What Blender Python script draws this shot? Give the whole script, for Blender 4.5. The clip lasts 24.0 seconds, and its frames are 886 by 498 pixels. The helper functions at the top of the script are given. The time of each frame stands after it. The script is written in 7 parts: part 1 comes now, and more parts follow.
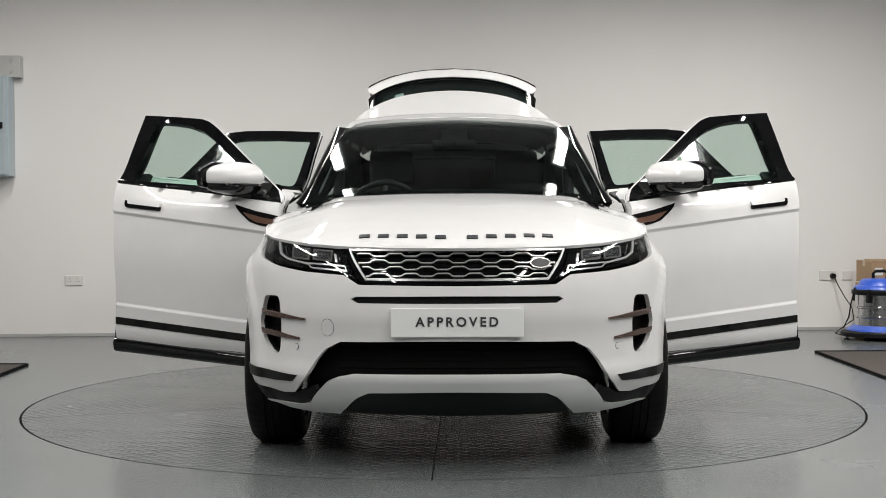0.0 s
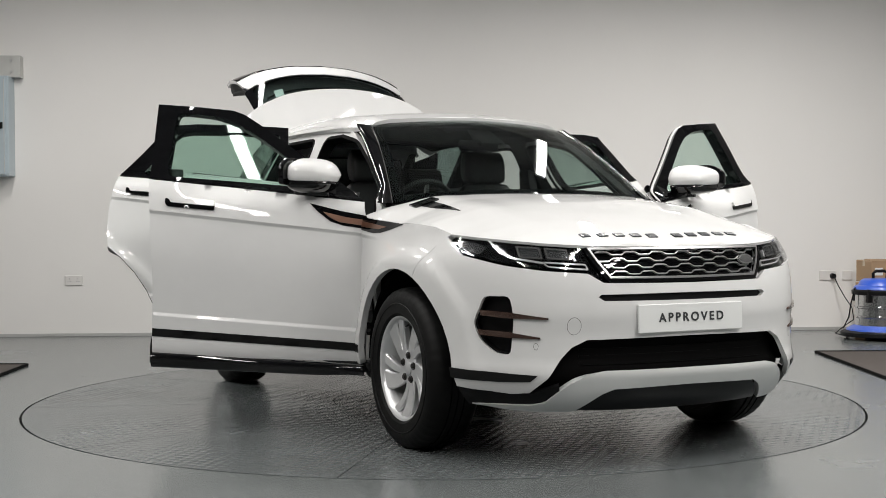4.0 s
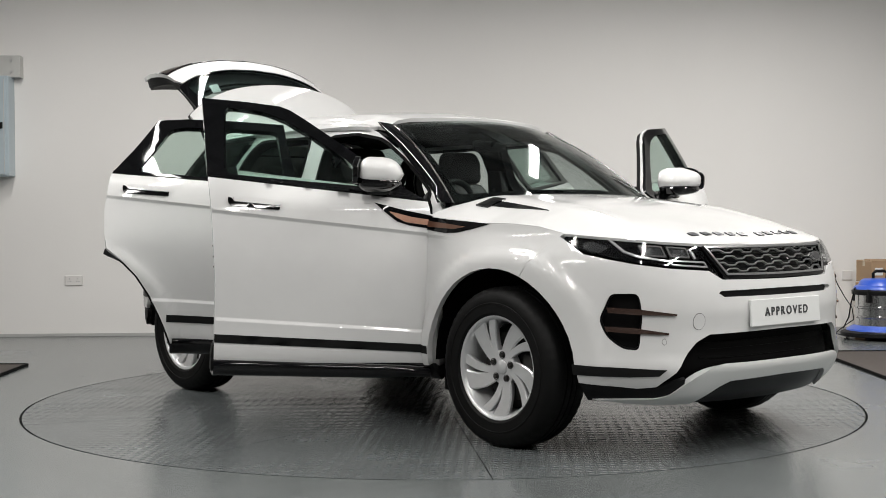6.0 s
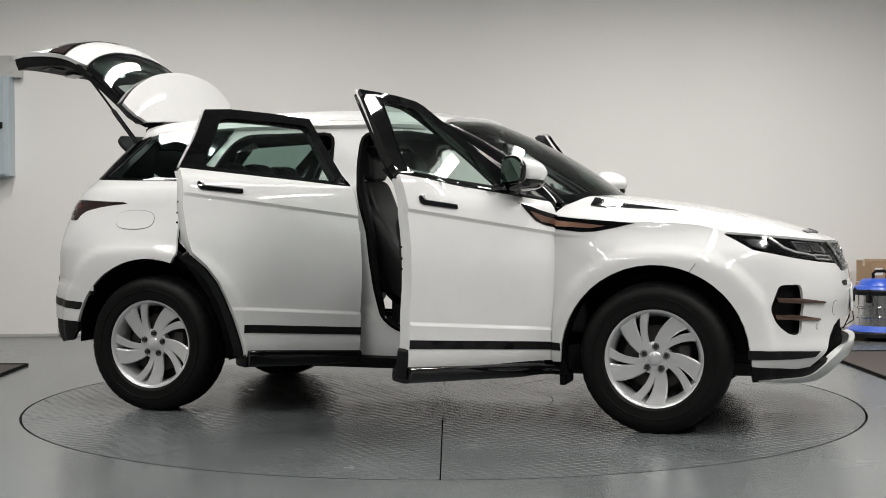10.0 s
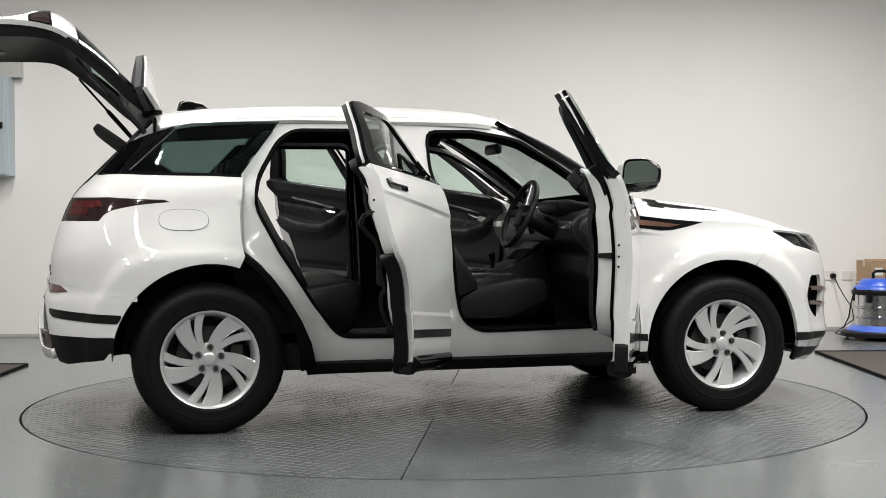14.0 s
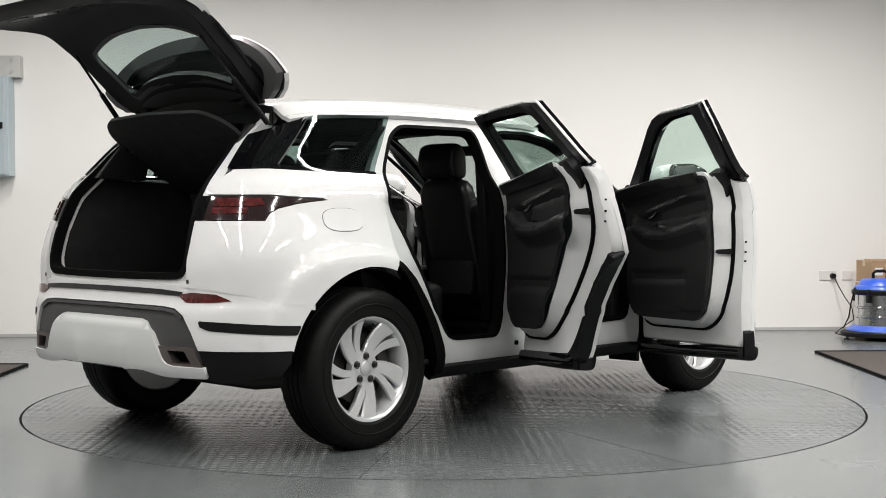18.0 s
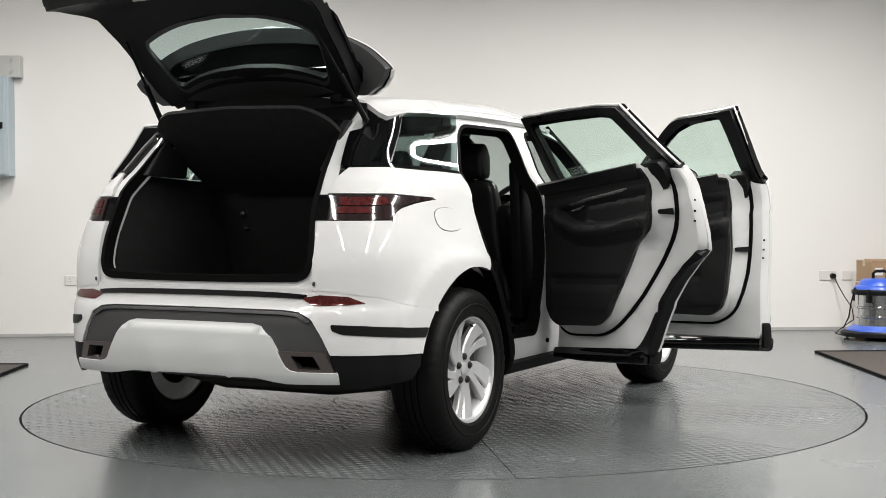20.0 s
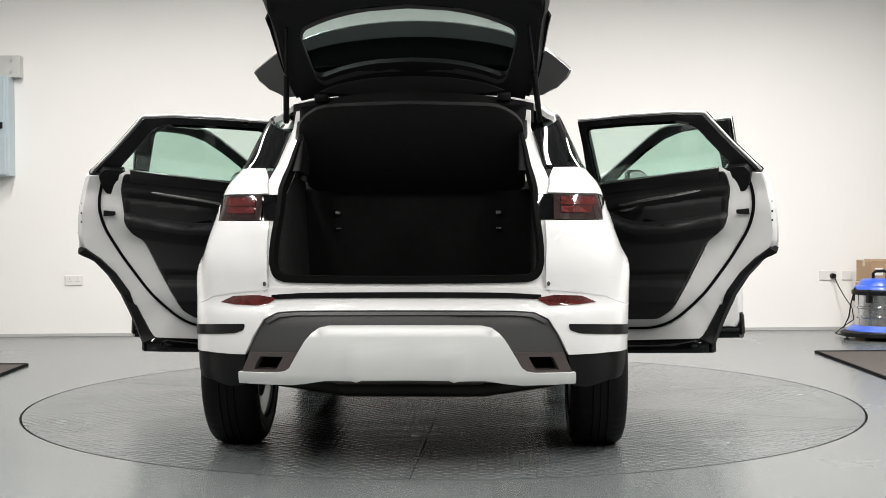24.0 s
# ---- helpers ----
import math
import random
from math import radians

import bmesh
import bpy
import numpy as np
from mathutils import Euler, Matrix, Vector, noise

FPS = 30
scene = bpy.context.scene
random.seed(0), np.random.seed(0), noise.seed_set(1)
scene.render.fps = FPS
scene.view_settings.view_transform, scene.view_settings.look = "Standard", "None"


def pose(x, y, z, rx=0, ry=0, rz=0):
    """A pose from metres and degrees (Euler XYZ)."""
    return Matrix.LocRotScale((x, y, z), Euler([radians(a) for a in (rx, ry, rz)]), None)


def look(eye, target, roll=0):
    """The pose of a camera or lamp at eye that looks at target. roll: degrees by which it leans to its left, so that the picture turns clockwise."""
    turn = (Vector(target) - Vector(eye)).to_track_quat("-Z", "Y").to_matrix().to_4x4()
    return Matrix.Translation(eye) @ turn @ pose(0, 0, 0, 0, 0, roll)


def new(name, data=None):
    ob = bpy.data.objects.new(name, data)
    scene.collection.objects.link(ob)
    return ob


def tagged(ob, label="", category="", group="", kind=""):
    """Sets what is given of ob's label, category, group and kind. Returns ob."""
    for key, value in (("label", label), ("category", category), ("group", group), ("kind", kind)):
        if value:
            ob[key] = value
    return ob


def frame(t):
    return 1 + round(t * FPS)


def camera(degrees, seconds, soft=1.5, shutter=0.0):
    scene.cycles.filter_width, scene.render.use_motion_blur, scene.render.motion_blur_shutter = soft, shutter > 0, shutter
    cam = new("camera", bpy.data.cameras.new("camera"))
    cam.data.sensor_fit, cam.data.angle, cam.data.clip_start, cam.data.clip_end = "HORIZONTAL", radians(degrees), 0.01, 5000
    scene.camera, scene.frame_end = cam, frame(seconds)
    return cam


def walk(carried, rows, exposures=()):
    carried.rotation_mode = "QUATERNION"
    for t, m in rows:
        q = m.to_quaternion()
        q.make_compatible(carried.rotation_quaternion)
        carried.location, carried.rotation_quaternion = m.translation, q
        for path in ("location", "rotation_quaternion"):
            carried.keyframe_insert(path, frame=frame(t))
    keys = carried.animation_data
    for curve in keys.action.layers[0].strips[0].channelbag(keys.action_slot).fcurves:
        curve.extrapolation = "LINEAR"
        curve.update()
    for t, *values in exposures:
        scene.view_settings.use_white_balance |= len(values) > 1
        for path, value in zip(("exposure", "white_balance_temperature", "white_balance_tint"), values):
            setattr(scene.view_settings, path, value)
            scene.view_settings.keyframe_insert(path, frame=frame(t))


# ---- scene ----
# One fixed camera before a turntable, on which a white car with all its doors open turns half way round.
from mathutils.geometry import delaunay_2d_cdt

cam = camera(37.23, 24.0, soft=0.55)
EYE = look((0.0, -7.41, 1.036), (0.0, 0.0, 0.849), -0.186)
walk(cam, [(0.0, EYE), (24.0, EYE)],
     exposures=[(0.0, -0.20, 6500, 10), (5.0, -0.20, 6500, 10), (10.0, -0.18, 6500, 10), (14.0, 0.06, 6500, 10),
                (18.0, 0.23, 6500, 10), (21.0, 0.27, 6500, 10), (24.0, 0.46, 6500, 10)])

# ---- light ----
world = bpy.data.worlds.new("workshop_dim")
scene.world = world
world.use_nodes = True
world.node_tree.nodes["Background"].inputs["Color"].default_value = (0.5, 0.52, 0.55, 1)
world.node_tree.nodes["Background"].inputs["Strength"].default_value = 0.05

# the rows at 3.1 m are unseen lamps added to brighten the walls, more on the right
LIGHT_ROWS = [(sx * 1.36, ly, 36) for sx in (-1, 1) for ly in (-5.85, -3.35, -0.85, 1.65)] + [(sx * 3.1, ly, 54 if sx < 0 else 97) for sx in (-1, 1) for ly in (-4.6, -1.6, 1.4)]
LIGHT_Z = 3.35
for lx, ly, watts in LIGHT_ROWS:
    ld = bpy.data.lights.new("strip_lamp", "AREA")
    ld.shape, ld.size, ld.size_y, ld.energy = "RECTANGLE", 0.13, 1.9, watts
    ld.color = (1.0, 0.975, 0.94)
    lo = new("strip_lamp", ld)
    lo.matrix_world = pose(lx, ly, LIGHT_Z - 0.075)


# ---- materials ----
def material(name, color, rough=0.5, metal=0.0, coat=0.0, bump=0.0, scale=60.0, vary=0.0, vscale=3.0, spec=0.5,
             coat_rough=0.03, stretch=(1, 1, 1)):
    """Principled surface with fine relief and a slow drift of tone and gloss."""
    m = bpy.data.materials.new(name)
    m.use_nodes = True
    nt = m.node_tree
    b = nt.nodes["Principled BSDF"]
    b.inputs["Base Color"].default_value = (*color, 1)
    b.inputs["Roughness"].default_value = rough
    b.inputs["Metallic"].default_value = metal
    b.inputs["Specular IOR Level"].default_value = spec
    b.inputs["Coat Weight"].default_value = coat
    b.inputs["Coat Roughness"].default_value = coat_rough
    tc = nt.nodes.new("ShaderNodeTexCoord")
    mp = nt.nodes.new("ShaderNodeMapping")
    mp.inputs["Scale"].default_value = stretch
    nt.links.new(tc.outputs["Object"], mp.inputs["Vector"])
    if vary > 0:
        n = nt.nodes.new("ShaderNodeTexNoise")
        n.inputs["Scale"].default_value, n.inputs["Detail"].default_value = vscale, 6
        nt.links.new(mp.outputs[0], n.inputs["Vector"])
        r = nt.nodes.new("ShaderNodeMapRange")
        r.inputs["From Min"].default_value, r.inputs["From Max"].default_value = 0.22, 0.78
        r.inputs["To Min"].default_value, r.inputs["To Max"].default_value = 1 - vary, 1 + vary
        nt.links.new(n.outputs["Fac"], r.inputs["Value"])
        mx = nt.nodes.new("ShaderNodeMix")
        mx.data_type, mx.blend_type = "RGBA", "MULTIPLY"
        mx.inputs["Factor"].default_value = 1
        mx.inputs["A"].default_value = (*color, 1)
        nt.links.new(r.outputs[0], mx.inputs["B"])
        nt.links.new(mx.outputs["Result"], b.inputs["Base Color"])
        r2 = nt.nodes.new("ShaderNodeMapRange")
        r2.inputs["To Min"].default_value, r2.inputs["To Max"].default_value = rough * (1 - vary), min(1, rough * (1 + vary))
        nt.links.new(n.outputs["Fac"], r2.inputs["Value"])
        nt.links.new(r2.outputs[0], b.inputs["Roughness"])
    if bump > 0:
        n2 = nt.nodes.new("ShaderNodeTexNoise")
        n2.inputs["Scale"].default_value, n2.inputs["Detail"].default_value = scale, 4
        nt.links.new(mp.outputs[0], n2.inputs["Vector"])
        bp = nt.nodes.new("ShaderNodeBump")
        bp.inputs["Strength"].default_value, bp.inputs["Distance"].default_value = bump, 0.002
        nt.links.new(n2.outputs["Fac"], bp.inputs["Height"])
        nt.links.new(bp.outputs[0], b.inputs["Normal"])
    return m


def glass_material(name, tint, dark):
    """A thin pane: clear or tinted, with a mirror-like gloss on it."""
    m = bpy.data.materials.new(name)
    m.use_nodes = True
    nt = m.node_tree
    nt.nodes.remove(nt.nodes["Principled BSDF"])
    out = nt.nodes["Material Output"]
    tr = nt.nodes.new("ShaderNodeBsdfTransparent")
    tr.inputs["Color"].default_value = (tint[0] * dark ** 0.5, tint[1] * dark ** 0.5, tint[2] * dark ** 0.5, 1)
    gl = nt.nodes.new("ShaderNodeBsdfGlossy")
    gl.inputs["Roughness"].default_value = 0.015
    lw = nt.nodes.new("ShaderNodeLayerWeight")
    lw.inputs["Blend"].default_value = 0.5
    pw = nt.nodes.new("ShaderNodeMath")
    pw.operation = "POWER"
    pw.inputs[1].default_value = 5.0
    fr = nt.nodes.new("ShaderNodeMapRange")
    fr.inputs["To Min"].default_value, fr.inputs["To Max"].default_value = 0.04, 1.0
    nt.links.new(lw.outputs["Facing"], pw.inputs[0])
    nt.links.new(pw.outputs[0], fr.inputs["Value"])
    mx = nt.nodes.new("ShaderNodeMixShader")
    nt.links.new(fr.outputs[0], mx.inputs[0])
    nt.links.new(tr.outputs[0], mx.inputs[1])
    nt.links.new(gl.outputs[0], mx.inputs[2])
    nt.links.new(mx.outputs[0], out.inputs["Surface"])
    return m


def glow(name, color, strength):
    m = material(name, color, 0.4)
    b = m.node_tree.nodes["Principled BSDF"]
    b.inputs["Emission Color"].default_value = (*color, 1)
    b.inputs["Emission Strength"].default_value = strength
    return m


PAINT = material("white_car_paint", (0.655, 0.655, 0.65), 0.6, coat=1.0, vary=0.02, vscale=8, coat_rough=0.012, spec=0.15)
INNER_PAINT = material("white_inner_paint", (0.64, 0.64, 0.635), 0.55, coat=0.6, vary=0.03, vscale=10, coat_rough=0.05, spec=0.2)
GLOSS_BLACK = material("gloss_black_trim", (0.0025, 0.0025, 0.003), 0.035, spec=0.5)
SATIN_BLACK = material("satin_black_plastic", (0.0035, 0.0035, 0.004), 0.5, spec=0.2, bump=0.25, scale=260, vary=0.12)
STRIPE = material("black_stripe_film", (0.004, 0.004, 0.004), 0.4, spec=0.3, vary=0.1)
MESH_SILVER = material("grey_grille_silver", (0.42, 0.42, 0.42), 0.28, metal=0.8)
RUBBER = material("black_rubber", (0.003, 0.003, 0.003), 0.75, spec=0.06, bump=0.3, scale=200, vary=0.15, vscale=12)
TYRE = material("tyre_rubber", (0.0032, 0.0032, 0.0032), 0.55, spec=0.18, bump=0.4, scale=160, vary=0.25, vscale=9)
ALLOY = material("silver_alloy", (0.68, 0.685, 0.69), 0.30, metal=0.5, coat=0.5, vary=0.05, vscale=20)
STEEL = material("brushed_steel", (0.5, 0.5, 0.5), 0.32, metal=1.0, bump=0.1, scale=300, vary=0.08)
DARK_METAL = material("dark_underbody_metal", (0.03, 0.028, 0.026), 0.6, metal=0.3, bump=0.4, scale=60, vary=0.3)
LEATHER = material("black_leather", (0.0075, 0.0075, 0.008), 0.45, bump=0.5, scale=180, vary=0.15, vscale=6)
CLOTH = material("black_carpet", (0.0028, 0.0028, 0.003), 0.95, bump=0.8, scale=400, vary=0.25, vscale=20)
CARD = material("black_door_card", (0.0085, 0.0085, 0.009), 0.55, spec=0.28, bump=0.25, scale=220, vary=0.12)
LINER = material("dark_headliner_cloth", (0.008, 0.008, 0.0085), 0.95, bump=0.4, scale=300, vary=0.1)
COPPER = material("burnished_copper_trim", (0.34, 0.19, 0.135), 0.28, metal=0.9, coat=0.7, vary=0.06)
GREY_TRIM = material("satin_grey_trim", (0.046, 0.046, 0.047), 0.45, bump=0.15, scale=240, vary=0.08)
SILVER_TRIM = material("satin_silver_trim", (0.55, 0.55, 0.55), 0.25, metal=0.9, vary=0.06)
GLASS = glass_material("clear_green_glass", (0.86, 0.95, 0.91), 0.90)
SCREEN_GLASS = glass_material("windscreen_glass", (0.90, 0.96, 0.94), 0.62)
PRIVACY_GLASS = glass_material("dark_privacy_glass", (0.80, 0.90, 0.88), 0.5)
GATE_GLASS = glass_material("tinted_gate_glass", (0.86, 0.94, 0.92), 0.8)
LAMP_GLASS = glass_material("headlamp_cover", (1, 1, 1), 0.9)
TAIL_RED = material("red_lamp_plastic", (0.075, 0.013, 0.012), 0.1, coat=1.0, vary=0.55, vscale=38)
TAIL_DARK = material("smoked_lamp_plastic", (0.022, 0.012, 0.012), 0.1, coat=1.0, vary=0.2, vscale=30)
MIRROR = material("mirror_silver", (0.9, 0.9, 0.9), 0.01, metal=1.0)
PLATE_WHITE = material("white_plate_plastic", (0.72, 0.73, 0.72), 0.3, coat=0.5, vary=0.03)
INK = material("dark_grey_print", (0.035, 0.037, 0.04), 0.4)
WALL = material("white_wall_paint", (0.80, 0.785, 0.765), 0.75, bump=0.12, scale=40, vary=0.015, vscale=1.3)
CEILING = material("pale_ceiling_sheet", (0.38, 0.39, 0.40), 0.7, bump=0.2, scale=10, vary=0.2)


# ---- building blocks ----
def mesh_object(name, verts, faces, mat, parent=None, label="", smooth=True, normals=None):
    me = bpy.data.meshes.new(name)
    me.from_pydata([tuple(v) for v in verts], [], [tuple(f) for f in faces])
    me.materials.append(mat)
    if smooth:
        me.polygons.foreach_set("use_smooth", [True] * len(me.polygons))
    if normals is not None:
        me.normals_split_custom_set_from_vertices([tuple(n) for n in normals])
    me.update()
    ob = new(name, me)
    ob.parent = parent
    if label:
        tagged(ob, label)
    return ob


def part(name, bm, mat, parent=None, label="", smooth=None):
    """Link a bmesh as one mesh object under a thing or a part. smooth: angle in degrees below which edges are soft."""
    bmesh.ops.recalc_face_normals(bm, faces=bm.faces)
    me = bpy.data.meshes.new(name)
    if smooth is not None:
        for f in bm.faces:
            f.smooth = True
        for e in bm.edges:
            if len(e.link_faces) == 2 and e.calc_face_angle(0) > radians(smooth):
                e.smooth = False
    bm.to_mesh(me)
    bm.free()
    me.materials.append(mat)
    ob = new(name, me)
    ob.parent = parent
    if label:
        tagged(ob, label)
    return ob


def box(bm, lo, hi, bevel=0.0, m=None, seg=2):
    r = bmesh.ops.create_cube(bm, size=1)
    vs = r["verts"]
    for v in vs:
        v.co = Vector([lo[i] + (v.co[i] + 0.5) * (hi[i] - lo[i]) for i in range(3)])
    if bevel > 0:
        es = list({e for v in vs for e in v.link_edges})
        r = bmesh.ops.bevel(bm, geom=es, offset=bevel, segments=seg, profile=0.5, affect="EDGES")
        vs = list({v for f in r["faces"] for v in f.verts} | {v for v in vs if v.is_valid})
    if m is not None:
        bmesh.ops.transform(bm, matrix=m, verts=[v for v in vs if v.is_valid])
    return vs


def boxed(lo, hi, bevel=0.0, m=None, seg=2):
    bm = bmesh.new()
    box(bm, lo, hi, bevel, m, seg)
    return bm


def lathe(profile, n=48, axis="y"):
    """A body of revolution round y: profile rows are (radius, along)."""
    bm = bmesh.new()
    rings = []
    for r, a in profile:
        ring = []
        for k in range(n):
            t = 2 * math.pi * k / n
            c, s = r * math.cos(t), r * math.sin(t)
            ring.append(bm.verts.new((c, a, s) if axis == "y" else (c, s, a)))
        rings.append(ring)
    for p, q in zip(rings, rings[1:]):
        for k in range(n):
            bm.faces.new((p[k], p[(k + 1) % n], q[(k + 1) % n], q[k]))
    return bm


def capped(bm, rings_first_last=True):
    bmesh.ops.holes_fill(bm, edges=[e for e in bm.edges if e.is_boundary], sides=0)
    return bm


def tube(points, radius, n=8, close=False, flat=1.0):
    """A bent rod of round section through the points; flat squeezes it sideways."""
    bm = bmesh.new()
    pts = [Vector(p) for p in points]
    rings = []
    cnt = len(pts)
    up = Vector((0, 0, 1))
    for i, p in enumerate(pts):
        a = pts[(i - 1) % cnt] if (close or i > 0) else p
        b = pts[(i + 1) % cnt] if (close or i < cnt - 1) else p
        d = (b - a).normalized()
        u = up if abs(d.dot(up)) < 0.95 else Vector((0, 1, 0))
        s1 = d.cross(u).normalized()
        s2 = s1.cross(d)
        rr = radius[i] if isinstance(radius, (list, tuple)) else radius
        rings.append([bm.verts.new(p + rr * (math.cos(2 * math.pi * k / n) * s1 * flat + math.sin(2 * math.pi * k / n) * s2)) for k in range(n)])
    pairs = list(zip(rings, rings[1:])) + ([(rings[-1], rings[0])] if close else [])
    for p, q in pairs:
        for k in range(n):
            bm.faces.new((p[k], p[(k + 1) % n], q[(k + 1) % n], q[k]))
    if not close:
        bm.faces.new(rings[0][::-1])
        bm.faces.new(rings[-1])
    return bm


def prism(outline, lo, hi, plane="xz", bevel=0.0, seg=2):
    """A flat outline given in one plane, drawn out from lo to hi along the third axis."""
    bm = bmesh.new()
    def at(p, d):
        return {"xz": (p[0], d, p[1]), "xy": (p[0], p[1], d), "yz": (d, p[0], p[1])}[plane]
    a = [bm.verts.new(at(p, lo)) for p in outline]
    b = [bm.verts.new(at(p, hi)) for p in outline]
    n = len(outline)
    bm.faces.new(a)
    bm.faces.new(b[::-1])
    for k in range(n):
        bm.faces.new((a[k], b[k], b[(k + 1) % n], a[(k + 1) % n]))
    if bevel > 0:
        bmesh.ops.recalc_face_normals(bm, faces=bm.faces)
        bmesh.ops.bevel(bm, geom=[e for e in bm.edges], offset=bevel, segments=seg, profile=0.5, affect="EDGES", clamp_overlap=True)
    return bm


# ---- the room ----
FLOOR = material("grey_painted_floor", (0.120, 0.131, 0.131), 0.26, bump=0.12, scale=25, vary=0.17, vscale=1.3, coat=0.25, coat_rough=0.18)
WALL_TURN = math.atan2(4.43 - 3.94, 3.99 + 3.83)


def wall_point(x, z, off=0.0):
    """A point on the back wall at x; off metres out of it towards the camera."""
    y = 4.18 + math.tan(WALL_TURN) * x
    return Vector((x, y, z)) + off * Vector((math.sin(WALL_TURN), -math.cos(WALL_TURN), 0))


def wall_pose(x, z, off=0.0):
    return Matrix.Translation(wall_point(x, z, off)) @ Matrix.Rotation(WALL_TURN, 4, "Z")


HOLE_R = 2.283


def floor_mesh():
    bm = bmesh.new()
    n = 128
    ring = [bm.verts.new((HOLE_R * math.cos(2 * math.pi * k / n), HOLE_R * math.sin(2 * math.pi * k / n), 0)) for k in range(n)]
    low = [bm.verts.new((v.co.x, v.co.y, -0.05)) for v in ring]
    outer = []
    for k in range(n):
        a = 2 * math.pi * k / n
        c, s = math.cos(a), math.sin(a)
        q = min(9.0 / max(abs(c), 1e-6), 10.0 / max(abs(s), 1e-6))
        outer.append(bm.verts.new((c * q, -1.5 + s * q if s < 0 else s * q, 0)))
    for k in range(n):
        j = (k + 1) % n
        bm.faces.new((ring[k], ring[j], outer[j], outer[k]))
        bm.faces.new((low[k], low[j], ring[j], ring[k]))
    return bm


tagged(part("floor", floor_mesh(), FLOOR), "grey painted concrete workshop floor, worn and slightly glossy", "floor", kind="structure")
pit = lathe([(0.001, -0.05), (HOLE_R, -0.05)], 96, "z")
tagged(part("floor_pit", pit, DARK_METAL), "dark pit under the turntable", "floor", kind="structure")

ROOM_H = 4.6
bm = boxed((-9.5, 0, -0.05), (9.5, 0.2, ROOM_H))
bmesh.ops.transform(bm, matrix=wall_pose(0, 0), verts=bm.verts)
tagged(part("wall_back", bm, WALL), "plain white painted wall", "wall", kind="structure")
tagged(part("wall_left", boxed((-8.2, -11.5, -0.05), (-8.0, 3.6, ROOM_H)), WALL), "plain white painted side wall", "wall", kind="structure")
tagged(part("wall_right", boxed((8.0, -11.5, -0.05), (8.2, 4.6, ROOM_H)), WALL), "plain white painted side wall", "wall", kind="structure")
FAR_WALL = material("grey_workshop_wall", (0.38, 0.38, 0.38), 0.8, vary=0.15)
tagged(part("wall_front", boxed((-8.2, -11.7, -0.05), (8.2, -11.5, ROOM_H)), FAR_WALL), "grey wall behind the camera", "wall", kind="structure")

# corrugated roof sheet in one mesh
bm = bmesh.new()
xs = np.arange(-8.2, 8.21, 0.1)
prev = None
for i, x in enumerate(xs):
    z = ROOM_H - 0.1 + (0.035 if (i // 2) % 2 else 0.0)
    cur = (bm.verts.new((x, -11.7, z)), bm.verts.new((x, 5.2, z)))
    if prev:
        bm.faces.new((prev[0], cur[0], cur[1], prev[1]))
    prev = cur
tagged(part("ceiling", bm, CEILING), "pale grey corrugated roof sheet", "ceiling", kind="structure")

bm = boxed((-9.0, -0.012, 0.0), (9.0, -0.002, 0.028), 0.003)
bmesh.ops.transform(bm, matrix=wall_pose(0, 0), verts=bm.verts)
tagged(part("trim", bm, material("grey_floor_edge", (0.42, 0.42, 0.41), 0.6, vary=0.1)), "pale grey edge strip at the foot of the wall", "trim", kind="structure")

# roof beams and strip lights; the outer light rows are added fill
for y in (-9.0, -6.4, -3.8, -1.2, 1.4):
    bm = boxed((-8.0, y - 0.06, ROOM_H - 0.40), (8.0, y + 0.06, ROOM_H - 0.36), 0.005)
    box(bm, (-8.0, y - 0.06, ROOM_H - 0.18), (8.0, y + 0.06, ROOM_H - 0.14), 0.005)
    box(bm, (-8.0, y - 0.01, ROOM_H - 0.37), (8.0, y + 0.01, ROOM_H - 0.15))
    beam = part("roof_beam", bm, material("grey_steel_beam", (0.22, 0.23, 0.24), 0.5, metal=0.3, vary=0.1))
    tagged(beam, "grey steel roof beam", "beam", kind="structure")

LAMP_BODY = material("white_lamp_body", (0.7, 0.7, 0.7), 0.4, vary=0.04)
DIFFUSER = glow("lit_diffuser", (1.0, 0.98, 0.95), 4.0)


def strip_light(x, y):
    root = new("ceiling_light")
    root.matrix_world = pose(x, y, LIGHT_Z)
    tagged(root, "white strip light on two thin cables, switched on, outer rows added as fill", "light", "strip lights")
    part("housing", boxed((-0.085, -0.99, -0.03), (0.085, 0.99, 0.04), 0.012), LAMP_BODY, root)
    part("diffuser", boxed((-0.07, -0.96, -0.062), (0.07, 0.96, -0.03), 0.012), DIFFUSER, root, "glowing white diffuser")
    for cy in (-0.8, 0.8):
        part("cable", boxed((-0.004, cy - 0.004, 0.04), (0.004, cy + 0.004, ROOM_H - LIGHT_Z - 0.1)), SATIN_BLACK, root)
    return root


for lx, ly, watts in LIGHT_ROWS:
    strip_light(lx, ly)

# ---- turntable ----
TT_R = HOLE_R - 0.012


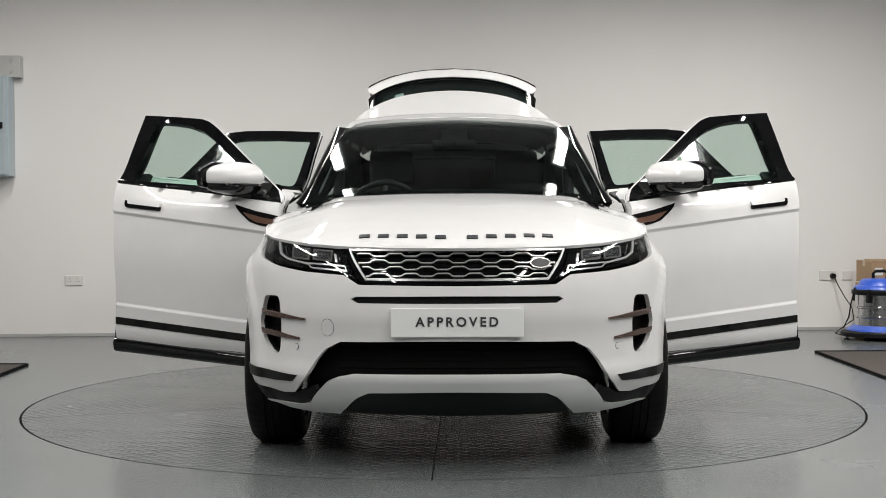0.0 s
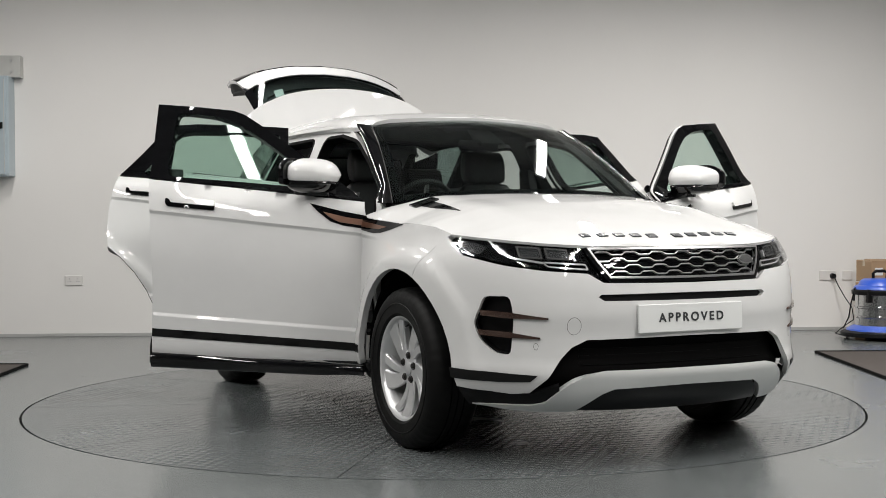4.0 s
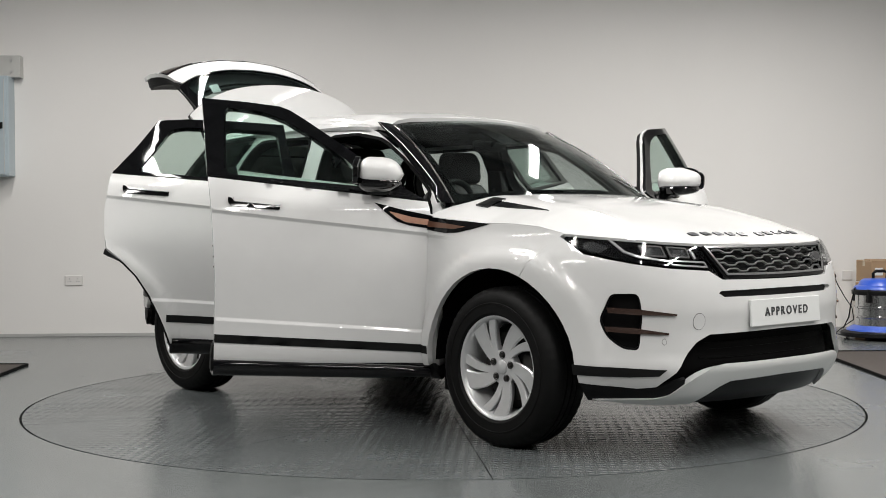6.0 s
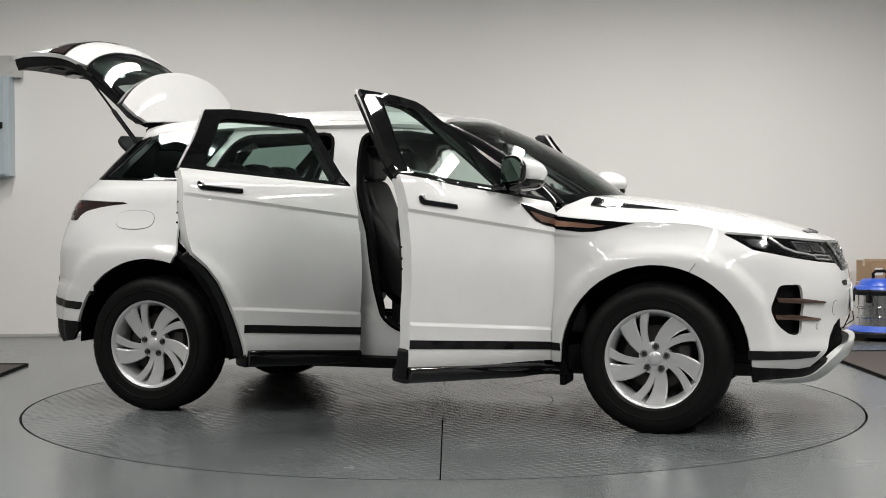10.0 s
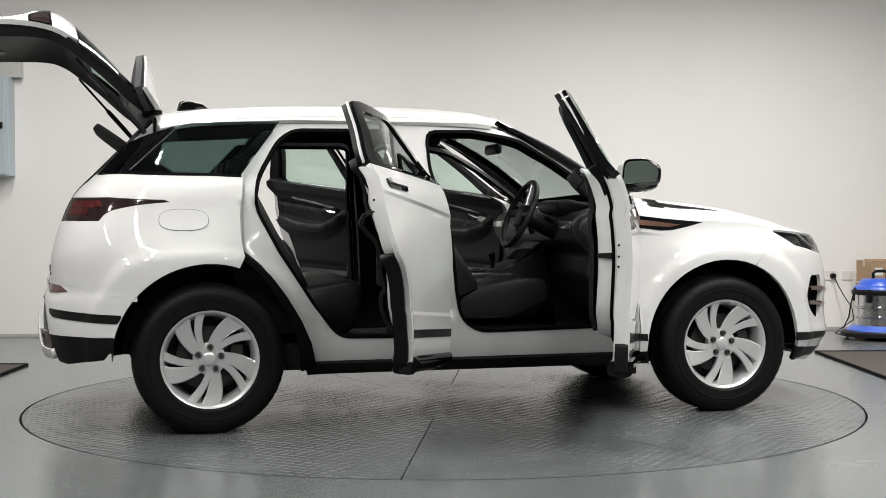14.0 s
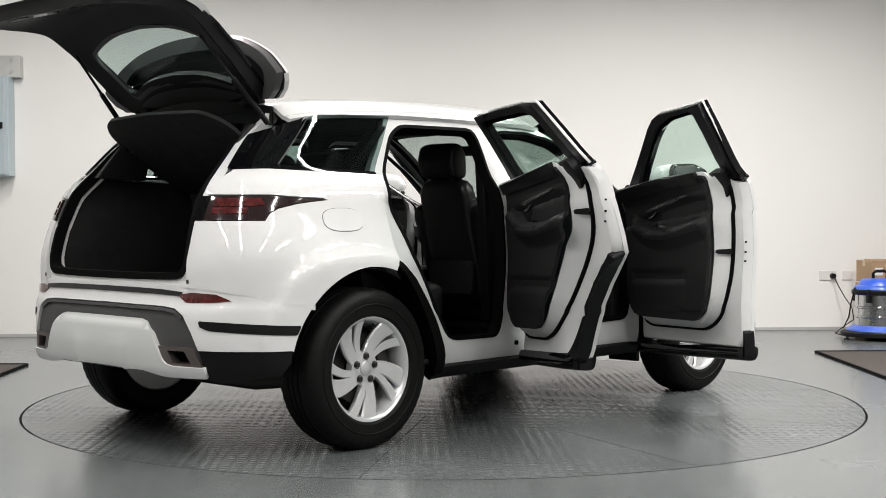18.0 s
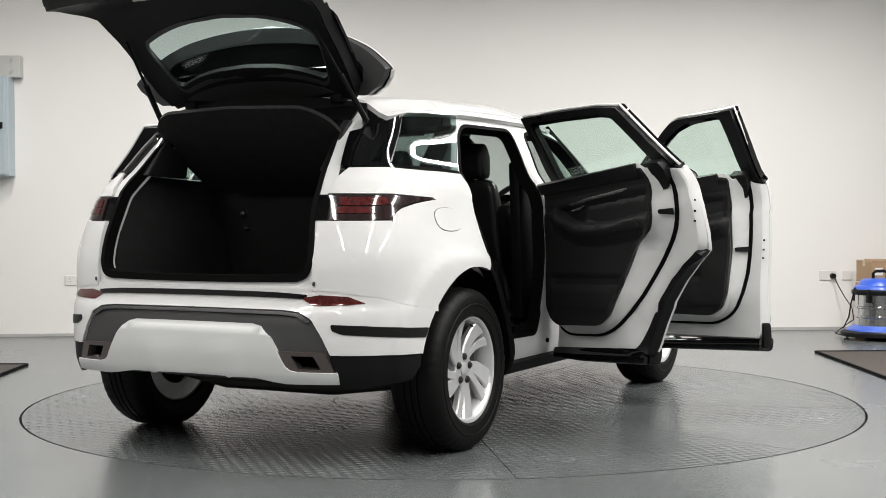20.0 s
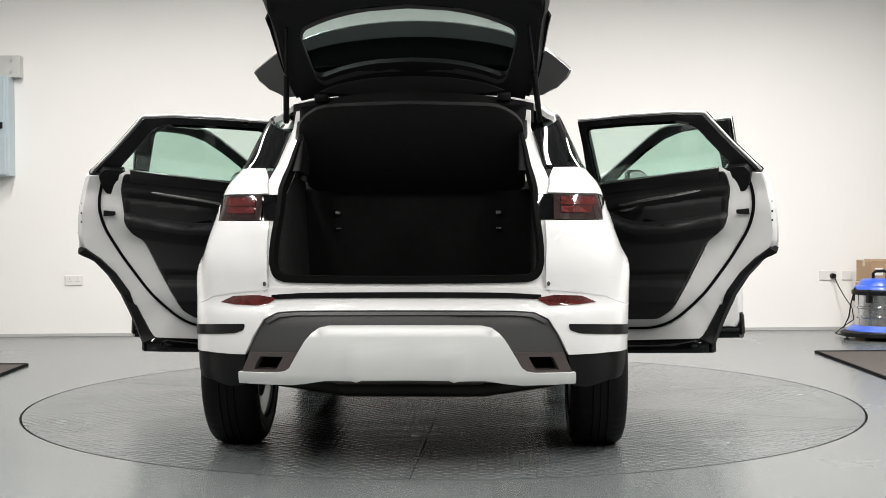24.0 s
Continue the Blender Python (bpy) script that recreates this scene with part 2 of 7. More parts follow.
def plate_material():
    """Painted chequer plate: rows of slanted studs as relief, dust and tyre marks in the tone."""
    m = material("grey_chequer_plate", (0.102, 0.112, 0.114), 0.25, vary=0.26, vscale=1.9, spec=0.36)
    nt = m.node_tree
    b = nt.nodes["Principled BSDF"]
    tc = nt.nodes.new("ShaderNodeTexCoord")
    waves = []
    for turn in (radians(45), radians(-45)):
        mp = nt.nodes.new("ShaderNodeMapping")
        mp.inputs["Rotation"].default_value = (0, 0, turn)
        w = nt.nodes.new("ShaderNodeTexWave")
        w.inputs["Scale"].default_value = 6.4
        nt.links.new(tc.outputs["Object"], mp.inputs["Vector"])
        nt.links.new(mp.outputs[0], w.inputs["Vector"])
        waves.append(w)
    mul = nt.nodes.new("ShaderNodeMath")
    mul.operation = "MULTIPLY"
    nt.links.new(waves[0].outputs["Fac"], mul.inputs[0])
    nt.links.new(waves[1].outputs["Fac"], mul.inputs[1])
    bp = nt.nodes.new("ShaderNodeBump")
    bp.inputs["Strength"].default_value, bp.inputs["Distance"].default_value = 0.5, 0.005
    # worn smooth in patches
    wear = nt.nodes.new("ShaderNodeTexNoise")
    wear.inputs["Scale"].default_value, wear.inputs["Detail"].default_value = 1.1, 5
    nt.links.new(tc.outputs["Object"], wear.inputs["Vector"])
    rng = nt.nodes.new("ShaderNodeMapRange")
    rng.inputs["From Min"].default_value, rng.inputs["From Max"].default_value = 0.40, 0.62
    rng.inputs["To Min"].default_value = 0.15
    nt.links.new(wear.outputs["Fac"], rng.inputs["Value"])
    worn = nt.nodes.new("ShaderNodeMath")
    worn.operation = "MULTIPLY"
    nt.links.new(mul.outputs[0], worn.inputs[0])
    nt.links.new(rng.outputs[0], worn.inputs[1])
    nt.links.new(worn.outputs[0], bp.inputs["Height"])
    nt.links.new(bp.outputs[0], b.inputs["Normal"])
    return m


turntable = new("turntable")
tagged(turntable, "round grey chequer-plate turntable flush with the floor", "turntable")
PLATE = plate_material()
for k in range(10):
    a0, a1 = radians(-145 + 36 * k), radians(-109 + 36 * k)
    g = 0.003
    bm = bmesh.new()
    rows = []
    for r in (0.62, 1.1, 1.6, TT_R):
        row = []
        for j in range(13):
            a = a0 + g / r + (a1 - a0 - 2 * g / r) * j / 12
            row.append(bm.verts.new((r * math.cos(a), r * math.sin(a), 0.0)))
        rows.append(row)
    for p, q in zip(rows, rows[1:]):
        for j in range(12):
            bm.faces.new((p[j], p[j + 1], q[j + 1], q[j]))
    r = bmesh.ops.extrude_face_region(bm, geom=list(bm.faces))
    bmesh.ops.translate(bm, vec=(0, 0, -0.02), verts=[v for v in r["geom"] if isinstance(v, bmesh.types.BMVert)])
    part("plate", bm, PLATE, turntable)
bm = lathe([(0.0005, 0.0), (0.616, 0.0), (0.616, -0.02), (0.0005, -0.02)], 48, "z")
part("hub_plate", bm, PLATE, turntable)


# ---- the car's surfaces: x forward, y to its left, z up, origin on the ground between the wheels ----
def curve(*rows):
    """A smooth curve without overshoot through rows of (position, value)."""
    x, y = np.array([r[0] for r in rows], float), np.array([r[1] for r in rows], float)
    h, d = np.diff(x), np.diff(y) / np.diff(x)
    m = np.zeros(len(x))
    m[0], m[-1] = d[0], d[-1]
    for i in range(1, len(x) - 1):
        if d[i - 1] * d[i] > 0:
            w1, w2 = 2 * h[i] + h[i - 1], h[i] + 2 * h[i - 1]
            m[i] = (w1 + w2) / (w1 / d[i - 1] + w2 / d[i])

    def f(q):
        q = np.asarray(q, float)
        i = np.clip(np.searchsorted(x, q) - 1, 0, len(x) - 2)
        t = np.clip((q - x[i]) / h[i], 0, 1)
        return ((1 + 2 * t) * (1 - t) ** 2 * y[i] + t * (1 - t) ** 2 * h[i] * m[i] + t * t * (3 - 2 * t) * y[i + 1] + t * t * (t - 1) * h[i] * m[i + 1])
    return f


def smooth(t):
    t = np.clip(t, 0, 1)
    return t * t * (3 - 2 * t)


AXLE, HUB_Z = 1.3405, 0.356
XC, NF, NR, KF, KR = 1.3405, 2.8, 4.2, 0.95, 0.95
SF, SR = XC + KF * math.pi / 2, -XC - KR * math.pi / 2
half_width = curve((0.15, 0.76), (0.24, 0.84), (0.31, 0.885), (0.40, 0.905), (0.55, 0.905), (0.80, 0.912), (0.93, 0.906), (1.05, 0.892), (1.12, 0.876), (1.18, 0.850), (1.22, 0.815), (1.27, 0.785), (1.36, 0.745), (1.45, 0.703), (1.50, 0.678), (1.55, 0.655), (1.62, 0.60))
nose = curve((0.12, 2.02), (0.20, 2.10), (0.26, 2.17), (0.33, 2.22), (0.39, 2.245), (0.45, 2.23), (0.55, 2.225), (0.63, 2.232), (0.70, 2.225), (0.77, 2.21),
             (0.84, 2.185), (0.90, 2.155), (0.95, 2.11), (1.02, 2.02))
tail = curve((0.20, -2.02), (0.30, -2.08), (0.40, -2.125), (0.50, -2.135), (0.62, -2.13), (0.70, -2.10), (0.80, -2.10), (0.95, -2.075), (1.08, -2.03),
             (1.17, -1.98), (1.24, -1.91), (1.36, -1.79), (1.50, -1.63), (1.60, -1.55))


def flare(x, z):
    r = np.minimum(np.hypot(x - AXLE, z - HUB_Z), np.hypot(x + AXLE, z - HUB_Z))
    return 0.022 * np.exp(-(np.maximum(r - 0.46, 0) / 0.10) ** 2) + 0.014 * smooth((0.55 - r) / 0.06)


def crease_line(x):
    return 1.021 - 0.082 * x


def low_line(x):
    return 0.538 - 0.055 * x


def swage(x, z):
    """The step pressed into the doors below their handles, and a fine line above the stripe."""
    d = z - crease_line(x)
    step = np.where(d > 0, 0.005 * np.exp(-np.maximum(d, 0) / 0.06), np.where(d > -0.018, 0.005 + 0.011 * d / 0.018, -0.006 * np.exp((np.minimum(d, -0.018) + 0.018) / 0.12)))
    e = z - low_line(x)
    fine = np.where(e > 0, -0.003 * np.exp(-np.maximum(e, 0) / 0.05), np.where(e > -0.01, -0.003 - 0.6 * e, 0.003 * np.exp((np.minimum(e, -0.01) + 0.01) / 0.04)))
    along = smooth((x + 1.30) / 0.25)
    return step * along * smooth((1.08 - x) / 0.28) + fine * along * smooth((0.95 - x) / 0.1)


def width(x, z):
    slim = smooth((-x - 0.5) / 1.2) * 0.05 * smooth((z - 0.85) / 0.25)
    # the front window leans in along a straight line from the belt
    over = z - (1.169 - 0.08 * x)
    k = smooth((x + 0.05) / 0.35) * smooth(over / 0.05)
    # the front wings round over towards the bonnet
    tuck = 0.042 * smooth((x - 0.88) / 0.4) * smooth((z - 0.83) / 0.15)
    return half_width(z) * (1 - k) + (0.845 - 0.42 * over - 0.18 * over * over) * k - slim - tuck + swage(x, z)


def skin(s, z, side, inset=0.0):
    """The body's side: s runs along x between the axles and on round the corners to the middle of nose and tail."""
    s, z = np.broadcast_arrays(np.asarray(s, float), np.asarray(z, float))
    f = np.clip((s - XC) / KF, 0, math.pi / 2)
    r = np.clip((-XC - s) / KR, 0, math.pi / 2)
    xm = np.clip(s, -XC, XC)
    fl = flare(xm + (s - xm), z) * np.cos(f) * np.cos(r) ** 2
    w = width(xm, z) + fl
    x = np.where(s > XC, XC + (nose(z) - XC) * np.sin(f) ** (2 / NF), np.where(s < -XC, -XC + (tail(z) + XC) * np.sin(r) ** (2 / NR), s))
    y = np.where(s > XC, w * np.cos(f) ** (2 / NF), np.where(s < -XC, w * np.cos(r) ** (2 / NR), w))
    if not np.isscalar(inset) or inset != 0:
        n = np.sqrt(np.sin(f) ** 2 + np.sin(r) ** 2)
        x, y = x - inset * np.sign(s) * n, y - inset * np.sqrt(np.clip(1 - n * n, 0, 1))
    return np.stack([x, side * y, z], -1)


def at_x(x, z):
    """Skin position s of a point at x on the flank or corner."""
    if x > XC:
        return XC + KF * math.asin(min(1, (x - XC) / (float(nose(z)) - XC)) ** (NF / 2))
    if x < -XC:
        return -XC - KR * math.asin(min(1, (x + XC) / (float(tail(z)) + XC)) ** (NR / 2))
    return x


def F(y, z):
    """Nose position (u, z): u is the way along the skin from the nose's middle, left positive."""
    w = float(width(XC, z))
    return (math.copysign(SF - (XC + KF * math.acos(min(1, abs(y) / w) ** (NF / 2))), y), z)


def FX(x, z, side=-1):
    return (side * (SF - at_x(x, z)), z)


def R(y, z):
    w = float(width(-XC, z))
    return (math.copysign(-XC - KR * math.acos(min(1, abs(y) / w) ** (NR / 2)) - SR, y), z)


def RX(x, z, side=-1):
    return (side * (at_x(x, z) - SR), z)


def nose_skin(inset=0.0):
    def f(u, z):
        u = np.asarray(u, float)
        p = skin(SF - np.abs(u), z, 1, inset)
        p[..., 1] *= np.where(u < 0, -1, 1)
        return p
    return f


def tail_skin(inset=0.0):
    def f(u, z):
        u = np.asarray(u, float)
        p = skin(SR + np.abs(u), z, 1, inset)
        p[..., 1] *= np.where(u < 0, -1, 1)
        return p
    return f


def flank(side, inset=0.0):
    def f(s, z):
        d = inset(np.asarray(z, float)) if callable(inset) else inset
        return skin(s, z, side, d)
    return f


def inside(px, py, poly):
    q = np.array(poly, float)
    x0, y0 = q[:, 0], q[:, 1]
    x1, y1 = np.roll(x0, -1), np.roll(y0, -1)
    c = np.zeros(len(px), bool)
    for a, b, d, e in zip(x0, y0, x1, y1):
        if b != e:
            c ^= ((b > py) != (e > py)) & (px < (d - a) * (py - b) / (e - b) + a)
    return c


def rounded(poly, radius, n=3):
    """The outline with its corners rounded."""
    out, q = [], [Vector(p) for p in poly]
    for i, p in enumerate(q):
        a, b = q[i - 1] - p, q[(i + 1) % len(q)] - p
        r = min(radius, 0.45 * a.length, 0.45 * b.length)
        if a.length < 1e-6 or b.length < 1e-6 or a.angle(b) > radians(168):
            out.append(tuple(p))
            continue
        a, b = p + a.normalized() * r, p + b.normalized() * r
        for k in range(n + 1):
            t = k / n
            out.append(tuple((1 - t) ** 2 * a + 2 * t * (1 - t) * p + t * t * b))
    return out


def shrunk(poly, d):
    """The outline moved inwards by d."""
    q = [Vector(p) for p in poly]
    area = sum(a.x * b.y - b.x * a.y for a, b in zip(q, q[1:] + q[:1]))
    g = d if area > 0 else -d
    out = []
    for i, p in enumerate(q):
        a, b = (p - q[i - 1]), (q[(i + 1) % len(q)] - p)
        a = a.normalized() if a.length > 1e-9 else b.normalized()
        b = b.normalized() if b.length > 1e-9 else a
        n1, n2 = Vector((-a.y, a.x)), Vector((-b.y, b.x))
        n = (n1 + n2)
        n = n.normalized() if n.length > 1e-6 else n1
        out.append(tuple(p + n * g / max(0.5, n.dot(n1))))
    return out


def circle(cx, cz, r, n=20, a0=0.0, a1=360.0):
    k = n if a1 - a0 >= 360 else n + 1
    return [(cx + r * math.cos(radians(a0 + (a1 - a0) * i / n)), cz + r * math.sin(radians(a0 + (a1 - a0) * i / n))) for i in range(k)]


def panel(name, poly, surf, mat, parent, holes=(), step=0.04, thick=0.012, gap=0.0025, label="", lift=0.0, turned=None, folds=()):
    """A sheet of the given outline laid on a surface, with real thickness and soft shading that follows the surface.
    folds are lines across it that need closer points; lift raises it out of the surface; turned moves it (a pose) once it is made."""
    if gap:
        poly = shrunk(poly, gap)
    loops = [poly, *holes]
    pts, edges = [], []
    for lp in loops:
        start = len(pts)
        for a, b in zip(lp, list(lp[1:]) + [lp[0]]):
            n = max(1, int(math.hypot(b[0] - a[0], b[1] - a[1]) / step + 0.5))
            pts += [(a[0] + (b[0] - a[0]) * i / n, a[1] + (b[1] - a[1]) * i / n) for i in range(n)]
        edges += [(i, i + 1) for i in range(start, len(pts) - 1)] + [(len(pts) - 1, start)]
    b = np.array(pts)
    lo, hi = b.min(0), b.max(0)
    gx, gy = np.meshgrid(np.arange(lo[0] + step / 2, hi[0], step), np.arange(lo[1] + step / 2, hi[1], step))
    g = np.stack([gx.ravel(), gy.ravel()], 1)
    if len(g):
        keep = inside(g[:, 0], g[:, 1], poly)
        for h in holes:
            keep &= ~inside(g[:, 0], g[:, 1], h)
        g = g[keep]
    if len(g):
        d = np.sqrt(((g[:, None] - b[None]) ** 2).sum(2)).min(1)
        g = g[d > 0.45 * step]
    for fold, offs in folds:
        xs = np.arange(lo[0] + step / 2, hi[0], step)
        new_pts = np.concatenate([np.stack([xs, fold(xs) + o], 1) for o in offs])
        if len(g):
            rel = g[:, 1] - fold(g[:, 0])
            g = g[(rel < min(offs) - 0.4 * step) | (rel > max(offs) + 0.4 * step)]
        ok = inside(new_pts[:, 0], new_pts[:, 1], poly) & (np.sqrt(((new_pts[:, None] - b[None]) ** 2).sum(2)).min(1) > 0.006)
        g = np.concatenate([g, new_pts[ok]])
    v2, _, tris, *_ = delaunay_2d_cdt([Vector(p) for p in pts] + [Vector(p) for p in g], edges, [], 0, 1e-6)
    v = np.array([tuple(p) for p in v2])
    tris = np.array([t for t in tris if len(t) == 3])
    c = v[tris].mean(1)
    keep = inside(c[:, 0], c[:, 1], poly)
    for h in holes:
        keep &= ~inside(c[:, 0], c[:, 1], h)
    tris = tris[keep]
    e = 1e-4
    p = surf(v[:, 0], v[:, 1])
    nrm = np.cross(surf(v[:, 0] + e, v[:, 1]) - surf(v[:, 0] - e, v[:, 1]), surf(v[:, 0], v[:, 1] + e) - surf(v[:, 0], v[:, 1] - e))
    nrm /= np.maximum(np.linalg.norm(nrm, axis=1), 1e-12)[:, None]
    away = p - np.stack([np.clip(p[:, 0], -1.2, 1.2), 0 * p[:, 1], 0 * p[:, 2] + 0.8], 1)
    if (nrm * away).sum() < 0:
        nrm, flip = -nrm, True
    else:
        flip = False
    if flip:
        tris = tris[:, ::-1]
    p = p + nrm * lift
    back = p - nrm * thick
    n = len(p)
    faces = [tuple(t) for t in tris] + [tuple(t[::-1] + n) for t in tris]
    seen = {}
    for t in tris:
        for i in range(3):
            k = (t[i], t[(i + 1) % 3])
            seen[k] = 1
    rim = [k for k in seen if (k[1], k[0]) not in seen]
    ids = sorted({i for k in rim for i in k})
    m1 = {i: 2 * n + j for j, i in enumerate(ids)}
    m2 = {i: 2 * n + len(ids) + j for j, i in enumerate(ids)}
    faces += [(m1[b_], m1[a_], m2[a_], m2[b_]) for a_, b_ in rim]
    verts = np.concatenate([p, back, p[ids], back[ids]])
    normals = np.concatenate([nrm, -nrm, np.zeros((2 * len(ids), 3))])
    if turned is not None:
        q = np.array(turned)
        verts = verts @ q[:3, :3].T + q[:3, 3]
        normals = normals @ q[:3, :3].T
    return mesh_object(name, verts, faces, mat, parent, label, True, normals)


# outlines that several pieces share, in side view (x, z)
def arch_f(a0, a1, n=14, r=0.445):
    return circle(AXLE, HUB_Z, r, n, a0, a1)


def belt(x):
    return float(np.interp(x, (-1.9, -1.2, -0.2, 0.80), (1.243, 1.232, 1.185, 1.105)))


def crease(x):
    """The level of the wing's upper edge, where the bonnet wraps over."""
    return float(np.interp(x, (0.8, 1.0, 1.2, 1.35, 1.5, 1.66, 1.8), (1.037, 1.020, 1.000, 1.003, 0.99, 0.957, 0.925)))


FOLDS = ((crease_line, (-0.024, -0.019, -0.012, -0.006, -0.001, 0.002, 0.012)), (low_line, (-0.016, -0.009, -0.005, -0.001, 0.006)))
DOOR_F = [(0.835, 0.335), (0.838, 0.70), (0.836, 0.99), (0.812, belt(0.812)), (0.72, 1.168), (0.54, 1.290), (0.39, 1.392), (0.26, 1.480), (0.19, 1.523), (0.14, 1.540), (0.0, 1.550), (-0.215, 1.560),
          (-0.21, 1.40), (-0.205, 1.186), (-0.185, 0.95), (-0.168, 0.70), (-0.165, 0.335)]
ARCH_R = [(-0.838, 0.335), (-0.875, 0.43), (-0.905, 0.50), (-0.955, 0.605), (-1.02, 0.705), (-1.095, 0.785), (-1.168, 0.845)]
DOOR_R = [(-0.172, 0.335), (-0.175, 0.70), (-0.192, 0.95), (-0.212, 1.186), (-0.255, 1.40), (-0.275, 1.535), (-0.55, 1.543), (-0.80, 1.542), (-0.955, 1.527),
          (-1.06, 1.37), (-1.16, 1.233), (-1.185, 1.05), (-1.182, 0.92)] + ARCH_R[::-1]
OPEN_F = rounded([(-0.225, 1.475), (0.03, 1.478), (0.265, 1.440), (0.455, 1.330), (0.73, 1.135), (0.785, 1.02), (0.785, 0.60), (0.76, 0.45), (0.02, 0.44),
                  (-0.075, 0.51), (-0.105, 0.66), (-0.14, 0.95), (-0.225, 1.27)], 0.06)
OPEN_R = rounded([(-0.375, 1.478), (-0.90, 1.475), (-0.985, 1.42), (-1.10, 1.225), (-1.115, 1.08), (-1.0, 0.86), (-0.83, 0.60), (-0.70, 0.43), (-0.34, 0.425), (-0.315, 0.52),
                  (-0.335, 1.0), (-0.36, 1.27)], 0.06)
reveal = curve((0.15, 0.09), (0.40, 0.11), (0.70, 0.085), (1.0, 0.065), (1.2, 0.045), (1.35, 0.032), (1.55, 0.028))

car = new("car")
tagged(car, "white compact SUV with all doors and the tailgate open", "car")


def body_side(side):
    fl = flank(side)
    # wing, with the arch cut into it
    top = [(x, crease(x)) for x in (0.852, 1.0, 1.2, 1.35, 1.5, 1.645)]
    seam = [(1.605, 0.90), (1.55, 0.83)]
    arch = [p for p in arch_f(180, 68)]
    wing = [(0.852, 0.33), *top, *[(at_x(x, z), z) for x, z in seam], *[(at_x(x, z), z) for x, z in arch[::-1]], (AXLE - 0.445, 0.33)]
    panel("wing", wing, fl, PAINT, car, gap=0.0012, step=0.025, thick=0.03, folds=FOLDS[:1], label="white front wing")
    seam_back = [(at_x(x, z), z) for x, z in ((1.66, 0.955), (1.625, 0.90), (1.57, 0.82), (1.50, 0.80), (1.53, 0.84), (1.585, 0.91), (1.62, 0.955))]
    panel("seam_backing", seam_back, flank(side, 0.0012), INNER_PAINT, car, thick=0.01, gap=0)
    # strip of the wing below the arch's rear foot
    panel("wing_stripe", [(0.854, 0.388), (0.854, 0.425), (AXLE - 0.449, 0.423), (AXLE - 0.446, 0.386)], fl, STRIPE, car, thick=0.004, lift=0.003, gap=0, label="black stripe")
    panel("wing_foot", [(0.80, 0.335), (0.905, 0.335), (0.93, 0.26), (0.80, 0.26)], flank(side, 0.02), SATIN_BLACK, car, thick=0.02)
    # copper inlay in its black surround
    dark = [(0.853, 1.033), (1.0, 1.017), (1.24, 0.999), (1.14, 0.975), (1.05, 0.958), (0.98, 0.956), (0.853, 0.971)]
    panel("wing_vent_surround", dark, fl, GLOSS_BLACK, car, thick=0.006, lift=0.003, gap=0.0)
    panel("wing_vent_inlay", [(0.853, 1.013), (0.98, 1.000), (1.10, 0.985), (1.03, 0.974), (0.853, 0.985)], fl, COPPER, car, thick=0.006, lift=0.006, gap=0.0, label="burnished copper inlay")
    # rear quarter panel round to the edge of the tailgate opening
    qarch = circle(-AXLE, HUB_Z, 0.455, 14, 72, 138)
    lamp_in = at_x(-1.545, 1.11)
    hatch = [R(0.565, z)[0] + SR for z in (0.74, 0.86, 1.01)]
    q = [(-1.172, 0.845), (-1.185, 0.92), (-1.188, 1.05), (-1.163, 1.232), (-1.4, 1.238), (at_x(-1.70, 1.243), 1.243), (R(0.70, 1.243)[0] + SR, 1.243), (R(0.605, 1.240)[0] + SR, 1.240), (R(0.585, 1.20)[0] + SR, 1.20),
         (R(0.575, 1.13)[0] + SR, 1.13), (R(0.70, 1.128)[0] + SR, 1.128), (at_x(-1.80, 1.128), 1.128), (lamp_in, 1.115), (lamp_in + 0.02, 1.106), (at_x(-1.68, 1.09), 1.090), (at_x(-1.78, 1.07), 1.069), (at_x(-1.82, 1.05), 1.048), (at_x(-1.846, 1.02), 1.018), (R(0.75, 1.018)[0] + SR, 1.018), (hatch[2], 1.018),
         (hatch[1], 0.86), (hatch[0], 0.735), (R(0.68, 0.725)[0] + SR, 0.725), (at_x(-1.93, 0.70), 0.70), (at_x(-1.80, 0.66), 0.66), *[(at_x(x, z), z) for x, z in qarch[::-1]]]
    panel("quarter_panel", q, fl, PAINT, car, gap=0.0012, step=0.025, thick=0.02, label="white rear quarter panel")
    # backing of the seam between quarter panel and bumper
    seam = [(at_x(x, z), z) for x, z in ((-1.676, 0.668), (-1.80, 0.676), (-1.93, 0.714))] + [(R(0.68, 0.735)[0] + SR, 0.738), (R(0.58, 0.735)[0] + SR, 0.742), (R(0.58, 0.71)[0] + SR, 0.71), (R(0.68, 0.705)[0] + SR, 0.705), (at_x(-1.93, 0.68), 0.683), (at_x(-1.676, 0.637), 0.637)]
    panel("seam_backing", seam, flank(side, 0.0015), INNER_PAINT, car, thick=0.01, gap=0)
    # tail lamp
    lamp = [(R(0.60, 1.126)[0] + SR, 1.124), (at_x(-1.80, 1.124), 1.124), (lamp_in, 1.112), (lamp_in + 0.015, 1.107), (at_x(-1.68, 1.09), 1.094), (at_x(-1.78, 1.07), 1.073), (at_x(-1.82, 1.05), 1.052), (at_x(-1.846, 1.02), 1.022), (R(0.60, 1.02)[0] + SR, 1.022)]
    tl = panel("tail_lamp", lamp, fl, TAIL_DARK, car, thick=0.03, gap=0.001, lift=-0.002, label="smoked dark red tail lamp")
    red = [(R(0.63, 1.113)[0] + SR, 1.113), (at_x(-1.84, 1.11), 1.113), (at_x(-1.83, 1.08), 1.084), (at_x(-1.88, 1.08), 1.080), (R(0.63, 1.08)[0] + SR, 1.080)]
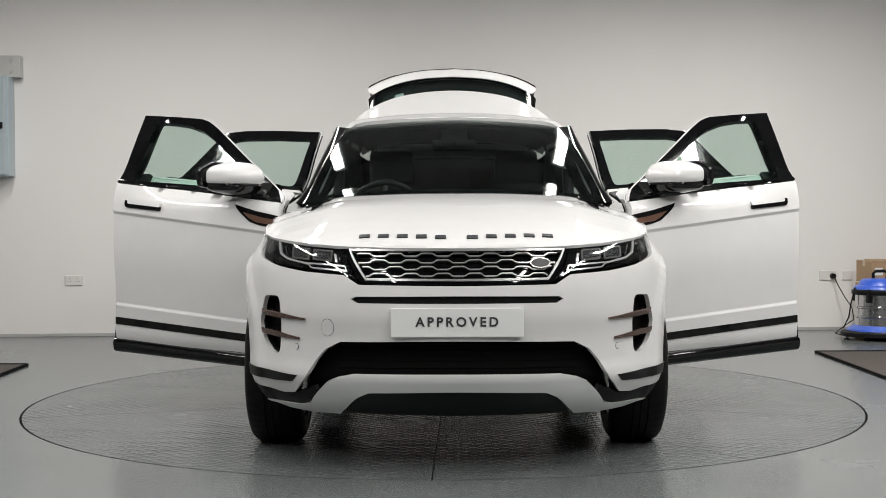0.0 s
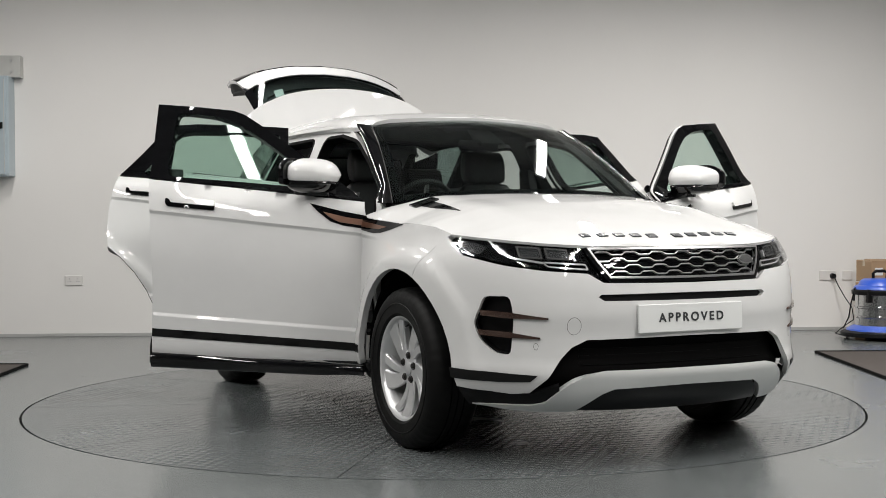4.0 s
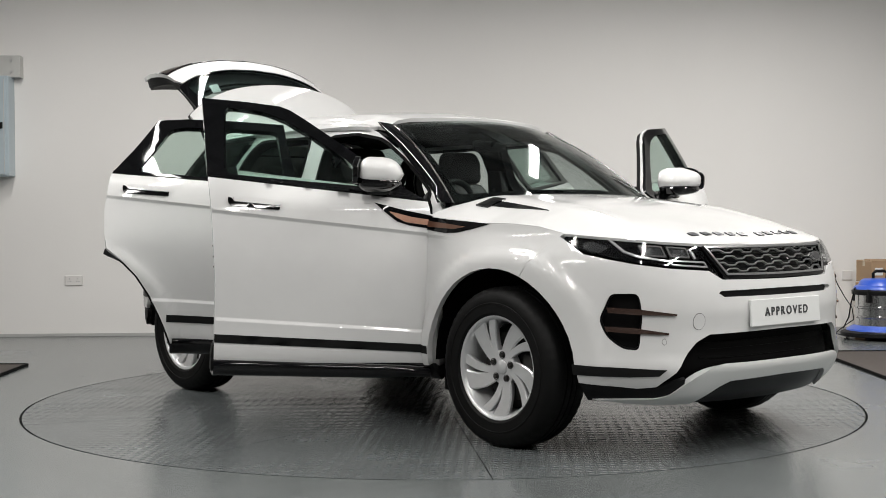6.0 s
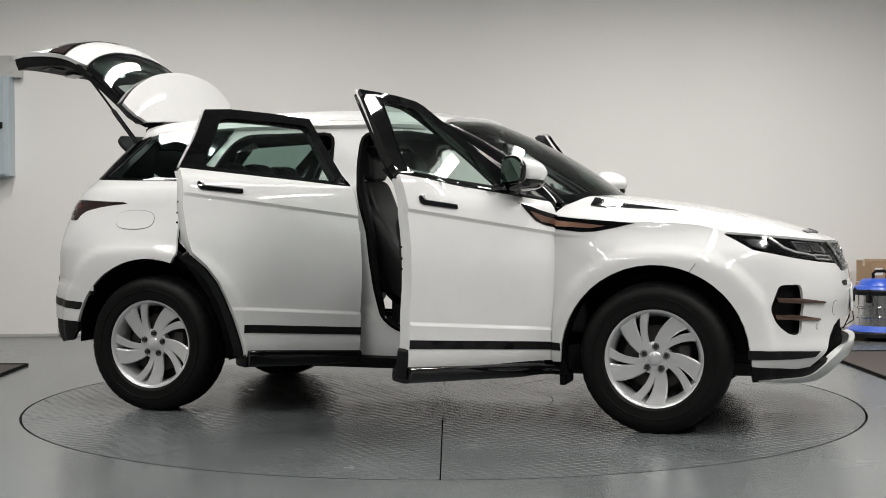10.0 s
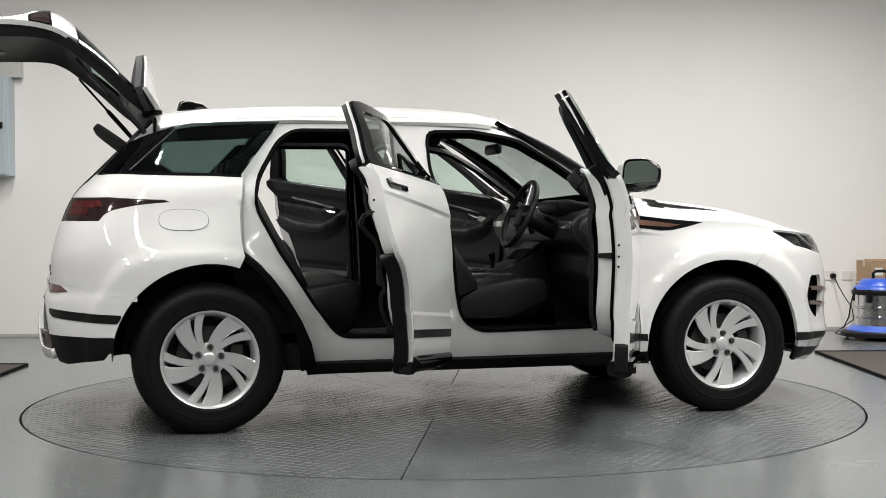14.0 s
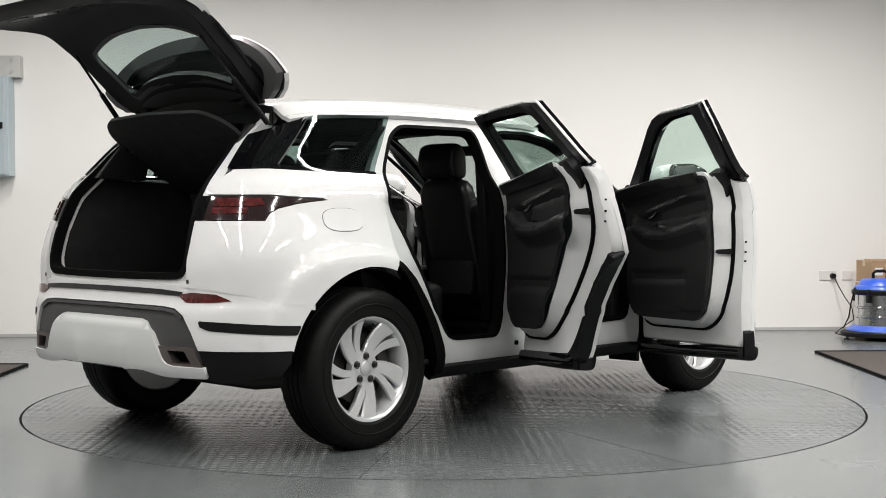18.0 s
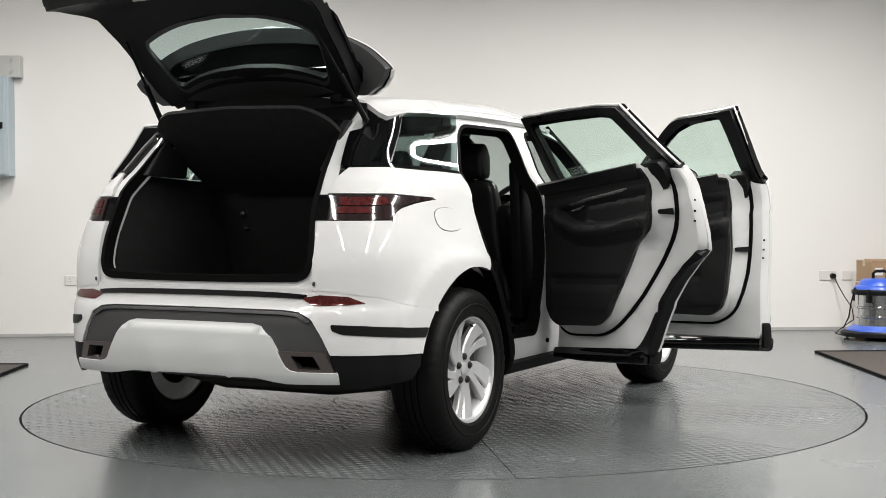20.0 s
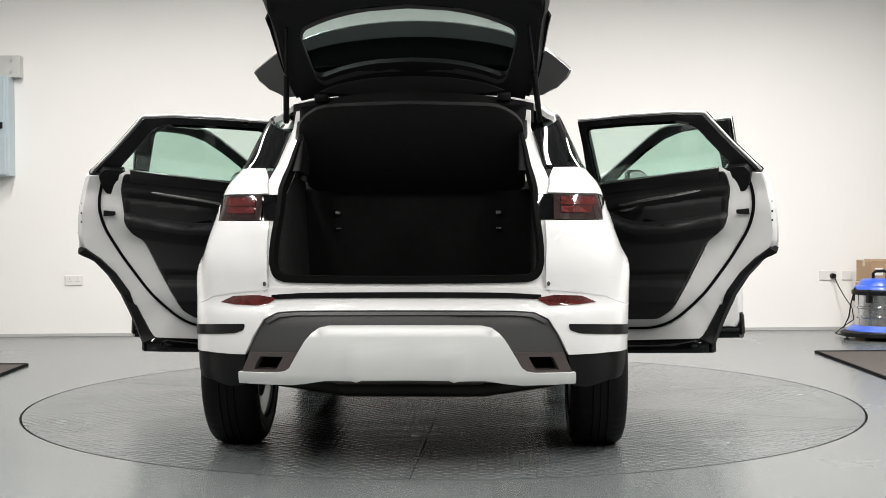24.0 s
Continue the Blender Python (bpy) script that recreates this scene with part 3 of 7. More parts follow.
    panel("red_lens", red, fl, TAIL_RED, tl, thick=0.004, lift=0.002, gap=0, label="red lens")
    red = [(R(0.63, 1.074)[0] + SR, 1.074), (at_x(-1.90, 1.06), 1.074), (at_x(-1.90, 1.05), 1.048), (R(0.63, 1.048)[0] + SR, 1.048)]
    panel("red_lens", red, fl, TAIL_RED, tl, thick=0.004, lift=0.002, gap=0, label="red lens")
    # quarter windows
    qg = [(-0.963, 1.512), (-1.25, 1.508), (-1.40, 1.495), (-1.505, 1.475), (at_x(-1.62, 1.38), 1.385), (at_x(-1.78, 1.262), 1.262), (-1.30, 1.245), (-1.172, 1.238), (-1.07, 1.37)]
    panel("quarter_window", qg, fl, PRIVACY_GLASS, car, thick=0.005, label="dark privacy glass")
    panel("quarter_trim", [(-1.172, 1.239), (-1.30, 1.246), (at_x(-1.78, 1.263), 1.263), (at_x(-1.80, 1.248), 1.246), (-1.30, 1.232), (-1.172, 1.226)], fl, GLOSS_BLACK, car, thick=0.008, lift=0.002, gap=0)
    panel("quarter_pillar", [(-1.50, 1.475), (-1.535, 1.47), (at_x(-1.74, 1.265), 1.262), (at_x(-1.70, 1.26), 1.26)], fl, GLOSS_BLACK, car, thick=0.01, lift=0.001, gap=0)
    panel("d_pillar", [(-1.535, 1.482), (-1.60, 1.47), (R(0.524, 1.40)[0] + SR, 1.40), (R(0.568, 1.25)[0] + SR, 1.247), (at_x(-1.72, 1.25), 1.25)], fl, GLOSS_BLACK, car, thick=0.012, gap=0)
    panel("window_seam", [(-1.492, 1.478), (-1.498, 1.476), (at_x(-1.702, 1.26), 1.262), (at_x(-1.694, 1.26), 1.262)], fl, GREY_TRIM, car, thick=0.004, lift=0.003, gap=0, label="thin grey seam between the dark panes")
    # aperture frame seen with the doors open
    frame_out = [(0.845, 0.312), (0.845, 1.05), (0.80, 1.12), (0.62, 1.24), (0.40, 1.37), (0.20, 1.475), (0.05, 1.52), (-0.3, 1.54), (-0.9, 1.53), (-0.972, 1.512),
                 (-1.074, 1.37), (-1.176, 1.236), (-1.21, 1.18), (-1.21, 0.90), (-1.09, 0.80), (-0.97, 0.65), (-0.88, 0.47), (-0.85, 0.312)]
    def sunk(more):
        return lambda s_, z_: skin(s_, z_, side, reveal(z_) + more + 0.045 * smooth((np.asarray(s_) - 0.15) / 0.5) * smooth((np.asarray(z_) - 0.95) / 0.12))

    panel("door_aperture", frame_out, sunk(0.0), INNER_PAINT, car, holes=(OPEN_F, OPEN_R), step=0.05, thick=0.05, label="white painted door frame and sill")
    for hole in (OPEN_F, OPEN_R):
        panel("door_seal", shrunk(hole, -0.002), sunk(-0.004), RUBBER, car, holes=(shrunk(hole, 0.014),), thick=0.06, gap=0, label="black rubber door seal")
    panel("aperture_lining", shrunk(frame_out, 0.006), sunk(0.052), LINER, car, holes=(shrunk(OPEN_F, -0.004), shrunk(OPEN_R, -0.004)), step=0.06, thick=0.012, label="dark cloth pillar lining")
    # sill cover
    panel("sill_trim", [(-0.86, 0.310), (0.86, 0.310), (0.86, 0.25), (-0.86, 0.25)], flank(side, 0.075), SATIN_BLACK, car, thick=0.05, label="black sill trim")
    # band of black rubber at the rear arch, left bare by the open door
    band = [(-0.825, 0.30), (-0.852, 0.42), (-0.90, 0.53), (-0.968, 0.645), (-1.045, 0.748), (-1.12, 0.822), (-1.19, 0.866), (-1.19, 0.835), (-1.12, 0.778), (-1.06, 0.705), (-0.985, 0.595), (-0.93, 0.475), (-0.90, 0.36), (-0.90, 0.28)]
    panel("arch_seal", band, flank(side, 0.03), RUBBER, car, thick=0.05, gap=0, label="black rubber arch seal")
    # wheel arch liners
    for xw, a0, a1 in ((AXLE, 0, 180), (-AXLE, 0, 180)):
        bm = bmesh.new()
        rows = []
        for yy, rr in ((0.885, 0.447), (0.86, 0.452), (0.62, 0.452), (0.55, 0.40)):
            rows.append([bm.verts.new((xw + rr * math.cos(radians(a)), side * yy, HUB_Z + rr * math.sin(radians(a)))) for a in range(a0, a1 + 1, 10)])
        for p_, q_ in zip(rows, rows[1:]):
            for j in range(len(p_) - 1):
                bm.faces.new((p_[j], p_[j + 1], q_[j + 1], q_[j]))
        bm.faces.new(rows[-1])
        part("arch_liner", bm, SATIN_BLACK, car, smooth=40)


for sd in (-1, 1):
    body_side(sd)

# fuel flap: a shut line on the right quarter panel only
flap = [(-1.455 + 0.115 * math.copysign(abs(math.cos(a)) ** 0.75, math.cos(a)), 1.020 + 0.050 * math.copysign(abs(math.sin(a)) ** 0.75, math.sin(a))) for a in np.linspace(0, 2 * math.pi, 36, endpoint=False)]
panel("fuel_flap", [(at_x(x, z), z) for x, z in flap], flank(-1), PAINT, car, thick=0.006, lift=0.0035, gap=0, step=0.03, label="white fuel filler flap")
panel("fuel_flap_gap", [(at_x(x, z), z) for x, z in shrunk(flap, -0.0022)], flank(-1), GREY_TRIM, car, thick=0.004, lift=0.001, gap=0, step=0.03, holes=([(at_x(x, z), z) for x, z in shrunk(flap, 0.001)],))

# ---- bonnet, windscreen, roof ----
spine = curve((0.80, 1.155), (1.0, 1.147), (1.2, 1.128), (1.4, 1.102), (1.6, 1.066), (1.8, 1.020), (1.95, 0.978), (2.05, 0.945), (2.11, 0.918), (2.14, 0.905))


def bonnet_edge():
    rows = [(x, crease(x)) for x in (0.80, 0.9, 1.0, 1.1, 1.2, 1.3, 1.4, 1.5, 1.6, 1.66)]
    rows = [(skin(at_x(x, z), z, 1), x) for x, z in rows]
    pts = [tuple(p) for p, _ in rows]
    for y, z in ((0.79, 0.945), (0.70, 0.932), (0.60, 0.921), (0.50, 0.914), (0.40, 0.910), (0.25, 0.907), (0.0, 0.905)):
        u, _ = F(y if y else 1e-6, z)
        pts.append(tuple(nose_skin()(np.array(u), np.array(z))))
    return np.array(pts)


EDGE = bonnet_edge()


def bonnet(x, y):
    x, y = np.asarray(x, float), np.asarray(y, float)
    ye = np.interp(x, EDGE[:, 0], EDGE[:, 1])
    ze = np.interp(x, EDGE[:, 0], EDGE[:, 2])
    t = np.abs(y) / np.maximum(ye, 0.02)
    zc = np.maximum(spine(x), ze)
    z = zc - (zc - ze) * t ** 3.2
    z = z + 0.010 * np.exp(-((np.abs(y) - 0.56) / 0.10) ** 2) * smooth((2.0 - x) / 0.5) * smooth((0.95 - t) / 0.3)
    return np.stack([x, y, z], -1)


back_edge = [(0.845, 0.88), (0.87, 0.76), (0.96, 0.55), (1.02, 0.3), (1.04, 0.0)]
half = [(x, y) for x, y, z in EDGE[1:-1]] + [(EDGE[-1][0], 0.0)]
outline = [(x, -y) for x, y in back_edge[:-1]] + [(1.04, 0.0)] + [(x, y) for x, y in back_edge[:-1][::-1]] + [(x, y) for x, y in half] + [(x, -y) for x, y in half[:-1][::-1]]
panel("bonnet", outline, bonnet, PAINT, car, step=0.045, thick=0.012, gap=0.003, label="white bonnet")
for sd in (-1, 1):
    panel("bonnet_vent", [(1.02, sd * 0.70), (1.05, sd * 0.63), (1.20, sd * 0.63), (1.42, sd * 0.66), (1.20, sd * 0.68)], bonnet, GLOSS_BLACK, car, thick=0.006, lift=0.004, gap=0, label="black bonnet vent")
    panel("washer_cover", [(1.00, sd * 0.72), (1.00, sd * 0.60), (1.08, sd * 0.60), (1.08, sd * 0.72)], bonnet, GLOSS_BLACK, car, thick=0.01, lift=0.008, gap=0)
# a row of small dark bars along the bonnet's front edge
for i, yb in enumerate((-0.380, -0.301, -0.223, -0.145, -0.066, 0.065, 0.143, 0.221, 0.299, 0.375)):
    xb = float(np.interp(abs(yb), (0, 0.5), (2.035, 1.985)))
    panel("badge_bar", [(xb, yb - 0.022), (xb + 0.032, yb - 0.022), (xb + 0.032, yb + 0.022), (xb, yb + 0.022)], bonnet, INK, car, thick=0.006, lift=0.005, gap=0, step=0.03, label="dark grey metal bar")


def windscreen(u, v):
    u, v = np.asarray(u, float), np.asarray(v, float)
    a = np.stack([1.055 - 0.185 * u * u, 0.745 * u, 1.135 - 0.035 * u * u], -1)
    b = np.stack([0.315 - 0.10 * u * u, 0.575 * u, 1.553 - 0.034 * u * u], -1)
    v_ = v[..., None]
    p = a * (1 - v_) + b * v_
    bulge = 0.035 * 4 * v * (1 - v)
    p[..., 0] += bulge * 0.55
    p[..., 2] += bulge * 0.83
    return p


panel("windscreen", [(-1, 0), (1, 0), (1, 1), (-1, 1)], windscreen, SCREEN_GLASS, car, step=0.08, thick=0.006, gap=0, label="windscreen")
panel("windscreen_border", [(-1.0, 0), (1.0, 0), (1.0, 1), (-1.0, 1)], windscreen, GLOSS_BLACK, car, step=0.08, thick=0.003, gap=0, lift=-0.008,
      holes=(rounded([(-0.95, 0.075), (0.95, 0.075), (0.94, 0.95), (0.12, 0.95), (0.08, 0.86), (-0.08, 0.86), (-0.12, 0.95), (-0.94, 0.95)], 0.05),), label="black glass border")
panel("cowl", [(-1, 0), (1, 0), (1, 1), (-1, 1)], lambda u, v: np.stack([1.06 - 0.185 * u * u - 0.02 + 0.06 * (1 - v), 0.75 * u, 1.125 - 0.04 * u * u - 0.03 * (1 - v)], -1), SATIN_BLACK, car, step=0.1, thick=0.02, gap=0)


def pillar(side):
    door_line = curve((0.0, 0.815), (0.35, 0.585), (0.70, 0.335), (1.0, 0.17))
    door_z = curve((0.0, 1.10), (0.35, 1.255), (0.70, 1.428), (1.0, 1.53))

    def f(a, v):
        a, v = np.asarray(a, float), np.asarray(v, float)
        w = windscreen(np.ones_like(v), v)
        x, z = door_line(v), door_z(v)
        d = skin(x, z, 1)
        k = a[..., None]
        p = w * (1 - k) + d * k
        p[..., 0] += 0.012 * 4 * a * (1 - a)
        p[..., 1] += 0.012 * 4 * a * (1 - a) - (0.078 - 0.060 * v) * a
        p[..., 1] *= side
        return p
    return f


for sd in (-1, 1):
    panel("front_pillar", [(0, 0), (1, 0), (1, 1), (0, 1)], pillar(sd), GLOSS_BLACK, car, step=0.12, thick=0.03, gap=0, label="gloss black windscreen pillar")
    panel("pillar_trim", [(0.03, 0.0), (0.055, 0.0), (0.055, 0.98), (0.03, 0.98)], pillar(sd), SILVER_TRIM, car, step=0.12, thick=0.006, lift=0.004, gap=0, label="thin bright trim strip")

roof_edge = curve((-1.62, 1.515), (-1.42, 1.548), (-1.12, 1.568), (-0.83, 1.58), (-0.53, 1.585), (-0.24, 1.58), (0.06, 1.562), (0.20, 1.540), (0.34, 1.515))
roof_half = curve((-1.62, 0.585), (-1.2, 0.63), (-0.5, 0.655), (0.0, 0.642), (0.20, 0.60), (0.34, 0.57))


def roof(x, y):
    x, y = np.asarray(x, float), np.asarray(y, float)
    t = np.abs(y) / roof_half(x)
    z = roof_edge(x) + 0.05 * (1 - t ** 2) - 0.045 * smooth((t - 0.86) / 0.16)
    return np.stack([x, y, z], -1)


side_pts = [0.19, 0.0, -0.3, -0.6, -0.9, -1.2, -1.45, -1.56]
outline = [(0.318, 0.0), (0.293, 0.3)] + [(x, float(roof_half(x))) for x in side_pts] + [(-1.60, 0.3), (-1.62, 0.0), (-1.60, -0.3)] + [(x, -float(roof_half(x))) for x in side_pts[::-1]] + [(0.293, -0.3)]
panel("roof", outline, roof, PAINT, car, step=0.06, thick=0.02, label="white roof")
for sd in (-1, 1):
    # outer roof rail above the doors, joining the roof to the side
    panel("cant_rail", [(0.13, 0), (-1.55, 0), (-1.55, 1), (0.13, 1)],
          lambda x, v, sd=sd: np.stack([x, sd * ((roof_half(x) - 0.005) * v + (width(x, 1.515 + 0 * x) + 0.0) * (1 - v)), (roof_edge(x) - 0.042) * v + (np.interp(x, (-1.55, -1.4, -0.9, 0.0, 0.13), (1.47, 1.498, 1.518, 1.515, 1.505))) * (1 - v)], -1),
          PAINT, car, step=0.08, thick=0.02, gap=0)

# shark-fin aerial
bm = prism([(-1.22, 1.585), (-1.30, 1.645), (-1.38, 1.662), (-1.42, 1.655), (-1.44, 1.585)], -0.022, 0.022, "xz", 0.012, 3)
part("aerial", bm, GLOSS_BLACK, car, "black shark-fin aerial", smooth=40)


# ---- nose ----
def mirrored(pts):
    """A whole outline from its left half, from the top middle down to the bottom middle."""
    return [(u, z) for u, z in pts] + [(-u, z) for u, z in pts[::-1] if abs(u) > 1e-6]


nf = nose_skin()
arch = [FX(x, z, 1) for x, z in circle(AXLE, HUB_Z, 0.445, 8, 5, 68)][::-1]
grille_low = [F(0.395, 0.762), F(0.455, 0.80)]
bumper = mirrored([(0.0, 0.757), *grille_low, F(0.62, 0.812), F(0.74, 0.832), FX(1.79, 0.872, 1), FX(1.66, 0.945, 1), FX(1.645, 0.955, 1), FX(1.605, 0.90, 1), FX(1.55, 0.83, 1), *arch, FX(1.79, 0.325, 1),
                   F(0.72, 0.305), F(0.665, 0.312), F(0.62, 0.375), F(0.57, 0.455), F(0.53, 0.50), F(0.47, 0.53), (0.0, 0.535)])
slot = mirrored([(0.0, 0.716), F(0.41, 0.714), F(0.425, 0.704), F(0.40, 0.688), (0.0, 0.686)])
vents = []
FIN = material("dark_copper", (0.16, 0.095, 0.075), 0.12, metal=0.85, coat=1.0)
for sd in (-1, 1):
    vents.append(rounded([F(sd * 0.735, 0.708), F(sd * 0.806, 0.706), F(sd * 0.824, 0.60), F(sd * 0.806, 0.52), F(sd * 0.775, 0.474), F(sd * 0.732, 0.468), F(sd * 0.724, 0.60)], 0.03))
panel("front_bumper", bumper, nf, PAINT, car, holes=(slot, *vents), gap=0.0012, step=0.035, thick=0.02, label="white front bumper")
panel("intake_slot", shrunk(slot, -0.01), nose_skin(0.02), SATIN_BLACK, car, thick=0.01, gap=0, label="black intake slot")
for sd, v in zip((-1, 1), vents):
    panel("bumper_vent", shrunk(v, -0.02), nose_skin(0.05), SATIN_BLACK, car, thick=0.01, gap=0, label="black corner vent")
    panel("vent_wall", shrunk(v, -0.004), nose_skin(0.018), SATIN_BLACK, car, thick=0.035, gap=0, holes=(shrunk(v, 0.006),))
    for z0, y1 in ((0.645, 0.615), (0.565, 0.64)):
        fin = [F(sd * 0.812, z0 + 0.004), F(sd * 0.74, z0 - 0.002), F(sd * y1, z0 - 0.023), F(sd * y1, z0 - 0.030), F(sd * 0.74, z0 - 0.026), F(sd * 0.808, z0 - 0.018)]
        panel("vent_fin", fin, nf, FIN, car, thick=0.03, lift=0.008, gap=0, label="dark copper vent fin")
    # black stripe, lower corner trim, parking sensor, towing eye cover
    st = [F(sd * 0.655, 0.388), F(sd * 0.675, 0.362), F(sd * 0.76, 0.357), FX(1.775, 0.362, sd), FX(1.772, 0.405, sd), F(sd * 0.76, 0.395)]
    panel("bumper_stripe", st, nf, STRIPE, car, thick=0.004, lift=0.003, gap=0, label="black stripe")
    lo = [F(sd * 0.575, 0.345), F(sd * 0.66, 0.308), F(sd * 0.72, 0.302), FX(1.79, 0.322, sd), FX(1.79, 0.245, sd), F(sd * 0.74, 0.245), F(sd * 0.62, 0.262), F(sd * 0.56, 0.30)]
    panel("corner_trim", lo, nf, SATIN_BLACK, car, thick=0.02, lift=-0.003, gap=0, label="black lower corner trim")
    for cy, cz, r in ((0.655, 0.505, 0.012), (0.522, 0.588, 0.034)):
        u, z = F(sd * cy, cz)
        if r > 0.02 and sd > 0:
            continue
        panel("sensor" if r < 0.02 else "towing_eye_cover", circle(u, z, r, 20), nf, PAINT, car, thick=0.004, lift=0.002, gap=0, step=0.03)
        panel("shut_line", circle(u, z, r + 0.002, 20), nf, GREY_TRIM, car, holes=(circle(u, z, r, 20),), thick=0.004, lift=0.0008, gap=0, step=0.03)

# lower grille, skid plate and its dark insert
mouth = mirrored([(0.0, 0.54), F(0.48, 0.535), F(0.55, 0.49), F(0.60, 0.42), F(0.66, 0.33), F(0.62, 0.29), F(0.50, 0.30), F(0.40, 0.36), (0.0, 0.37)])
panel("lower_grille", mouth, nose_skin(0.06), RUBBER, car, thick=0.01, gap=0, label="black lower grille")
for k in range(4):
    z0 = 0.43 + 0.028 * k
    panel("grille_bar", mirrored([(0.0, z0 + 0.006), F(0.50, z0 + 0.006), F(0.50, z0 - 0.004), (0.0, z0 - 0.004)]), nose_skin(0.055), RUBBER, car, thick=0.008, gap=0)
skid = mirrored([(0.0, 0.408), F(0.41, 0.408), F(0.475, 0.395), F(0.53, 0.36), F(0.565, 0.325), F(0.60, 0.27), F(0.64, 0.258), F(0.78, 0.252), F(0.70, 0.232), F(0.60, 0.226), F(0.475, 0.226),
                 F(0.44, 0.265), F(0.40, 0.305), F(0.355, 0.326), (0.0, 0.332)])
panel("skid_plate", skid, nose_skin(-0.004), material("pale_silver_paint", (0.72, 0.73, 0.72), 0.3, metal=0.25, coat=0.6), car, thick=0.03, gap=0.001, label="pale silver skid plate")
ins = mirrored([(0.0, 0.334), F(0.355, 0.328), F(0.40, 0.307), F(0.44, 0.267), F(0.468, 0.232), (0.0, 0.222)])
panel("skid_insert", ins, nose_skin(0.015), material("dark_slate_plastic", (0.010, 0.011, 0.012), 0.3, spec=0.15, coat=0.15, vary=0.1), car, thick=0.02, gap=0, label="dark grey skid insert")

# grille
gr = mirrored([(0.0, 0.902), F(0.442, 0.905), F(0.452, 0.895), F(0.385, 0.772), F(0.36, 0.762), (0.0, 0.760)])
gr_in = mirrored([(0.0, 0.892), F(0.425, 0.893), F(0.362, 0.787), (0.0, 0.783)])
panel("grille_backing", gr, nose_skin(0.03), GLOSS_BLACK, car, thick=0.01, gap=0, label="black grille backing")
panel("grille_frame", gr, nf, GLOSS_BLACK, car, holes=(gr_in,), thick=0.025, gap=0.001, lift=0.001, label="gloss black grille frame")
panel("grille_rim", shrunk(gr_in, -0.009), nf, MESH_SILVER, car, holes=(gr_in,), thick=0.02, gap=0, lift=0.006, label="silver grille surround")
def wave(y, up):
    """Level of a bent grille wire: flats joined by short slopes."""
    t = ((y / 0.1285) % 1.0) * 2
    k = np.interp(t, (0.0, 0.24, 0.50, 0.74, 1.0, 1.24, 1.50, 1.74, 2.0), (1, 1, 1, 0, 0, 0, 0, 1, 1))
    return (k - 0.5) * 0.0115 * up


for row in range(4):
    zc = 0.8805 - 0.0264 * row
    lim = 0.420 - 0.060 * (0.893 - zc) / 0.106
    ys = [y for y in np.arange(-0.43, 0.43, 0.00803) if abs(y) < lim]
    mid_line = [(y, zc + float(wave(y, 1 if row % 2 == 0 else -1))) for y in ys]
    wire = [F(y, z + 0.0024) for y, z in mid_line] + [F(y, z - 0.0024) for y, z in mid_line[::-1]]
    panel("grille_wire", wire, nose_skin(0.004), MESH_SILVER, car, thick=0.010, gap=0, step=0.05, label="bent silver grille wire")
u, z = F(0.335, 0.845)
panel("badge", [(u + 0.042 * math.cos(a), z + 0.021 * math.sin(a)) for a in np.linspace(0, 2 * math.pi, 24, endpoint=False)], nf, SILVER_TRIM, car, thick=0.01, lift=0.008, gap=0, label="plain silver oval badge")
panel("badge_face", [(u + 0.036 * math.cos(a), z + 0.016 * math.sin(a)) for a in np.linspace(0, 2 * math.pi, 24, endpoint=False)], nf, GREY_TRIM, car, thick=0.004, lift=0.010, gap=0)

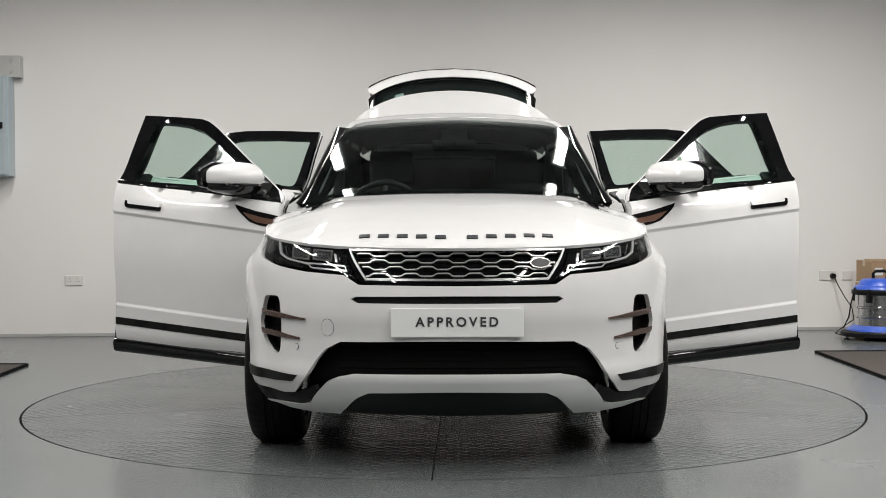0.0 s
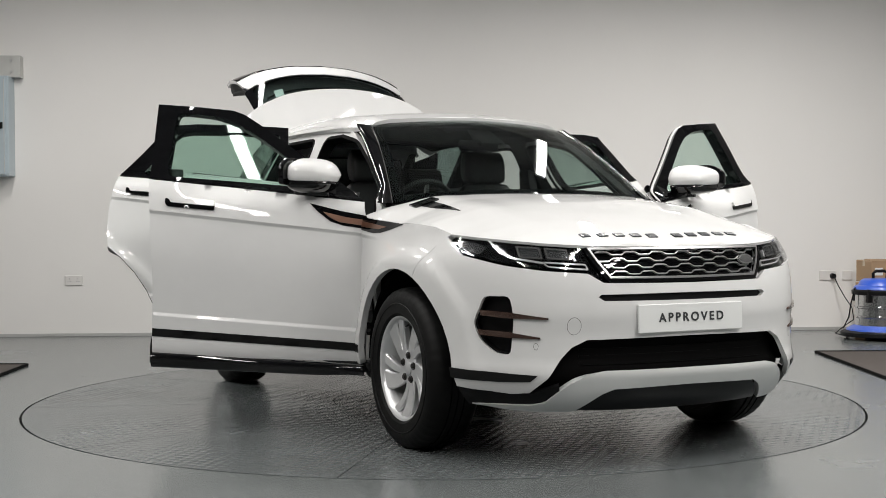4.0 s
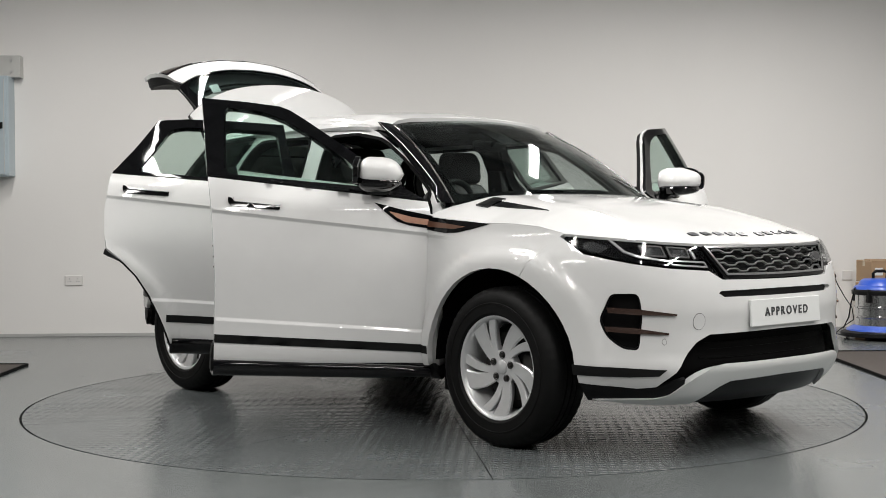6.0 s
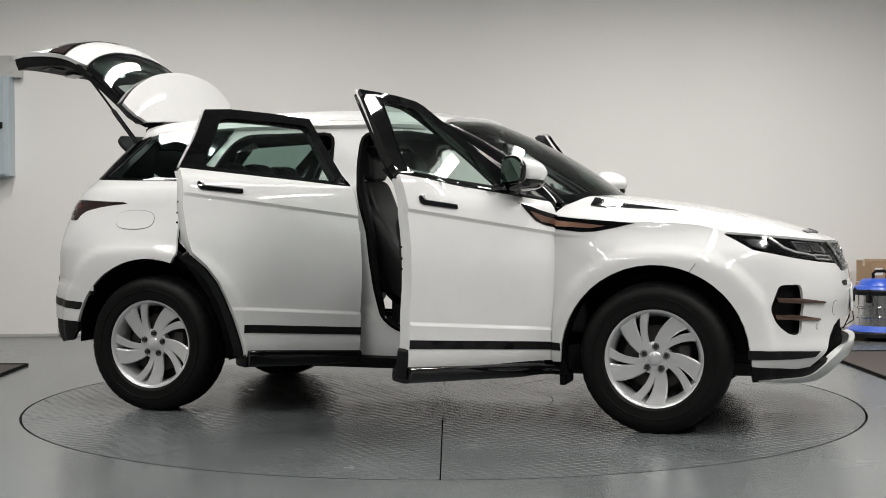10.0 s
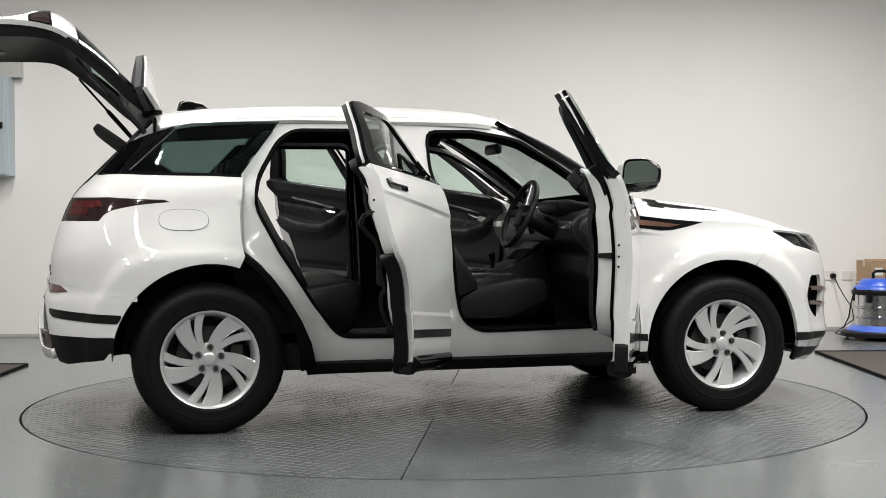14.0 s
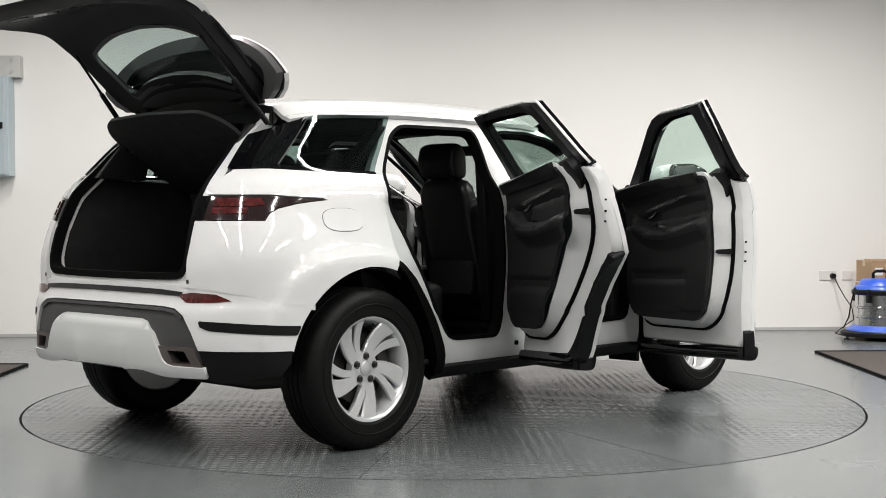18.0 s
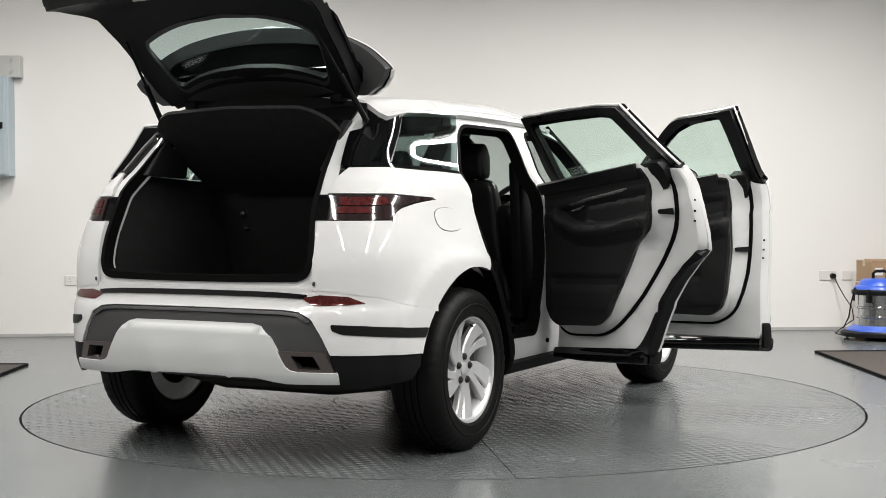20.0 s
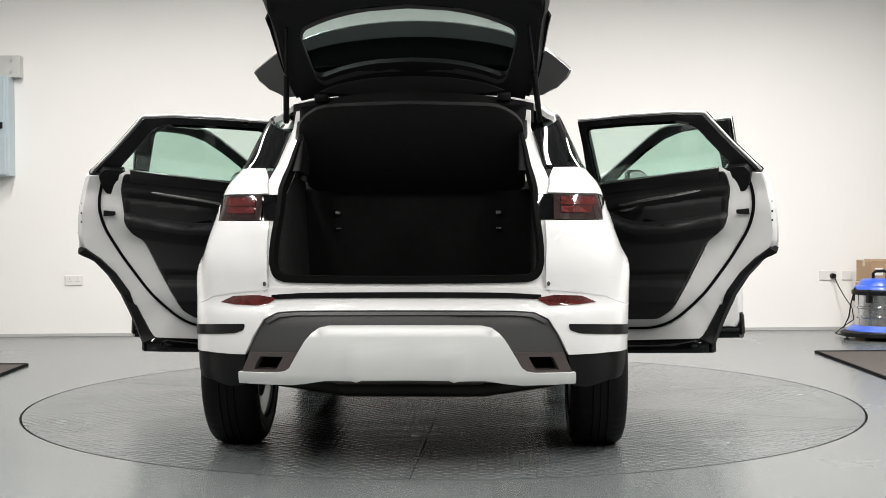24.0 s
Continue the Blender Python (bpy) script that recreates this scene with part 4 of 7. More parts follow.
# headlamps
for sd in (-1, 1):
    out = [F(sd * 0.458, 0.904), F(sd * 0.55, 0.911), F(sd * 0.66, 0.922), F(sd * 0.76, 0.936), FX(1.80, 0.945, sd), FX(1.68, 0.955, sd), FX(1.655, 0.948, sd), FX(1.70, 0.915, sd), FX(1.79, 0.878, sd),
           F(sd * 0.74, 0.838), F(sd * 0.62, 0.817), F(sd * 0.46, 0.806), F(sd * 0.40, 0.765), F(sd * 0.397, 0.77)]
    hl = panel("headlamp", out, nose_skin(0.035), GLOSS_BLACK, car, thick=0.01, gap=0.001, label="dark headlamp with clear cover")
    panel("cover", out, nf, LAMP_GLASS, hl, thick=0.004, gap=0.002, lift=-0.001)
    lens = material("grey_glass_lens", (0.12, 0.125, 0.13), 0.12, metal=0.7, coat=1.0, vary=0.3, vscale=60)
    for y0, y1, z0, z1 in ((0.615, 0.695, 0.858, 0.905), (0.515, 0.60, 0.853, 0.897)):
        mod = panel("lens_module", rounded([F(sd * y0, z0), F(sd * y0, z1), F(sd * y1, z1 + 0.006), F(sd * y1, z0 + 0.006)], 0.008), nose_skin(0.022), lens, hl, thick=0.02, gap=0, step=0.02)
        panel("lens_frame", rounded([F(sd * y0, z0), F(sd * y0, z1), F(sd * y1, z1 + 0.006), F(sd * y1, z0 + 0.006)], 0.008), nose_skin(0.017), GREY_TRIM, mod, thick=0.006, gap=0, step=0.02,
              holes=(rounded([F(sd * (y0 + 0.006), z0 + 0.006), F(sd * (y0 + 0.006), z1 - 0.006), F(sd * (y1 - 0.006), z1), F(sd * (y1 - 0.006), z0 + 0.012)], 0.008),))
    ring = [F(sd * 0.447, 0.812), F(sd * 0.600, 0.824), F(sd * 0.615, 0.836), F(sd * 0.612, 0.848), F(sd * 0.455, 0.838)]
    guide = material("white_light_guide", (0.72, 0.73, 0.74), 0.2, metal=0.5, coat=0.8)
    panel("light_guide", rounded(ring, 0.006), nose_skin(0.012), guide, hl, holes=(rounded(shrunk(ring, 0.006), 0.004),), thick=0.008, gap=0, step=0.02, label="thin bright light guide")
    hook = [F(sd * 0.615, 0.838), F(sd * 0.715, 0.858), F(sd * 0.752, 0.880), F(sd * 0.765, 0.930), F(sd * 0.757, 0.930), F(sd * 0.744, 0.886), F(sd * 0.712, 0.866), F(sd * 0.615, 0.846)]
    panel("light_guide", hook, nose_skin(0.014), guide, hl, thick=0.008, gap=0, step=0.02)
    panel("corner_reflector", [FX(1.80, 0.925, sd), FX(1.76, 0.915, sd), FX(1.80, 0.885, sd), FX(1.85, 0.875, sd), FX(1.87, 0.90, sd)], nose_skin(0.02), lens, hl, thick=0.008, gap=0, step=0.03)
    panel("inner_blade", [F(sd * 0.490, 0.850), F(sd * 0.500, 0.850), F(sd * 0.506, 0.882), F(sd * 0.496, 0.882)], nose_skin(0.014), guide, hl, thick=0.01, gap=0)

# front plate with its lettering
root = part("number_plate", boxed((-0.004, -0.264, 0.0), (0.008, 0.264, 0.116), 0.003), PLATE_WHITE, car, "white dealer plate with dark grey capital letters")
root.matrix_local = pose(2.232, 0, 0.554, 0, -3, 0)
fc = bpy.data.curves.new("lettering", "FONT")
fc.body, fc.size, fc.extrude, fc.align_x, fc.align_y = "APPROVED", 0.051, 0.001, "CENTER", "CENTER"
fc.space_character, fc.offset = 1.42, 0.0012
tmp = new("lettering_source", fc)
me = bpy.data.meshes.new_from_object(tmp.evaluated_get(bpy.context.evaluated_depsgraph_get()))
bpy.data.objects.remove(tmp)
me.materials.clear()
me.materials.append(INK)
lt = new("lettering", me)
lt.parent = root
lt.matrix_local = pose(0.0095, 0, 0.059, 90, 0, 90)


# ---- doors: built closed, then swung on their hinges ----
def swing(x, y, side, angle, tilt=0.035):
    axis = Vector((0, -side * tilt, 1)).normalized()
    turn = Matrix.Rotation(radians(-side * angle), 4, axis)
    p = Matrix.Translation((x, y, 0))
    return p @ turn @ p.inverted()


def handle_bits(side, x0, x1, z0, z1, parent):
    fl = flank(side)
    lo = [(x1, z1 - 0.020), (x0, z0 - 0.020), (x0 - 0.012, z0 - 0.006), (x0 - 0.012, z0 + 0.018), (x0 + 0.004, z0 + 0.016), (x0 + 0.012, z0 + 0.002), (x1, z1 + 0.004)]
    panel("handle_recess", rounded(lo, 0.008), fl, GLOSS_BLACK, parent, thick=0.012, lift=0.007, gap=0, step=0.02, label="black handle recess")
    panel("handle", rounded([(x0 + 0.012, z0 - 0.002), (x1, z1 - 0.002), (x1, z1 + 0.022), (x0 + 0.012, z0 + 0.022)], 0.008), fl, PAINT, parent, thick=0.012, lift=0.016, gap=0, step=0.05, label="white door handle")


VENT_DOOR = [(0.834, 1.036), (0.70, 1.058), (0.555, 1.090), (0.60, 1.050), (0.66, 1.005), (0.72, 0.988), (0.834, 0.974)]
VENT_DOOR_IN = [(0.834, 1.015), (0.73, 1.028), (0.62, 1.052), (0.655, 1.024), (0.70, 1.003), (0.834, 0.987)]


def loft(name, rings, mid, side, mat, parent, label="", close=True, n=96):
    """A shell through rings of (outline, depth below the flank), all seen from one middle point."""
    bm = bmesh.new()
    rows = []
    for poly, depth in rings:
        q = np.array(poly, float) - mid
        row = []
        for k in range(n):
            a = 2 * math.pi * k / n
            d = np.array((math.cos(a), math.sin(a)))
            best = 0.0
            for p0, p1 in zip(q, np.roll(q, -1, 0)):
                e = p1 - p0
                den = d[0] * e[1] - d[1] * e[0]
                if abs(den) > 1e-12:
                    t = (p0[0] * e[1] - p0[1] * e[0]) / den
                    w = (p0[0] * d[1] - p0[1] * d[0]) / den
                    if t > 0 and -1e-6 <= w <= 1 + 1e-6:
                        best = max(best, t)
            c = d * best + mid
            row.append(bm.verts.new(skin(c[0], c[1], side, depth)))
        rows.append(row)
    for a, b in zip(rows, rows[1:]):
        for k in range(n):
            bm.faces.new((a[k], a[(k + 1) % n], b[(k + 1) % n], b[k]))
    if close:
        bm.faces.new(rows[-1])
    bmesh.ops.recalc_face_normals(bm, faces=bm.faces)
    return part(name, bm, mat, parent, label, smooth=35)


def door(name, side, outline, glass, hinge_x, angle, is_front):
    turned = swing(hinge_x, side * 0.895, side, angle)
    fl = flank(side)
    # split at the belt line
    skin_low = [p for p in outline if p[1] <= belt(p[0]) + 0.004]
    frame_up = [p for p in outline if p[1] >= belt(p[0]) - 0.004]
    root = panel(name, [(x, max(z, 0.335)) for x, z in skin_low], fl, PAINT, car, step=0.03, thick=0.02, folds=FOLDS)
    tagged(root, "white front door standing open" if is_front else "white rear door standing open")
    # the doors' upper frames lean in more than the body's side, most of all beside the windscreen pillar
    def shift(x, z):
        x, z = np.asarray(x, float), np.asarray(z, float)
        sill_z = np.interp(x, (-1.9, -1.2, -0.2, 0.80), (1.243, 1.232, 1.185, 1.105))
        up = np.maximum(0, (z - sill_z) / (1.53 - sill_z))
        if is_front:
            nook = smooth((z - 1.06) / 0.12) * smooth((x + 0.1) / 0.35)
            return 0.02 * (x - hinge_x) + 0.016 * nook, up * np.interp(x, (-0.215, 0.20), (0.050, 0.010)) + 0.075 * nook
        far = np.clip(hinge_x - x, 0, 1)
        back = np.interp(z, (0.33, 0.9, 1.2, 1.4, 1.53), (0.040, 0.037, 0.035, 0.010, 0.0))
        sink = np.interp(z, (0.33, 0.6, 0.9, 1.2, 1.4, 1.53), (0.045, 0.028, 0.0, -0.005, 0.0, 0.010))
        return -back * far, up * np.interp(x, (-0.95, -0.277), (0.025, 0.095)) + sink * far

    def leaned(inset):
        def f(s_, z_):
            p = skin(s_, z_, side, inset)
            dx, dy = shift(s_, z_)
            p[..., 0] += dx
            p[..., 1] -= side * dy
            return p
        return f

    # window frame and pane
    window_frame = panel("window_frame", frame_up, leaned(0.0), GLOSS_BLACK, root, holes=(glass,), step=0.05, thick=0.035, gap=0.003, label="gloss black window frame")
    pane = panel("window_pane", shrunk(glass, -0.004), even(glass, leaned(0.012)), GLASS, root, step=0.06, thick=0.005, gap=0, label="pale green window pane")
    # weather strip at the belt
    xa, xb = min(x for x, z in frame_up), max(x for x, z in frame_up)
    panel("belt_strip", [(xa + 0.01, belt(xa) + 0.004), (xb - 0.01, belt(xb) + 0.004), (xb - 0.03, belt(xb) + 0.016), (xa + 0.01, belt(xa) + 0.016)], fl, GLOSS_BLACK, root, thick=0.01, lift=0.003, gap=0)
    # stripe and lower trims
    def stripe(z0, z1, slope, mat, nm, lift, lbl, xa, xb):
        panel(nm, [(xa, z0 - slope * xa), (xb, z0 - slope * xb), (xb, z1 - slope * xb), (xa, z1 - slope * xa)], fl, mat, root, thick=0.005, lift=lift, gap=0, label=lbl, step=0.06)
    if is_front:
        stripe(0.4265, 0.464, 0.047, STRIPE, "door_stripe", 0.003, "black stripe", -0.163, 0.834)
    else:
        stripe(0.4265, 0.464, 0.047, STRIPE, "door_stripe", 0.003, "black stripe", -0.868, -0.174)

    bx0, bx1 = (-0.165, 0.835) if is_front else (-0.838, -0.172)
    rows, count = [], 15
    bm = bmesh.new()
    for i in range(count):
        x_ = bx0 + (bx1 - bx0) * i / (count - 1)
        zt, zb_ = 0.350 - 0.04 * x_, 0.278 - 0.025 * x_
        zb_ += 0.012 * smooth((x_ - bx1 + 0.25) / 0.25)
        out = 0.008 * smooth((bx0 + 0.10 - x_) / 0.10)
        y_ = abs(float(skin(x_, 0.385, side)[1]))
        ring = [(-0.018, zt), (0.004, zt - 0.002), (0.012 + out, zt - 0.012), (0.013 + out, zt - 0.030), (0.008 + out, zb_ + 0.020), (-0.004 + out, zb_ + 0.006), (-0.022, zb_), (-0.085, zb_ + 0.006), (-0.095, zb_ + 0.016), (-0.095, zt - 0.02), (-0.085, zt - 0.004)]
        rows.append([bm.verts.new((x_, side * (y_ + d_), z_)) for d_, z_ in ring])
    for p_, q_ in zip(rows, rows[1:]):
        for k in range(len(p_)):
            bm.faces.new((p_[k], p_[(k + 1) % len(p_)], q_[(k + 1) % len(p_)], q_[k]))
    bm.faces.new(rows[0][::-1])
    bm.faces.new(rows[-1])
    part("lower_trim", bm, GLOSS_BLACK, root, "gloss black lower door trim", smooth=50)
    DEEP = 0.172 if is_front else 0.155
    # inner shell: flange, seal and a sloping wall up to the card
    if is_front:
        card = [(0.755, 1.125), (0.745, 0.60), (0.72, 0.52), (0.66, 0.478), (0.09, 0.472), (0.02, 0.51), (-0.015, 0.58), (-0.045, 0.82), (-0.05, 0.95), (-0.06, 1.11), (-0.075, 1.205), (0.70, 1.145)]
        seal = [(0.79, 1.10), (0.785, 0.55), (0.75, 0.455), (0.66, 0.424), (0.12, 0.424), (0.01, 0.48), (-0.05, 0.58), (-0.085, 0.70), (-0.115, 0.95), (-0.135, 1.16), (-0.14, 1.215), (0.72, 1.14)]
    else:
        card = [(-0.225, 1.165), (-0.215, 0.58), (-0.235, 0.51), (-0.29, 0.476), (-0.61, 0.484), (-0.68, 0.53), (-0.74, 0.63), (-0.867, 0.879), (-0.955, 0.945), (-0.975, 1.0), (-1.002, 1.146), (-1.0, 1.232)]
        seal = [(-0.205, 1.165), (-0.20, 0.55), (-0.22, 0.46), (-0.30, 0.424), (-0.56, 0.430), (-0.674, 0.476), (-0.82, 0.604), (-0.961, 0.796), (-1.065, 0.956), (-1.10, 1.062), (-1.085, 1.196), (-1.06, 1.232)]
    mid = (0.36, 0.84) if is_front else (-0.56, 0.92)
    edge = [(x, max(z, 0.345)) for x, z in shrunk(skin_low, 0.004)]
    card, seal = rounded(card, 0.022), rounded(seal, 0.06)
    rings = [(edge, 0.018), (shrunk(edge, 0.003), 0.060), (shrunk(edge, 0.010), 0.070), (shrunk(seal, -0.012), 0.078), (seal, 0.082), (shrunk(card, -0.016), DEEP - 0.025), (card, DEEP - 0.012), (shrunk(card, 0.02), DEEP - 0.06)]
    loft("inner_shell", rings, mid, side, INNER_PAINT, root, "white inner door shell")
    rim = [(shrunk(seal, -0.008), 0.074), (shrunk(seal, -0.006), 0.094), (shrunk(seal, 0.004), 0.096), (shrunk(seal, 0.008), 0.080)]
    loft("door_seal", rim, mid, side, RUBBER, root, "black rubber seal", close=False)
    # moulded card: belt pad, handle bowl, armrest and pocket pressed out of one sheet
    x_front, length = (0.76, 0.82) if is_front else (-0.20, 0.80)
    sill = (lambda x: np.interp(x, (-0.1, 0.76), (1.205, 1.125))) if is_front else (lambda x: np.interp(x, (-1.0, -0.21), (1.226, 1.168)))
    arm = curve((-0.3, 0.13), (0.10, 0.135), (0.22, 0.19), (0.39, 0.238), (0.60, 0.252), (0.93, 0.235), (1.3, 0.22))
    top = curve((-0.3, 0.13), (0.10, 0.13), (0.20, 0.095), (0.5, 0.088), (0.80, 0.078), (0.95, 0.078), (1.3, 0.08))

    def relief(x, z):
        u, d = (x_front - x) / length, sill(x) - z
        base = np.interp(z, (0.45, 0.55, 0.70, 0.95, 1.05, 1.12, 1.25), (DEEP - 0.015, DEEP, DEEP + 0.008, DEEP + 0.008, DEEP, DEEP - 0.01, DEEP - 0.03))
        side_in = smooth((u - 0.09) / 0.06) * smooth((1.0 - u) / 0.06)
        below = d - arm(u)
        ridge = np.where(below < 0, smooth(1 + below / 0.034), smooth(1 - below / 0.085)) * side_in
        bowl = smooth((d - top(u)) / 0.034) * smooth(-below / 0.03) * side_in
        cup = np.exp(-(((u - 0.25) / 0.10) ** 2 + ((d - 0.135) / 0.04) ** 2))
        strip = np.exp(-((d - 0.030) / 0.014) ** 2) + np.exp(-((d - 0.062) / 0.014) ** 2)
        pocket = smooth((0.745 - z) / 0.035) * smooth((z - 0.65) / 0.03) * smooth((u - 0.05) / 0.06) * smooth((0.78 - u) / 0.1)
        lip = smooth((0.665 - z) / 0.02) * smooth((z - 0.50) / 0.08) * smooth((u - 0.05) / 0.06) * smooth((0.75 - u) / 0.12)
        return base + 0.042 * ridge - 0.016 * bowl - 0.022 * cup * bowl - 0.003 * strip - 0.016 * pocket + 0.010 * lip

    def inner(up):
        return lambda s_, z_: skin(s_, z_, side, relief(np.asarray(s_, float), np.asarray(z_, float)) + up)

    def laid(name, rows, r, mat, up, thick, label=""):
        pts = rounded([(x_front - u * length, float(sill(x_front - u * length)) - d) for u, d in rows], r)
        panel(name, pts, inner(0.02 + up - thick), mat, root, step=0.012, thick=thick, gap=0, label=label)

    panel("door_card", card, inner(0.0), CARD, root, step=0.012, thick=0.02, gap=0, label="black moulded door card")
    laid("belt_pad", [(-0.01, -0.024), (0.0, 0.028), (0.95, 0.028), (0.97, -0.024)], 0.004, LEATHER, 0.010, 0.02)
    laid("trim_strip", [(0.26, 0.098), (0.50, 0.084), (0.80, 0.074), (0.82, 0.079), (0.76, 0.085), (0.50, 0.096), (0.28, 0.106)], 0.003, SILVER_TRIM, 0.004, 0.006, "bright trim strip")
    laid("release_handle", [(0.26, 0.133), (0.33, 0.130), (0.40, 0.115), (0.40, 0.124), (0.34, 0.142), (0.27, 0.144)], 0.004, SILVER_TRIM, 0.020, 0.010, "bright inner release handle")
    laid("handle_bowl", [(0.15, 0.135), (0.20, 0.105), (0.44, 0.10), (0.42, 0.16), (0.36, 0.20), (0.24, 0.185)], 0.02, SATIN_BLACK, 0.003, 0.004, "black handle bowl")
    laid("switch_panel", [(0.40, 0.205), (0.44, 0.19), (0.60, 0.228), (0.58, 0.245), (0.46, 0.232)], 0.005, GLOSS_BLACK, 0.006, 0.008, "gloss black window switches")
    laid("armrest", [(0.30, 0.222), (0.44, 0.242), (0.60, 0.252), (0.92, 0.236), (0.94, 0.262), (0.60, 0.278), (0.40, 0.265), (0.31, 0.24)], 0.008, LEATHER, 0.004, 0.01, "black stitched armrest pad")
    # inner side of the window frame, with its white painted edge
    panel("inner_frame", shrunk(frame_up, 0.014), flank(side, 0.033), SATIN_BLACK, root, holes=(shrunk(glass, -0.004),), step=0.06, thick=0.03, gap=0, label="black inner window frame")
    foot = [(-0.062, 1.235), (-0.055, 1.105), (-0.118, 1.105), (-0.165, 1.235)] if is_front else [(-0.99, 1.265), (-0.995, 1.140), (-1.070, 1.146), (-1.118, 1.235), (-1.10, 1.265)]
    panel("frame_foot", rounded(foot, 0.01), flank(side, 0.058), SATIN_BLACK, root, step=0.04, thick=0.05, gap=0)
    panel("frame_edge", shrunk(frame_up, 0.004), flank(side, 0.022), INNER_PAINT, root, holes=(shrunk(frame_up, 0.016),), step=0.06, thick=0.012, gap=0, label="white painted frame edge")
    # latch slot in the sloping wall, and plugs on the rear edge
    s0, s1, lz = (-0.055, -0.100, 0.82) if is_front else (-1.02, -1.068, 1.022)
    wall_in = lambda s_, z_: skin(s_, z_, side, DEEP - 0.02 - (DEEP - 0.105) * np.clip((s0 - np.asarray(s_, float)) / (s0 - s1), 0, 1) + 0.004)
    panel("latch", rounded([(s0, lz - 0.008), (s1, lz - 0.012), (s1, lz + 0.018), (s0, lz + 0.012)], 0.004), wall_in, SATIN_BLACK, root, step=0.02, thick=0.012, gap=0, label="black door latch slot")
    for k, dz in enumerate((-0.045, 0.0, 0.05)):
        ex = float(np.interp(lz + dz, (0.7, 0.95, 1.19), (-0.168, -0.185, -0.205))) if is_front else float(np.interp(lz + dz, (0.92, 1.05, 1.23), (-1.182, -1.185, -1.16)))
        yb = side * (float(width(ex, lz)) - 0.062)
        part("edge_plug", boxed((ex + 0.0045, yb - 0.005, lz + dz - 0.0045), (ex + 0.012, yb + 0.005, lz + dz + 0.0045), 0.002), RUBBER, root)
    if is_front:
        handle_bits(side, -0.105, 0.115, 1.076, 1.062, root)
        # copper inlay running on from the wing
        panel("vent_surround", VENT_DOOR, fl, GLOSS_BLACK, root, thick=0.006, lift=0.003, gap=0)
        panel("vent_inlay", VENT_DOOR_IN, fl, COPPER, root, thick=0.006, lift=0.006, gap=0, label="burnished copper inlay")
    else:
        handle_bits(side, -1.085, -0.87, 1.150, 1.140, root)
        wide = (0.062, 0.062, 0.060, 0.056, 0.050, 0.042, 0.030)
        edge_line = [(x - 0.006, z - 0.004) for x, z in ARCH_R]
        band = edge_line + [(x + w * 0.86, z + w * 0.5) for (x, z), w in zip(ARCH_R[::-1], wide[::-1])]
        panel("arch_edge", band, flank(side, 0.024), SATIN_BLACK, root, step=0.03, thick=0.062, gap=0, label="black rubber edge along the wheel arch")
    # the lower trim's rear end, turned up along the door's edge
    y_ = abs(float(skin(bx0, 0.40, side)[1]))
    end = rounded([(bx0 + 0.004, 0.30), (bx0 - 0.009, 0.305), (bx0 - 0.008, 0.38), (bx0 - 0.004, 0.42), (bx0 + 0.004, 0.435)], 0.004)
    part("trim_end", prism(end, side * (y_ - 0.065), side * (y_ - 0.006), "xz", 0.003), SATIN_BLACK, root, smooth=40)
    if is_front:
        bm = lathe([(0.0005, 0.0), (0.020, 0.0), (0.026, 0.003), (0.030, 0.010)], 24)
        p_ = skin(0.665, 1.165, side, 0.085)
        bmesh.ops.transform(bm, matrix=Matrix.Translation(p_) @ Matrix.Diagonal((1, side, 1, 1)), verts=bm.verts)
        part("tweeter", bm, SATIN_BLACK, root, "round black speaker grille", smooth=40)
    # hinges and check strap
    hx = hinge_x
    for hz in (0.55, 0.93):
        part("hinge", boxed((hx - 0.05, min(side * 0.80, side * 0.85), hz - 0.03), (hx + 0.03, max(side * 0.80, side * 0.85), hz + 0.03), 0.008), INNER_PAINT, root, smooth=30)
    if is_front:
        mirror(side, root)
    for ch in (root, *root.children):
        if not ch.name.startswith("mirror") and ch not in (window_frame, pane):
            for v in ch.data.vertices:
                dx, dy = shift(v.co.x, v.co.z)
                v.co.x += float(dx)
                v.co.y -= side * float(dy)
        ch.data.transform(turned)
    return root


def blob(center, size, mat, name, parent, label="", power=2.6, n=20, cut=None):
    """A rounded lump (superellipsoid)."""
    bm = bmesh.new()
    bmesh.ops.create_uvsphere(bm, u_segments=n, v_segments=n // 2 + 2, radius=1)
    for v in bm.verts:
        d = v.co
        k = (abs(d.x) ** power + abs(d.y) ** power + abs(d.z) ** power) ** (-1 / power)
        q = d * k
        if cut:
            q = cut(q)
        v.co = Vector((center[0] + q.x * size[0], center[1] + q.y * size[1], center[2] + q.z * size[2]))
    return part(name, bm, mat, parent, label, smooth=60)


